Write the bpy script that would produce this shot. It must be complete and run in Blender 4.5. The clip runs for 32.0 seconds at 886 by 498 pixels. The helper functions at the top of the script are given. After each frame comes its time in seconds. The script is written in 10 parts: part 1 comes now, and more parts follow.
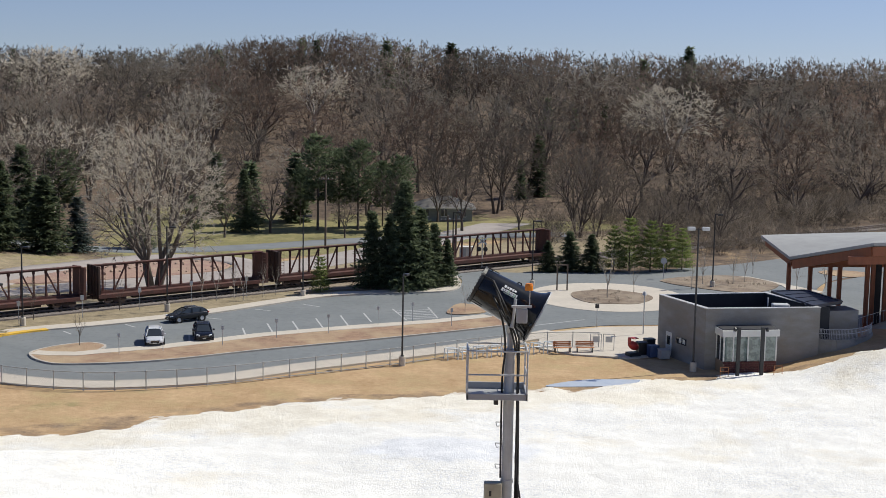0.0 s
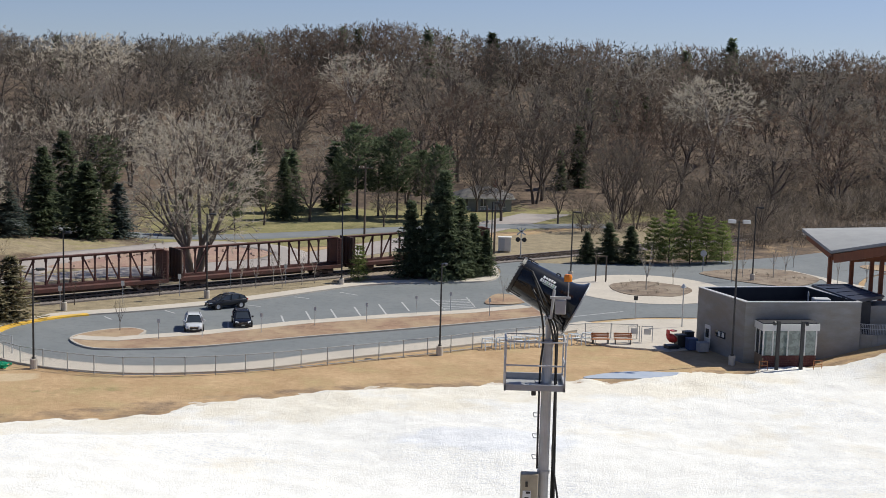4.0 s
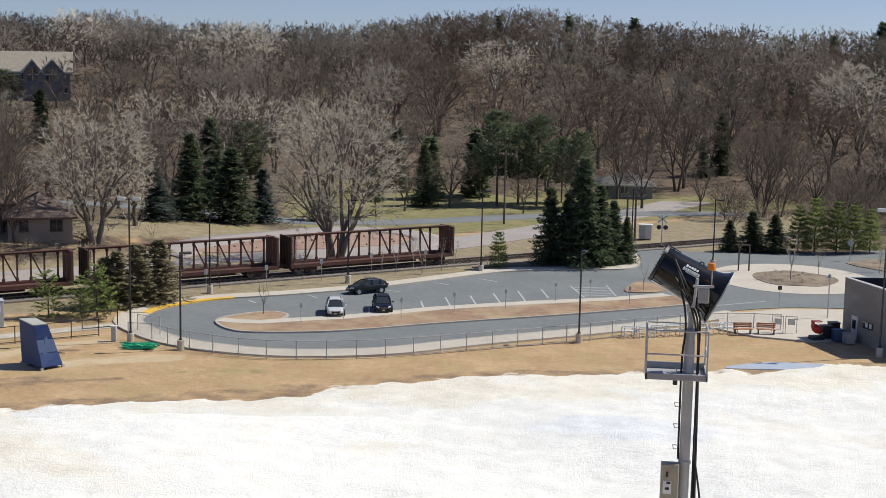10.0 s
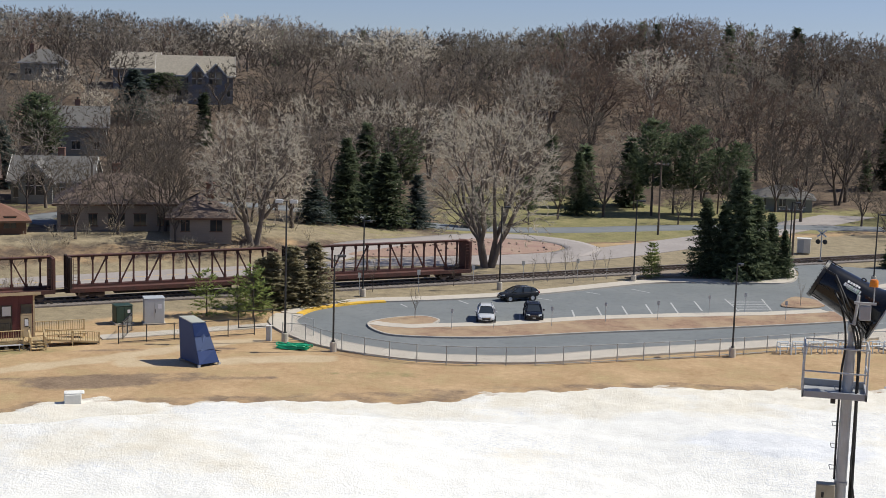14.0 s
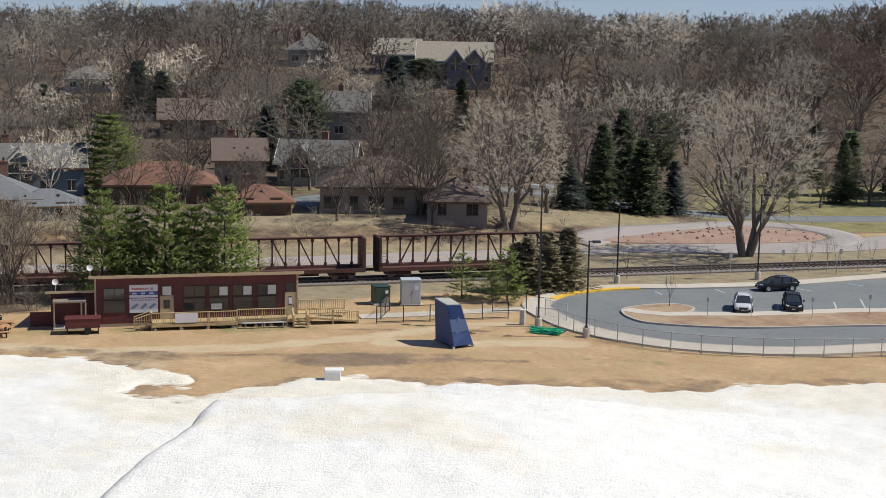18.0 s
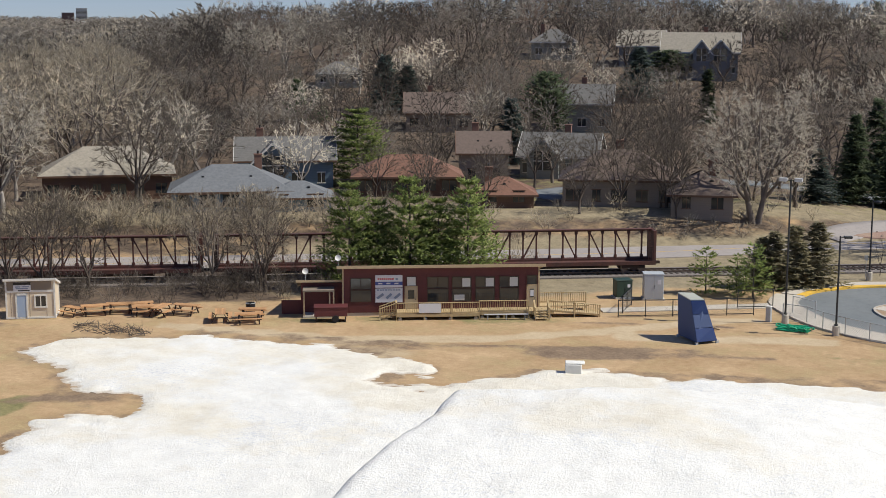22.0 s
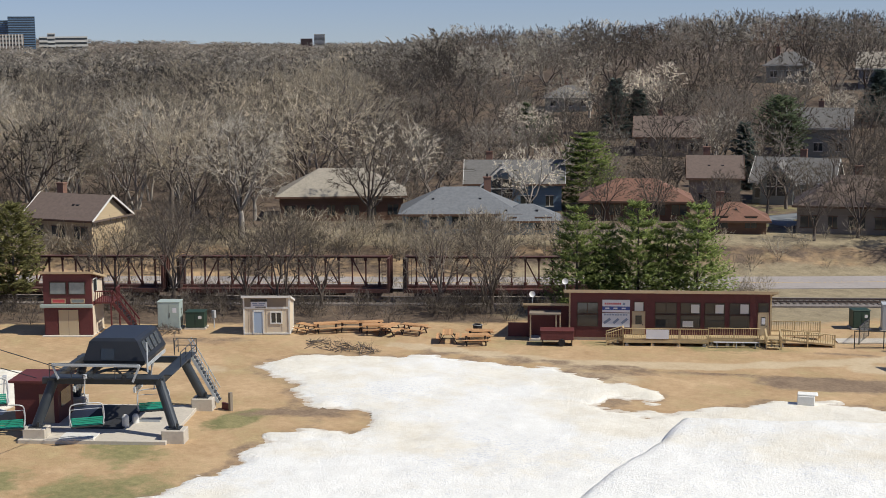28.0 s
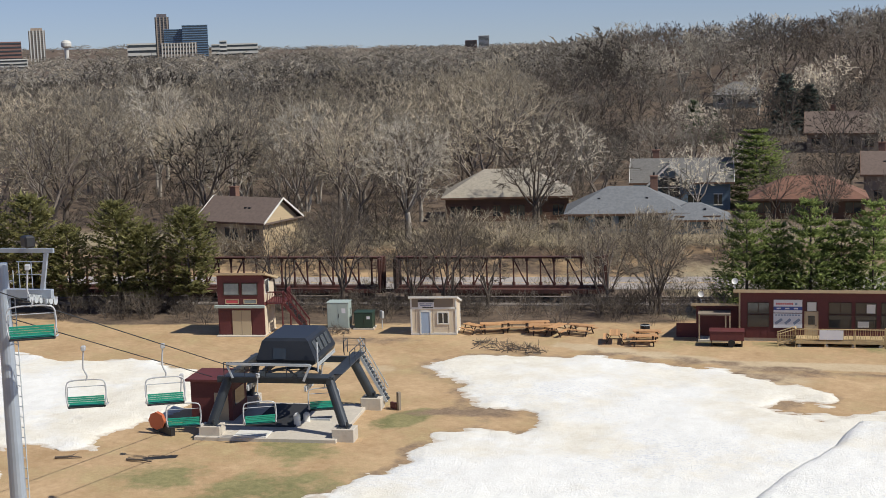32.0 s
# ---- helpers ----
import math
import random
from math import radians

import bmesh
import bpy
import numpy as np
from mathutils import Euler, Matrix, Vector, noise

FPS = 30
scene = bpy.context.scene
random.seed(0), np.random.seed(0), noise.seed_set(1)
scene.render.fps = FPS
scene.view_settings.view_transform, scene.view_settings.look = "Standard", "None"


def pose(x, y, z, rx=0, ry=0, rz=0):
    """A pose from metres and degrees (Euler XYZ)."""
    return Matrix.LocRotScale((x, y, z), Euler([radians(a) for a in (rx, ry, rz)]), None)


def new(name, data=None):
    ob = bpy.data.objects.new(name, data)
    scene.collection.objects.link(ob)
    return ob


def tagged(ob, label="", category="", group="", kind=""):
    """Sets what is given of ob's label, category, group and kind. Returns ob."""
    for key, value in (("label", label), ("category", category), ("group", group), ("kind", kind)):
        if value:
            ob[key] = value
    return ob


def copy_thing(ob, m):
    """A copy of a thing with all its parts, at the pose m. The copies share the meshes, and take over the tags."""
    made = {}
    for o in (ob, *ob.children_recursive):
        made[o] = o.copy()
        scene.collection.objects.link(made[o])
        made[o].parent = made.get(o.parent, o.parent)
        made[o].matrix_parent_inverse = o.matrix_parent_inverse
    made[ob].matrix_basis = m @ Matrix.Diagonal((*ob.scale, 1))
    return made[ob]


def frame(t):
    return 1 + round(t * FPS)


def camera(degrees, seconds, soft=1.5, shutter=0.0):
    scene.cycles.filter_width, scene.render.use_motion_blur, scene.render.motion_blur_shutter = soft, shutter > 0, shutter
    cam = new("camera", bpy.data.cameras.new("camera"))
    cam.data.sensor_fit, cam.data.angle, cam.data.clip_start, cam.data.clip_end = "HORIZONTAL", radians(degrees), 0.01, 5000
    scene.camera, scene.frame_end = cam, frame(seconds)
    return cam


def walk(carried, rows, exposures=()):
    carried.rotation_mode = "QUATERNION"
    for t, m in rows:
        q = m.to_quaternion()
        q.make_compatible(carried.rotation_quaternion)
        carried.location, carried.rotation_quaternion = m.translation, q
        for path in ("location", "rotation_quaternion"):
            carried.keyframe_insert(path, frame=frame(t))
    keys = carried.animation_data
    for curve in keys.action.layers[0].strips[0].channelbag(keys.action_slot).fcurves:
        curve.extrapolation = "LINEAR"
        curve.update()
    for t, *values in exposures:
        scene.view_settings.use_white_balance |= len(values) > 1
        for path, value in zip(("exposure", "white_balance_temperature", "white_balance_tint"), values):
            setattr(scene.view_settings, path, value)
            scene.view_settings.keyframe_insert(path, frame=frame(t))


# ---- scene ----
# The eye stands on a hillside and pans to the left; it swings on an arm of half a metre.
EYE, ARM = 26.0, 0.45
cam = camera(34.83, 32.0, soft=0.5)
# seconds, pitch + 90, roll, yaw
TURNS = [
    (0, 82.67, -1.04, 0.13), (0.5, 82.78, -1.19, 0.31), (1, 82.67, -1.28, 0.53), (1.5, 82.60, -1.36, 0.68),
    (2, 82.61, -1.34, 0.84), (2.5, 82.56, -1.38, 1.12), (3, 82.46, -1.35, 1.25), (3.5, 82.38, -1.44, 1.48),
    (5.5, 81.75, -1.28, 2.85), (6, 81.96, -1.25, 3.30), (6.5, 82.01, -1.28, 3.80), (7, 81.84, -1.38, 4.37),
    (7.5, 81.67, -1.47, 5.05), (8, 81.53, -1.39, 5.64), (8.5, 81.56, -1.23, 6.08), (9, 81.64, -1.21, 6.54),
    (9.5, 81.59, -1.22, 7.01), (10, 81.55, -1.14, 7.42), (10.5, 81.58, -1.13, 7.87), (11, 81.50, -1.28, 8.37),
    (11.5, 81.36, -1.31, 9.15), (12, 81.34, -1.31, 9.86), (12.5, 81.57, -1.36, 10.41), (13, 81.72, -1.57, 11.31),
    (13.5, 81.74, -1.70, 12.39), (14, 81.70, -1.63, 13.71), (14.5, 81.63, -1.39, 15.09), (16.5, 81.23, -1.25, 20.42),
    (17, 81.05, -1.13, 21.77), (17.5, 80.88, -1.06, 22.92), (18, 80.86, -1.08, 24.01), (18.5, 80.82, -0.78, 25.26),
    (19, 80.50, -0.56, 26.32), (19.5, 80.39, -0.51, 27.15), (20, 80.59, -0.61, 27.96), (20.5, 80.56, -0.48, 29.31),
    (21, 80.43, -0.26, 31.06), (21.5, 80.44, -0.08, 32.50), (22, 80.47, -0.10, 33.74), (22.5, 80.52, -0.16, 34.89),
    (23, 80.45, -0.10, 35.80), (23.5, 80.38, -0.07, 36.45), (24, 80.58, 0.04, 37.04), (24.5, 80.78, 0.17, 37.76),
    (25, 80.84, 0.26, 38.63), (25.5, 80.92, 0.38, 39.43), (27.5, 81.39, 0.17, 41.96), (28, 81.44, 0.36, 42.96),
    (28.5, 81.68, 0.65, 43.87), (29, 81.84, 0.80, 44.57), (29.5, 81.68, 0.91, 45.23), (30, 81.48, 1.11, 46.09),
    (30.5, 81.50, 1.32, 46.93), (31, 81.59, 1.46, 47.67), (31.5, 81.54, 1.57, 48.55), (32, 81.57, 1.66, 49.54),
]
walk(cam, [(t, pose(-ARM * math.sin(radians(yaw)), ARM * math.cos(radians(yaw)), EYE, tilt, roll, yaw)) for t, tilt, roll, yaw in TURNS],
     exposures=[(0.0, 0.0), (32.0, 0.0)])

# ---- world and sun ----
SUN_WAY = Vector((0.925, 0.445, 1.16)).normalized()
world = bpy.data.worlds.new("sky")
scene.world = world
world.use_nodes = True
wn = world.node_tree.nodes
sky = wn.new("ShaderNodeTexSky")
sky.sky_type, sky.sun_disc = "NISHITA", False
sky.sun_elevation = math.asin(SUN_WAY.z)
sky.sun_rotation = math.atan2(SUN_WAY.x, SUN_WAY.y)
sky.altitude, sky.air_density, sky.dust_density, sky.ozone_density = 250, 1.0, 0.35, 3.0
wn["Background"].inputs["Strength"].default_value = 0.085
lift = wn.new("ShaderNodeVectorMath")
lift.inputs[1].default_value = (0, 0, 0.06)
world.node_tree.links.new(wn.new("ShaderNodeTexCoord").outputs["Generated"], lift.inputs[0])
world.node_tree.links.new(lift.outputs[0], sky.inputs["Vector"])
balance = wn.new("ShaderNodeVectorMath")
balance.operation = "MULTIPLY"
balance.inputs[1].default_value = (0.965, 0.912, 1.055)
world.node_tree.links.new(sky.outputs[0], balance.inputs[0])
world.node_tree.links.new(balance.outputs[0], wn["Background"].inputs["Color"])
sun = new("sun", bpy.data.lights.new("sun", "SUN"))
sun.data.energy, sun.data.angle, sun.data.color = 4.85, radians(0.53), (1.0, 0.955, 0.85)
sun.matrix_world = Matrix.Translation((60, 40, 90)) @ SUN_WAY.to_track_quat("Z", "Y").to_matrix().to_4x4()


# ---- materials ----
def material(name, colour, rough=0.8, metal=0.0, second=None, scale=1.0, amount=0.5, bump=0.0, bump_scale=None, fine=None,
             third=None, third_scale=0.1, space="Object", spread=0.0, stretch=None, detail=6.0, ramp=(0.35, 0.65), spec=0.5):
    """A procedural surface: two colours mixed by noise, a third by a larger noise, fine relief, a spread of value object by object."""
    m = bpy.data.materials.new(name)
    m.use_nodes = True
    nt = m.node_tree
    n, ln = nt.nodes, nt.links
    b = n["Principled BSDF"]
    b.inputs["Roughness"].default_value, b.inputs["Metallic"].default_value = rough, metal
    b.inputs["Specular IOR Level"].default_value = spec
    if space == "World":
        where = n.new("ShaderNodeNewGeometry").outputs["Position"]
    else:
        where = n.new("ShaderNodeTexCoord").outputs["Object"]
    if stretch:
        mp = n.new("ShaderNodeMapping")
        mp.inputs["Scale"].default_value = stretch
        ln.new(where, mp.inputs["Vector"])
        where = mp.outputs[0]

    def tex(sc, det=detail):
        t = n.new("ShaderNodeTexNoise")
        t.inputs["Scale"].default_value, t.inputs["Detail"].default_value, t.inputs["Roughness"].default_value = sc, det, 0.62
        ln.new(where, t.inputs["Vector"])
        return t.outputs["Fac"]

    def mixed(a, bb, fac, lo, hi, top):
        r = n.new("ShaderNodeMapRange")
        r.inputs["From Min"].default_value, r.inputs["From Max"].default_value = lo, hi
        r.inputs["To Max"].default_value = top
        ln.new(fac, r.inputs["Value"])
        x = n.new("ShaderNodeMix")
        x.data_type = "RGBA"
        ln.new(r.outputs[0], x.inputs["Factor"])
        for sock, v in ((x.inputs["A"], a), (x.inputs["B"], bb)):
            if hasattr(v, "is_output"):
                ln.new(v, sock)
            else:
                sock.default_value = (*v, 1)
        return x.outputs["Result"]

    col = None
    if second:
        col = mixed(colour, second, tex(scale), ramp[0], ramp[1], amount)
    if third:
        col = mixed(col or colour, third, tex(third_scale, 4.0), 0.42, 0.62, 0.8)
    if fine:
        col = mixed(col or colour, fine, tex(scale * 9, 3.0), 0.5, 0.75, 0.6)
    if spread:
        inf = n.new("ShaderNodeObjectInfo")
        h = n.new("ShaderNodeHueSaturation")
        r = n.new("ShaderNodeMapRange")
        r.inputs["To Min"].default_value, r.inputs["To Max"].default_value = 1 - spread, 1 + spread
        ln.new(inf.outputs["Random"], r.inputs["Value"])
        ln.new(r.outputs[0], h.inputs["Value"])
        if col:
            ln.new(col, h.inputs["Color"])
        else:
            h.inputs["Color"].default_value = (*colour, 1)
        col = h.outputs[0]
    if col:
        ln.new(col, b.inputs["Base Color"])
    else:
        b.inputs["Base Color"].default_value = (*colour, 1)
    if bump:
        bp = n.new("ShaderNodeBump")
        bp.inputs["Strength"].default_value, bp.inputs["Distance"].default_value = bump, 0.1
        ln.new(tex(bump_scale or scale * 6, 5.0), bp.inputs["Height"])
        ln.new(bp.outputs[0], b.inputs["Normal"])
    return m


def island_material(name, low, high, rough=0.9, hue=None, thin=0.0):
    """A surface whose value runs from low to high, island by island (twigs, needles)."""
    m = bpy.data.materials.new(name)
    m.use_nodes = True
    n, ln = m.node_tree.nodes, m.node_tree.links
    b = n["Principled BSDF"]
    b.inputs["Roughness"].default_value = rough
    b.inputs["Specular IOR Level"].default_value = 0.2
    g = n.new("ShaderNodeNewGeometry")
    r = n.new("ShaderNodeValToRGB")
    r.color_ramp.elements[0].color, r.color_ramp.elements[1].color = (*low, 1), (*high, 1)
    if hue:
        e = r.color_ramp.elements.new(0.5)
        e.color = (*hue, 1)
    ln.new(g.outputs["Random Per Island"], r.inputs["Fac"])
    inf = n.new("ShaderNodeObjectInfo")
    h = n.new("ShaderNodeHueSaturation")
    k = n.new("ShaderNodeMapRange")
    k.inputs["To Min"].default_value, k.inputs["To Max"].default_value = 0.85, 1.15
    ln.new(inf.outputs["Random"], k.inputs["Value"])
    own, add = n.new("ShaderNodeAttribute"), n.new("ShaderNodeMath")
    own.attribute_name = "tone"
    ln.new(k.outputs[0], add.inputs[0])
    ln.new(own.outputs["Fac"], add.inputs[1])
    ln.new(add.outputs[0], h.inputs["Value"])
    ln.new(r.outputs[0], h.inputs["Color"])
    ln.new(h.outputs[0], b.inputs["Base Color"])
    if thin:
        tr, mx = n.new("ShaderNodeBsdfTranslucent"), n.new("ShaderNodeMixShader")
        ln.new(h.outputs[0], tr.inputs["Color"])
        mx.inputs["Fac"].default_value = thin
        ln.new(b.outputs[0], mx.inputs[1])
        ln.new(tr.outputs[0], mx.inputs[2])
        ln.new(mx.outputs[0], n["Material Output"].inputs["Surface"])
    return m




def layered(name, layers, rough=0.95, bump=((5.0, 0.5),), spec=0.3):
    """Ground covers laid over one another. A layer: (mesh attribute or None, dark, light, grain scale, edge noise scale, edge noise amount)."""
    m = bpy.data.materials.new(name)
    m.use_nodes = True
    n, ln = m.node_tree.nodes, m.node_tree.links
    b = n["Principled BSDF"]
    b.inputs["Roughness"].default_value, b.inputs["Specular IOR Level"].default_value = rough, spec
    where = n.new("ShaderNodeNewGeometry").outputs["Position"]

    def noise(sc, det=7.0):
        t = n.new("ShaderNodeTexNoise")
        t.inputs["Scale"].default_value, t.inputs["Detail"].default_value, t.inputs["Roughness"].default_value = sc, det, 0.65
        ln.new(where, t.inputs["Vector"])
        return t.outputs["Fac"]

    def sums(op, p, q):
        x = n.new("ShaderNodeMath")
        x.operation = op
        for k, v in enumerate((p, q)):
            if hasattr(v, "is_output"):
                ln.new(v, x.inputs[k])
            else:
                x.inputs[k].default_value = v
        return x.outputs[0]

    def span_(v, lo, hi):
        r = n.new("ShaderNodeMapRange")
        r.inputs["From Min"].default_value, r.inputs["From Max"].default_value = lo, hi
        ln.new(v, r.inputs["Value"])
        return r.outputs[0]

    def blend(f, p, q):
        x = n.new("ShaderNodeMix")
        x.data_type = "RGBA"
        ln.new(f, x.inputs["Factor"])
        for sock, v in ((x.inputs["A"], p), (x.inputs["B"], q)):
            if hasattr(v, "is_output"):
                ln.new(v, sock)
            else:
                sock.default_value = (*v, 1)
        return x.outputs["Result"]

    col = None
    for attr, dark, light, grain, edge, amount in layers:
        k = sums("ADD", sums("MULTIPLY", noise(grain), 0.6), sums("MULTIPLY", noise(grain * 7, 4.0), 0.4))
        tone = blend(span_(k, 0.36, 0.64), dark, light)
        if attr is None:
            col = tone
            continue
        a = n.new("ShaderNodeAttribute")
        a.attribute_name = attr
        f = sums("ADD", a.outputs["Fac"], sums("MULTIPLY", sums("SUBTRACT", noise(edge), 0.5), amount))
        col = blend(span_(f, 0.38, 0.62), col, tone)
    ln.new(col, b.inputs["Base Color"])
    prev = None
    for sc, st in bump:
        bp = n.new("ShaderNodeBump")
        bp.inputs["Strength"].default_value, bp.inputs["Distance"].default_value = st, 0.12
        ln.new(noise(sc, 5.0), bp.inputs["Height"])
        if prev:
            ln.new(prev, bp.inputs["Normal"])
        prev = bp.outputs[0]
    ln.new(prev, b.inputs["Normal"])
    return m


DRY = layered("dormant turf and bare soil", [
    (None, (0.35, 0.23, 0.12), (0.53, 0.375, 0.22), 0.22, 1, 1),
    ("clod", (0.21, 0.135, 0.075), (0.32, 0.215, 0.125), 2.0, 2.4, 1.5),
    ("tuft", (0.30, 0.215, 0.105), (0.46, 0.35, 0.19), 0.5, 0.25, 1.3),
    ("litter", (0.06, 0.045, 0.034), (0.19, 0.138, 0.097), 0.35, 0.3, 0.9),
    ("verge", (0.19, 0.155, 0.10), (0.36, 0.30, 0.195), 0.7, 0.5, 0.7),
    ("lawn", (0.13, 0.135, 0.055), (0.30, 0.26, 0.125), 0.3, 0.3, 1.5),
    ("track", (0.44, 0.335, 0.21), (0.56, 0.45, 0.30), 0.4, 0.6, 0.5),
    ("mud", (0.16, 0.11, 0.075), (0.30, 0.22, 0.145), 0.5, 0.45, 1.0)], bump=((1.3, 0.5), (7.0, 0.35)))
SNOW = layered("old granular snow", [
    (None, (0.765, 0.755, 0.71), (0.86, 0.858, 0.82), 0.9, 1, 1),
    ("speck", (0.54, 0.555, 0.57), (0.72, 0.73, 0.74), 2.0, 4.0, 1.6),
    ("cream", (0.70, 0.65, 0.54), (0.83, 0.80, 0.71), 0.35, 0.12, 1.5),
    ("grey", (0.62, 0.64, 0.66), (0.84, 0.85, 0.86), 0.6, 0.4, 1.2),
    ("wet", (0.50, 0.43, 0.34), (0.70, 0.64, 0.55), 0.6, 0.8, 0.7)], rough=0.75, bump=((0.5, 0.35), (2.6, 0.6), (8.0, 0.6)))
ASPHALT = material("worn asphalt", (0.155, 0.172, 0.178), 0.9, second=(0.20, 0.214, 0.217), scale=0.15, amount=0.8, fine=(0.12, 0.13, 0.138), bump=0.15, bump_scale=20, space="World")
ROADTOP = material("pale road asphalt", (0.36, 0.325, 0.305), 0.9, second=(0.30, 0.27, 0.255), scale=0.2, amount=0.8, fine=(0.22, 0.21, 0.2), space="World")
SIDE_ROAD = material("blue-grey side road", (0.19, 0.205, 0.215), 0.9, second=(0.15, 0.163, 0.172), scale=0.3, amount=0.8, space="World")
CONCRETE = material("pale concrete", (0.545, 0.495, 0.42), 0.88, second=(0.47, 0.43, 0.365), scale=0.4, amount=0.8, fine=(0.38, 0.34, 0.3), bump=0.1, space="World")
KERB = material("kerb concrete", (0.47, 0.43, 0.375), 0.9, second=(0.38, 0.35, 0.31), scale=1.2, amount=0.8, space="World")
MULCH = material("wood chip mulch", (0.35, 0.23, 0.15), 0.95, second=(0.22, 0.135, 0.09), scale=0.9, amount=0.95, fine=(0.46, 0.33, 0.22), third=(0.42, 0.32, 0.20), third_scale=0.22, bump=0.8, bump_scale=8, space="World")
YELLOW = material("yellow kerb paint", (0.78, 0.47, 0.045), 0.7, second=(0.5, 0.33, 0.09), scale=2, amount=0.7, space="World")
WHITE_LINE = material("worn white line paint", (0.50, 0.505, 0.50), 0.8, second=(0.30, 0.305, 0.305), scale=3, amount=0.7, space="World")
LITTER = material("brown leaf litter", (0.235, 0.175, 0.125), 0.95, second=(0.13, 0.10, 0.075), scale=0.9, amount=0.95, fine=(0.33, 0.25, 0.18), third=(0.30, 0.25, 0.19), third_scale=0.3, bump=0.9, bump_scale=5, space="World")
BALLAST = material("grey track ballast", (0.24, 0.21, 0.19), 0.95, second=(0.16, 0.14, 0.13), scale=3, amount=0.9, bump=0.8, bump_scale=12, space="World")
MUD = material("wet brown soil", (0.23, 0.165, 0.11), 0.6, second=(0.30, 0.22, 0.14), scale=0.5, amount=0.8, bump=0.3, space="World")
PUDDLE = material("meltwater slush", (0.45, 0.50, 0.55), 0.12, second=(0.6, 0.62, 0.62), scale=0.7, amount=0.6, space="World")
PALE_LIMB = material("pale cottonwood bark", (0.38, 0.345, 0.30), 0.95, second=(0.24, 0.215, 0.185), scale=2.0, amount=0.9, bump=0.5, stretch=(1, 1, 0.3))
BARK = material("grey bark", (0.20, 0.165, 0.135), 0.95, second=(0.12, 0.10, 0.085), scale=2.5, amount=0.9, bump=0.6, stretch=(1, 1, 0.3))
DARK_BARK = material("dark bark", (0.085, 0.068, 0.056), 0.95, second=(0.13, 0.105, 0.085), scale=2.5, amount=0.9, stretch=(1, 1, 0.3))
PALE_BARK = material("pale young bark", (0.42, 0.38, 0.33), 0.9, second=(0.3, 0.27, 0.23), scale=5, amount=0.8)
TWIG_PALE = island_material("pale grey twigs", (0.498, 0.451, 0.366), (0.680, 0.621, 0.510), thin=0.5)
TWIG_GREY = island_material("grey twigs", (0.218, 0.196, 0.161), (0.318, 0.287, 0.239), thin=0.5)
TWIG_BROWN = island_material("brown twigs", (0.132, 0.111, 0.090), (0.195, 0.167, 0.136), thin=0.5)
TWIG_DUSK = island_material("dark grey twigs", (0.084, 0.073, 0.062), (0.132, 0.117, 0.099), thin=0.5)
TWIG_RED = island_material("reddish twigs", (0.120, 0.089, 0.070), (0.173, 0.129, 0.102), thin=0.5)
TWIG_TAN = island_material("tan twigs", (0.337, 0.289, 0.217), (0.457, 0.400, 0.304), thin=0.5)
NEEDLE_DARK = island_material("dark spruce needles", (0.062, 0.084, 0.048), (0.185, 0.224, 0.129), thin=0.5)
NEEDLE_DULL = island_material("dull olive needles", (0.20, 0.185, 0.11), (0.46, 0.41, 0.27), thin=0.5)
NEEDLE_BLUE = island_material("blue spruce needles", (0.06, 0.08, 0.072), (0.165, 0.205, 0.18), thin=0.5)
NEEDLE_GREEN = island_material("green pine needles", (0.11, 0.15, 0.05), (0.37, 0.43, 0.15), thin=0.5)
NEEDLE_OLIVE = island_material("olive pine needles", (0.12, 0.12, 0.045), (0.34, 0.325, 0.14), thin=0.5)
STEEL = material("galvanised steel", (0.50, 0.51, 0.52), 0.5, 0.2, second=(0.40, 0.41, 0.42), scale=3, amount=0.8)
BLACK_METAL = material("black painted metal", (0.015, 0.016, 0.018), 0.45, second=(0.03, 0.03, 0.032), scale=2, amount=0.6)
GUN_BLACK = material("glossy black shell", (0.008, 0.009, 0.011), 0.16, second=(0.02, 0.021, 0.024), scale=3, amount=0.5)
GLASS = material("dark window glass", (0.03, 0.036, 0.04), 0.06, spec=0.8)
BLIND = material("pale window blind", (0.62, 0.62, 0.58), 0.6)


# ---- building helpers ----
def part(name, bm, mat, parent=None, label="", smooth=False):
    me = bpy.data.meshes.new(name)
    bm.to_mesh(me)
    bm.free()
    me.materials.append(mat)
    if smooth:
        me.shade_smooth()
    ob = new(name, me)
    if parent:
        ob.parent = parent
    return tagged(ob, label) if label else ob


def thing(name, m, label, category, group=""):
    ob = new(name)
    ob.empty_display_size = 0.3
    ob.matrix_world = m
    return tagged(ob, label, category, group)


def structure(ob, label=""):
    return tagged(ob, label, kind="structure")


def box(bm, x0, x1, y0, y1, z0, z1, bevel=0.0):
    vs = [bm.verts.new(p) for p in ((x0, y0, z0), (x1, y0, z0), (x1, y1, z0), (x0, y1, z0), (x0, y0, z1), (x1, y0, z1), (x1, y1, z1), (x0, y1, z1))]
    fs = [bm.faces.new([vs[i] for i in q]) for q in ((3, 2, 1, 0), (4, 5, 6, 7), (0, 1, 5, 4), (1, 2, 6, 5), (2, 3, 7, 6), (3, 0, 4, 7))]
    if bevel:
        es = list({e for f in fs for e in f.edges})
        bmesh.ops.bevel(bm, geom=es, offset=bevel, segments=1, affect="EDGES")
    return bm


def boxes(*args, bevel=0.0):
    bm = bmesh.new()
    for a in args:
        box(bm, *a, bevel=bevel)
    return bm


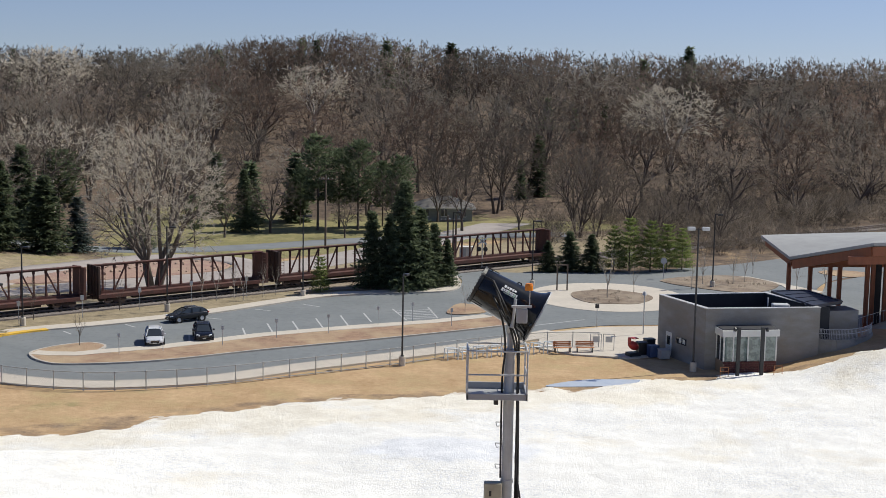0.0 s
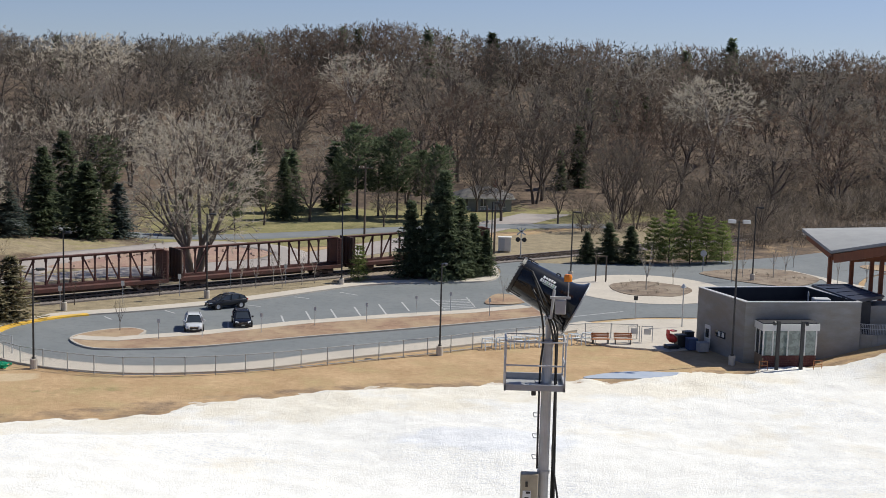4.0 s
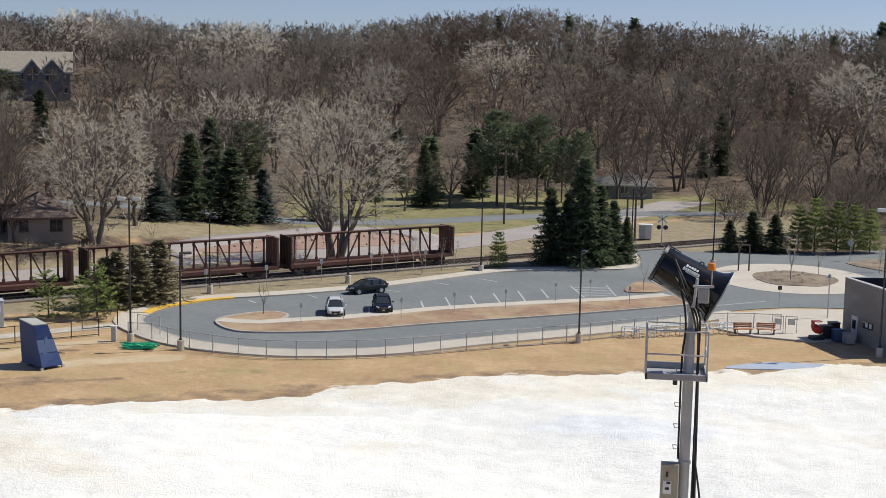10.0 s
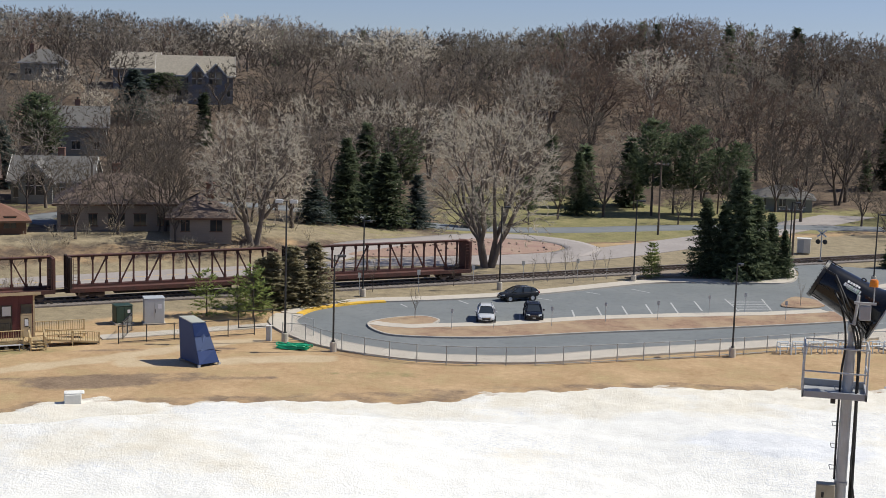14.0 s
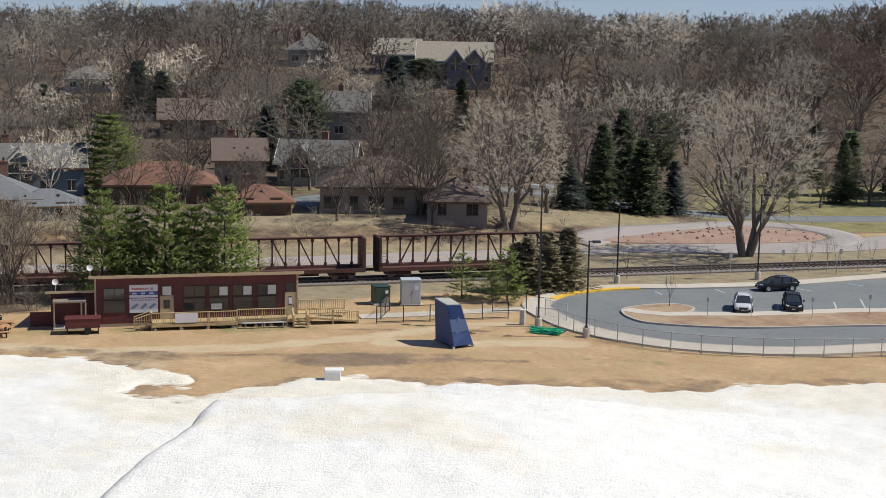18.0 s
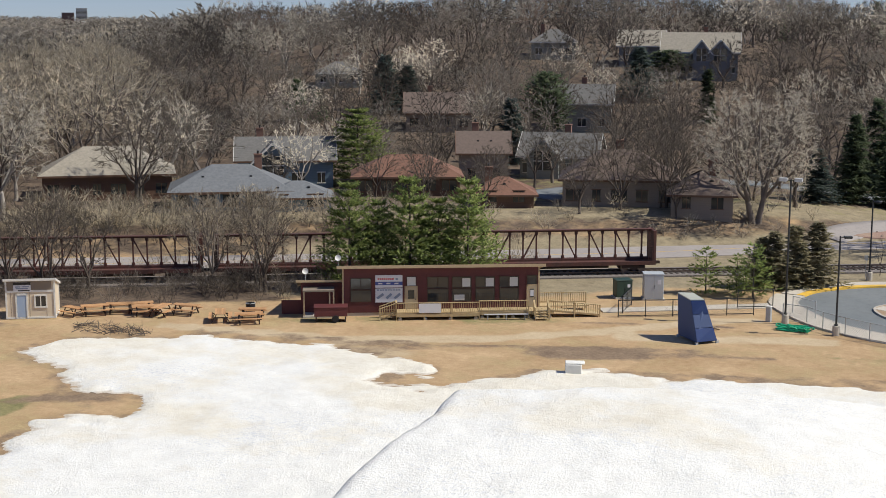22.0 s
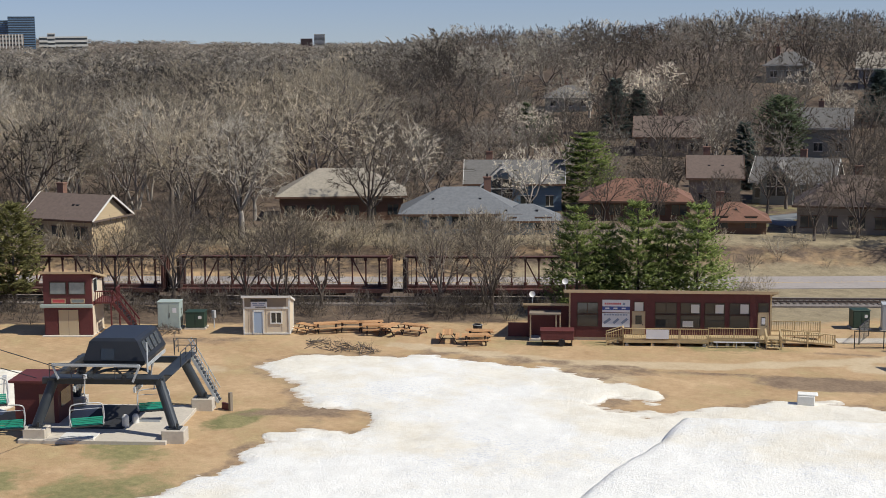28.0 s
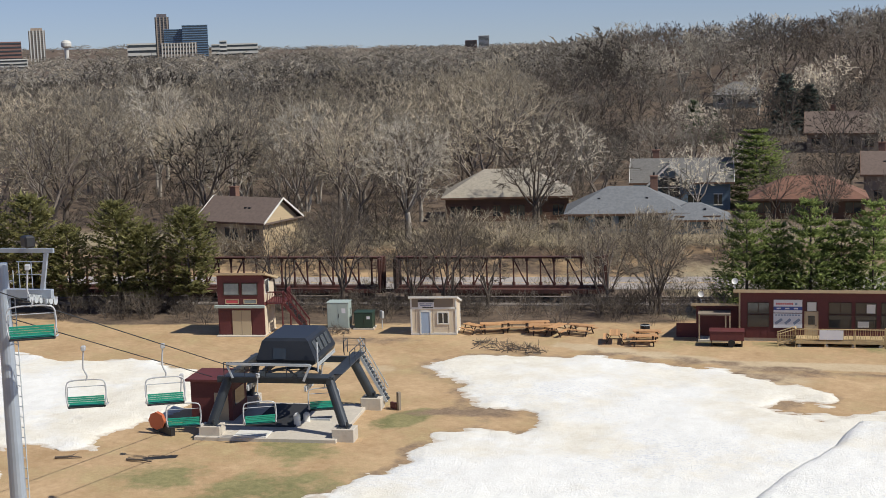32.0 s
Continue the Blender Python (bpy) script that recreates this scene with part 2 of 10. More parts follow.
def tube(bm, p, q, r0, r1=None, n=8, caps=True):
    p, q = Vector(p), Vector(q)
    r1 = r0 if r1 is None else r1
    turn = (q - p).to_track_quat("Z", "Y")
    rings = []
    for at_, r in ((p, r0), (q, r1)):
        rings.append([bm.verts.new(at_ + turn @ Vector((r * math.cos(2 * math.pi * i / n), r * math.sin(2 * math.pi * i / n), 0))) for i in range(n)])
    for i in range(n):
        bm.faces.new((rings[0][i], rings[0][(i + 1) % n], rings[1][(i + 1) % n], rings[1][i]))
    if caps:
        bm.faces.new(rings[0][::-1])
        bm.faces.new(rings[1])
    return bm


def pipe(bm, pts, r, n=6):
    """One bent round pipe along pts."""
    prev = None
    for i, p in enumerate(pts):
        way = (pts[min(i + 1, len(pts) - 1)] - pts[max(i - 1, 0)]).normalized()
        e1 = way.cross(Vector((0.31, 0.95, 0.07))).normalized()
        e2 = way.cross(e1)
        ring = [bm.verts.new(p + e1 * (r * math.cos(6.283 * k / n)) + e2 * (r * math.sin(6.283 * k / n))) for k in range(n)]
        if prev:
            for k in range(n):
                bm.faces.new((prev[k], prev[(k + 1) % n], ring[(k + 1) % n], ring[k]))
        prev = ring
    return bm


def bar(bm, p, q, w, h):
    """A square bar from p to q, w wide across and h high."""
    p, q = Vector(p), Vector(q)
    way = (q - p).normalized()
    side = way.cross(Vector((0, 0, 1)))
    if side.length < 1e-4:
        side = Vector((1, 0, 0))
    side.normalize()
    up = side.cross(way)
    vs = [bm.verts.new(e + side * (sx * w / 2) + up * (sz * h / 2)) for e in (p, q) for sx, sz in ((-1, -1), (1, -1), (1, 1), (-1, 1))]
    for f in ((3, 2, 1, 0), (4, 5, 6, 7), (0, 1, 5, 4), (1, 2, 6, 5), (2, 3, 7, 6), (3, 0, 4, 7)):
        bm.faces.new([vs[i] for i in f])
    return bm


def lathe(bm, profile, n=24, m=Matrix.Identity(4)):
    """Turns (radius, height) pairs round the z axis of m."""
    rings = [[bm.verts.new(m @ Vector((r * math.cos(2 * math.pi * i / n), r * math.sin(2 * math.pi * i / n), z))) for i in range(n)] for r, z in profile]
    for a, b in zip(rings, rings[1:]):
        for i in range(n):
            bm.faces.new((a[i], a[(i + 1) % n], b[(i + 1) % n], b[i]))
    return bm


def smooth_line(pts, steps=6, closed=False):
    """Points on a rounded line through pts."""
    pts = [Vector(p) for p in pts]
    out, k = [], len(pts)
    for i in range(k if closed else k - 1):
        g = [pts[(i + j) % k] if closed else pts[min(max(i + j, 0), k - 1)] for j in (-1, 0, 1, 2)]
        for s in range(steps):
            u = s / steps
            out.append(0.5 * (2 * g[1] + (g[2] - g[0]) * u + (2 * g[0] - 5 * g[1] + 4 * g[2] - g[3]) * u * u + (3 * g[1] - g[0] - 3 * g[2] + g[3]) * u ** 3))
    if not closed:
        out.append(pts[-1])
    return out


def slab(name, pts, z0, z1, mat, label="", kind="structure"):
    """A flat slab with the outline pts, from z0 to z1."""
    bm = bmesh.new()
    low = [bm.verts.new((p[0], p[1], z0)) for p in pts]
    top = [bm.verts.new((p[0], p[1], z1)) for p in pts]
    f = bm.faces.new(top)
    k = len(pts)
    for i in range(k):
        bm.faces.new((low[i], low[(i + 1) % k], top[(i + 1) % k], top[i]))
    if f.normal.z < 0:
        bmesh.ops.reverse_faces(bm, faces=list(bm.faces))
    f.normal_update()
    bmesh.ops.triangulate(bm, faces=[f])
    bmesh.ops.recalc_face_normals(bm, faces=list(bm.faces))
    ob = part(name, bm, mat)
    if kind:
        tagged(ob, label, kind=kind)
    return ob


def ribbon(name, line, half, z0, z1, mat, label=""):
    """A strip of constant width along a line of points."""
    line = [Vector((p[0], p[1])) for p in line]
    bm = bmesh.new()
    prev = None
    for i, p in enumerate(line):
        a, b = line[max(i - 1, 0)], line[min(i + 1, len(line) - 1)]
        s = (b - a).normalized()
        s = Vector((-s.y, s.x)) * half
        cur = [bm.verts.new((p.x + k * s.x, p.y + k * s.y, z)) for k, z in ((1, z0), (1, z1), (-1, z1), (-1, z0))]
        if prev:
            for j in range(3):
                bm.faces.new((prev[j], prev[j + 1], cur[j + 1], cur[j]))
        else:
            bm.faces.new(cur)
        prev = cur
    bm.faces.new(prev[::-1])
    bmesh.ops.recalc_face_normals(bm, faces=list(bm.faces))
    return structure(part(name, bm, mat), label)


def quick_mesh(name, verts, tris, mat, quads=None):
    """One mesh from arrays."""
    verts = np.asarray(verts, dtype=np.float32)
    tris = np.asarray(tris, dtype=np.int32)
    me = bpy.data.meshes.new(name)
    k = tris.shape[1]
    me.vertices.add(len(verts))
    me.vertices.foreach_set("co", verts.ravel())
    me.loops.add(tris.size)
    me.loops.foreach_set("vertex_index", tris.ravel())
    me.polygons.add(len(tris))
    me.polygons.foreach_set("loop_start", np.arange(0, tris.size, k, dtype=np.int32))
    me.polygons.foreach_set("loop_total", np.full(len(tris), k, dtype=np.int32))
    me.update(calc_edges=True)
    me.materials.append(mat)
    return me


def smoothstep(a, b, x):
    t = np.clip((np.asarray(x, dtype=float) - a) / (b - a), 0, 1)
    return t * t * (3 - 2 * t)


# ---- the lie of the land ----
RAIL_AT, RAIL_WAY = np.array((-45.1, 142.0)), np.array((0.768, 0.640))
RAIL_SIDE = np.array((-0.640, 0.768))


def wobble(x, y, s):
    return (np.sin(x / s + 1.3 * np.sin(y / s * 0.7)) + np.sin(y / s * 1.13 + 2.1 + 1.1 * np.sin(x / s * 0.6))) * 0.5


def ground_z(x, y):
    x, y = np.asarray(x, dtype=float), np.asarray(y, dtype=float)
    d = np.hypot(x, y)
    az = np.degrees(np.arctan2(-x, y))
    h = 24.0 - 0.364 * d
    near = 0.5 * (h + np.sqrt(h * h + 0.6)) - 0.012
    v = (x - RAIL_AT[0]) * RAIL_SIDE[0] + (y - RAIL_AT[1]) * RAIL_SIDE[1]
    crest = np.interp(az, (-60, -20, -8, 0, 5, 10, 17, 25, 35, 41, 44.5, 46.5, 48.5), (18, 19, 19, 22, 27, 22, 22, 24, 23, 17, 12, 4.5, 0.8))
    near_edge = np.interp(az, (0, 14, 22, 34, 40, 60), (225, 215, 200, 200, 190, 220))
    brow = np.interp(az, (-60, -20, -8, -4, 0, 3, 6, 8.5, 12, 17, 23, 28, 32, 37, 41, 44.5, 46.5, 48.5), (16, 17, 16.5, 16.5, 20, 20, 21, 18, 15.5, 16.5, 15.5, 17, 16, 15, 13, 9.5, 4, 0.8))
    back = 1 - 0.8 * smoothstep(440, 620, d)
    far = back * np.minimum(crest * smoothstep(0, 1, (d - near_edge) / 240.0), brow) * smoothstep(20, 60, v)
    terrace = 2.5 * smoothstep(15, 27, v) * smoothstep(12, 22, az) * (1 - smoothstep(66, 72, az))
    rough = 0.25 * wobble(x, y, 17.0) * smoothstep(30, 60, v)
    bank = 2.2 * smoothstep(27, 40, x) * smoothstep(112, 121, y) * (1 - smoothstep(132, 140, y))
    horizon = EYE + 4700 * np.tan(np.radians(np.interp(az, (44, 46, 52, 57, 62, 66), (-0.38, -0.32, -0.14, -0.06, 0.14, 0.2)))) - 13
    plain = horizon * smoothstep(2500, 4700, d) * smoothstep(30, 44, az) * (1 - smoothstep(75, 85, az))
    return near + far + terrace + rough + bank + plain


def floor_z(x, y):
    return float(ground_z(x, y))


# ---- ground, snow, paving ----
def rail_uv(x, y):
    dx, dy = np.asarray(x) - RAIL_AT[0], np.asarray(y) - RAIL_AT[1]
    return dx * RAIL_WAY[0] + dy * RAIL_WAY[1], dx * RAIL_SIDE[0] + dy * RAIL_SIDE[1]


def rail_xy(u, v):
    p = RAIL_AT + RAIL_WAY * u + RAIL_SIDE * v
    return float(p[0]), float(p[1])


def build_ground():
    """One sheet from the eye's hillside to the horizon."""
    az = np.concatenate((np.arange(-24, 74, 0.4), (76, 78), np.arange(80, 330, 5.0)))
    ds = np.concatenate(((0.02,), np.arange(2, 60, 4), np.arange(60, 240, 1.5), np.arange(240, 330, 5), np.geomspace(330, 4900, 60)))
    a, d = np.meshgrid(np.radians(az), ds)
    x, y = -np.sin(a) * d, np.cos(a) * d
    z = ground_z(x, y) - 0.03
    verts = np.stack((x, y, z), -1).reshape(-1, 3)
    rows_, cols = x.shape
    i, j = np.meshgrid(np.arange(rows_ - 1), np.arange(cols), indexing="ij")
    j2 = (j + 1) % cols
    quads = np.stack((i * cols + j, i * cols + j2, (i + 1) * cols + j2, (i + 1) * cols + j), -1).reshape(-1, 4)[:, ::-1]
    me = quick_mesh("ground", verts, quads, DRY)
    vx, vy = verts[:, 0], verts[:, 1]
    u, v = rail_uv(vx, vy)
    dd = np.hypot(vx, vy)
    azc = np.degrees(np.arctan2(-vx, vy))
    w = 5 * wobble(vx, vy, 7.0) + 3 * wobble(vx, vy, 2.3)

    def near_line(pts, half):
        """1 on a line of points, 0 beyond half from it."""
        best = np.full(len(vx), 1e9)
        for (x0, y0), (x1, y1) in zip(pts, pts[1:]):
            ex, ey = x1 - x0, y1 - y0
            t = np.clip(((vx - x0) * ex + (vy - y0) * ey) / (ex * ex + ey * ey), 0, 1)
            best = np.minimum(best, np.hypot(vx - x0 - t * ex, vy - y0 - t * ey))
        return 1 - smoothstep(half * 0.45, half * 1.5, best)

    def blob(x0, y0, rx, ry, turn=0.0):
        c_, s_ = math.cos(turn), math.sin(turn)
        a_, b_ = (vx - x0) * c_ + (vy - y0) * s_, -(vx - x0) * s_ + (vy - y0) * c_
        return 1 - smoothstep(0.3, 1.3, np.hypot(a_ / rx, b_ / ry))

    litter = np.maximum.reduce((smoothstep(13, 18, v + 0.4 * w) * smoothstep(10, 14, azc), smoothstep(230, 242, dd + 2 * w), 1.0 * smoothstep(-13, -9, v + 0.3 * w) * (1 - smoothstep(9, 13, v)) * smoothstep(37, 42, azc)))
    litter = np.maximum(litter, 0.62 * smoothstep(17, 23, v) * (1 - smoothstep(14, 20, azc)))
    litter = np.maximum(litter, 1.0 * smoothstep(4, 11, v + 0.3 * w) * (1 - smoothstep(-9, -5, azc)))
    litter = np.maximum(litter, 0.62 * smoothstep(174, 184, dd + 0.4 * w) * (1 - smoothstep(-6, -3.5, azc)))
    litter = litter * (1 - 0.42 * smoothstep(12, 16, v) * (1 - smoothstep(27, 40, v)) * smoothstep(10, 14, azc))
    lawn = np.maximum.reduce((0.75 * smoothstep(20, 24, v) * smoothstep(-9, -6, azc) * (1 - smoothstep(12, 16, azc)) * (1 - smoothstep(236, 256, dd + w)),
                              0.38 * smoothstep(24, 28, v) * smoothstep(13, 15, azc) * (1 - smoothstep(26, 28, azc)) * (1 - smoothstep(208, 218, dd + w)),
                              0.42 * smoothstep(32, 38, v) * (1 - smoothstep(60, 75, v)) * smoothstep(23, 26, azc) * (1 - smoothstep(46, 50, azc)),
                              0.22 * blob(-69.0, 62.8, 3.5, 2.5), 0.6 * blob(-74.5, 50, 6, 3.5), 0.85 * blob(-75.4, 59.6, 2.2, 4.2, 0.15), 0.6 * blob(-76, 41, 5, 4), 0.7 * blob(-68, 43, 6, 7), 0.55 * blob(-62, 101, 8, 3, 0.66), 0.45 * blob(-75, 93, 10, 2.5, 0.66), 0.4 * blob(-30, 105, 9, 3, 0.1), 0.5 * blob(-48, 131, 9, 5, 0.7)))
    verge = 0.8 * smoothstep(-13, -7, v + 0.3 * w) * (1 - smoothstep(16, 24, v)) * (1 - smoothstep(38, 44, azc)) * smoothstep(-9, -6, azc)
    verge = np.maximum(verge, 0.7 * smoothstep(20, 26, v) * smoothstep(12, 15, azc) * (1 - smoothstep(30, 45, v)))
    edges = [(p.x, p.y) for p in smooth_line([(p, q, 0) for p, q in SNOW_EDGE], 3, True)]
    near_ = (dd < 150) & (azc > -30) & (azc < 75)
    sd = np.full(len(vx), -99.0)
    sd[near_] = inside_distance(vx[near_], vy[near_], edges)
    rim = 0.5 * smoothstep(-2.6, -0.4, sd)
    mud = np.maximum.reduce((rim, 0.85 * blob(-49.5, 95.5, 7.5, 3.0, 0.5), 0.6 * blob(-44, 99, 7, 2.2, 0.2), 0.55 * blob(-64, 88, 8, 2.0, 0.6), 0.55 * near_line([(-80, 84), (-62, 90.5), (-50, 97), (-38, 101)], 1.2),
                             0.6 * near_line([(-57, 104.5), (-47, 108), (-41, 113)], 0.5), 0.75 * blob(-73.5, 63.8, 6.5, 1.8, 0.7), 0.4 * blob(-69.3, 62.6, 3.2, 1.8), 0.55 * blob(-100, 72, 12, 3, 0.7), 0.5 * near_line([(-48, 90), (-30, 98), (-12, 108), (6, 114)], 1.5)))
    track = np.maximum.reduce((0.8 * near_line([(-44, 113.5), (-46, 112), (-53, 102), (-59, 95), (-68, 88.5), (-84, 84)], 1.3), 0.75 * near_line([(-50, 102), (-40, 107), (-36, 109)], 1.6), 0.7 * blob(-66, 84, 9, 4, 0.6), 0.6 * near_line([(-88, 68), (-93, 66), (-99, 62)], 1.6)))
    for nm, val in (("clod", np.full(len(vx), 0.2)), ("tuft", np.full(len(vx), 0.42)), ("litter", litter), ("lawn", lawn), ("verge", verge), ("mud", mud), ("track", track)):
        me.attributes.new(nm, "FLOAT", "POINT").data.foreach_set("value", val.astype(np.float32))
    structure(new("ground", me), "dormant tan turf, leaf litter and lawn running to the horizon")


def inside_distance(px, py, poly):
    """Signed distance of many points to a closed outline, positive inside."""
    poly = np.asarray(poly, dtype=float)
    best = np.full(px.shape, 1e9)
    inside = np.zeros(px.shape, dtype=bool)
    for (x0, y0), (x1, y1) in zip(poly, np.roll(poly, -1, 0)):
        ex, ey = x1 - x0, y1 - y0
        t = np.clip(((px - x0) * ex + (py - y0) * ey) / (ex * ex + ey * ey + 1e-9), 0, 1)
        best = np.minimum(best, np.hypot(px - x0 - t * ex, py - y0 - t * ey))
        cross = ((y0 > py) != (y1 > py)) & (px < ex * (py - y0) / (ey if abs(ey) > 1e-9 else 1e-9) + x0)
        inside ^= cross
    return np.where(inside, best, -best)


SNOW_EDGE = [(110, 160), (60, 134), (46, 127), (39.5, 123.4), (34.6, 121.4), (30.6, 121.3), (27.9, 121.8), (24.6, 120.5), (21.5, 119.0), (10.2, 113.7), (-3.6, 110.2), (-12.2, 106.7), (-19.9, 101.7),
             (-26.8, 96.6), (-34.1, 94.3), (-40.9, 91.8), (-47.4, 90.3), (-51.0, 87), (-52.4, 81.2), (-55.4, 78.8), (-58.2, 79.6), (-58.6, 82.0), (-56.8, 83.6), (-59.0, 84.6), (-61.8, 85.2),
             (-73.1, 84), (-85.2, 77.6), (-86.5, 70.5), (-81.7, 69.6), (-79.2, 68.1), (-76.0, 66.0), (-74.0, 64.6), (-71.0, 66.2), (-67.2, 66.0), (-66.0, 63.4), (-66.8, 61.9), (-68.2, 61.0), (-69.7, 60.3), (-70.2, 59.2), (-69.7, 57.9), (-69.0, 55.6), (-67.4, 54.0), (-66.4, 51.6), (-66.2, 48.7),
             (-65, 45), (-58, 30), (-40, 5), (0, -30), (70, 0), (110, 60)]
SNOW_EDGE_LIFT = [(-80, 28), (-88.6, 35.9), (-85.0, 39.8), (-87.3, 43.5), (-88.2, 48.5), (-93.5, 54.5), (-99.6, 57.6), (-104.5, 56.2), (-111, 51), (-125, 45), (-130, 30), (-105, 15)]


def snow_top(x, y):
    """Height of the snow: the slope, a steep pile with a crest, and small humps."""
    g = ground_z(x, y)
    dl = (x + 45.6) * 0.967 + (y - 70.4) * 0.225
    df = (x + 45.6) * 0.577 - (y - 70.4) * 0.816
    along = (x + 45.6) * 0.816 + (y - 70.4) * 0.577
    amt = np.minimum(dl, df)
    pile = 3.25 * smoothstep(-2.4, 0.4, amt + 0.35 * wobble(x, y, 2.1)) * (1 - smoothstep(10, 46, along)) * smoothstep(-40, -8, -df + 0 * x)
    far_bank = 0.5 * smoothstep(26, 48, x) * smoothstep(95, 120, y)
    hump = 0.7 * np.exp(-((x - 1.0) / 9) ** 2 - ((y - 92) / 7) ** 2)
    return np.maximum(g, 0) + np.where(g > pile, 0, 0) + np.maximum(pile - np.maximum(g, 0) * 0.5, 0) + far_bank + hump


def build_snow(name, edge, x0, x1, y0, y1, step, label):
    gx, gy = np.meshgrid(np.arange(x0, x1, step), np.arange(y0, y1, step))
    edge = [(p.x, p.y) for p in smooth_line([(a, b, 0) for a, b in edge], 4, True)]
    sd = inside_distance(gx, gy, edge)
    sd = sd + 1.0 * wobble(gx, gy, 1.9) + 0.6 * wobble(gx * 0.8 - gy * 0.6, gy * 0.8 + gx * 0.6, 0.83) + 0.45 * wobble(gx + 7, gy, 0.41) + 0.3 * wobble(gy, gx - gy, 0.22)
    soft = smoothstep(0, 4, sd)
    rough = 0.05 * wobble(gx, gy, 0.9) + 0.035 * wobble(gy + 3, gx, 0.41) + 0.07 * wobble(gx + 11, gy, 2.7)
    z = ground_z(gx, gy) + (snow_top(gx, gy) - ground_z(gx, gy)) * soft + np.clip(sd, -1, 1.2) * 0.16 + rough * soft
    keep = sd > -0.9
    n, m = gx.shape
    ids = np.arange(n * m).reshape(n, m)
    ok = keep[:-1, :-1] & keep[1:, :-1] & keep[:-1, 1:] & keep[1:, 1:]
    quads = np.stack((ids[:-1, :-1], ids[:-1, 1:], ids[1:, 1:], ids[1:, :-1]), -1)[ok]
    used = np.unique(quads)
    remap = np.zeros(n * m, dtype=np.int64)
    remap[used] = np.arange(len(used))
    me = quick_mesh(name, np.stack((gx, gy, z), -1).reshape(-1, 3)[used], remap[quads], SNOW)
    fx, fy, fs = gx.ravel()[used], gy.ravel()[used], sd.ravel()[used]
    streak = wobble(fx * 0.8 + fy * 0.5, fy * 0.8 - fx * 0.5, 8.0) * 0.5 + wobble(fx, fy * 3, 9.0) * 0.35
    for nm, val in (("speck", 0.30 + 0.12 * wobble(fx, fy, 3.1)), ("cream", 0.30 + 0.30 * streak + 0.3 * np.exp(-((fs - 3) / 5) ** 2)), ("wet", np.maximum(0.95 * (1 - smoothstep(-0.6, 0.9, fs)), 0.5 * np.exp(-((fx + 70.0) / 4.5) ** 2 - ((fy - 63.0) / 4.0) ** 2))),
                    ("grey", np.maximum(0.95 * np.exp(-((fx - 1.0) / 7) ** 2 - ((fy - 92) / 4) ** 2), 0.1))):
        me.attributes.new(nm, "FLOAT", "POINT").data.foreach_set("value", val.astype(np.float32))
    me.shade_smooth()
    structure(new(name, me), label)


build_ground()
build_snow("snow_slope", SNOW_EDGE, -92, 70, 30, 150, 0.42, "melting off-white snow on the ski slope with a steep pile")
build_snow("snow_patch", SNOW_EDGE_LIFT, -132, -78, 12, 64, 0.42, "melting snow patch beside the chairlift")

# parking lot with its loop, roads, kerbs
LOOP = [(-43.0, 122.2), (-40.3, 118.7), (-36.5, 115.5), (-31.2, 113.7), (-26.4, 113.6), (-19.7, 115.9), (-13.1, 121.0), (-3.4, 127.8), (4.6, 134.0), (10.4, 139.7),
        (16.4, 143.2), (23, 144.3), (34, 146), (42, 158), (48, 176), (62, 190), (80, 205), (76, 214), (54.8, 204), (40, 192), (26, 184), (13, 180.5), (5.9, 180.5), (-0.5, 184.5),
        (-4, 181), (1.8, 176), (2.2, 168.5), (0.8, 163.9), (-3.1, 162.1), (-13.9, 157.2), (-24.7, 145.1), (-33.2, 138.2), (-38.9, 134.6), (-41.6, 131.8), (-43.4, 128.4), (-43.8, 125.6)]
slab("parking_lot", smooth_line([(a, b, 0) for a, b in LOOP], 4, True), -0.2, 0.02, ASPHALT, "worn grey asphalt of the parking loop and drive")
WALK_IN = [(-43.8, 125.6), (-43.4, 128.4), (-41.6, 131.8), (-38.9, 134.6), (-33.2, 138.2), (-24.7, 145.1), (-13.9, 157.2), (-8.5, 160.2), (-3.1, 161.9), (0.8, 163.6), (2.2, 168.0), (1.8, 176)]


def offset_line(line, k):
    line = [Vector((p[0], p[1])) for p in line]
    out = []
    for i, p in enumerate(line):
        s = (line[min(i + 1, len(line) - 1)] - line[max(i - 1, 0)]).normalized()
        out.append(Vector((p.x - s.y * k, p.y + s.x * k, 0)))
    return out


top_edge = smooth_line([(a, b, 0) for a, b in WALK_IN], 6)
ribbon("pavement_north", offset_line(top_edge, 1.1), 1.0, -0.2, 0.15, CONCRETE, "pale concrete pavement along the parking loop")
ribbon("kerb_north", offset_line(top_edge, 0.04), 0.09, -0.2, 0.16, KERB, "concrete kerb of the parking loop")
ribbon("kerb_yellow", offset_line(top_edge[:20], 0.16), 0.4, -0.2, 0.168, YELLOW, "yellow painted kerb at the turn of the loop")
slab("mulch_corner", smooth_line([(0.7, 148.2, 0), (0.9, 151.6, 0), (2.0, 154.8, 0), (4.4, 153.4, 0), (5.0, 150.8, 0), (3.6, 148.6, 0)], 4, True), -0.2, 0.12, MULCH, "mulch corner bed at the end of the parking stalls")
low_edge = smooth_line([(a, b, 0) for a, b in [(-43.6, 125.6)] + LOOP[:10]], 6)
ribbon("pavement_south", offset_line(low_edge, -1.35), 1.25, -0.2, 0.14, CONCRETE, "pale concrete pavement between fence and loop")
ribbon("kerb_south", offset_line(low_edge, -0.04), 0.08, -0.2, 0.155, KERB, "concrete kerb of the loop")
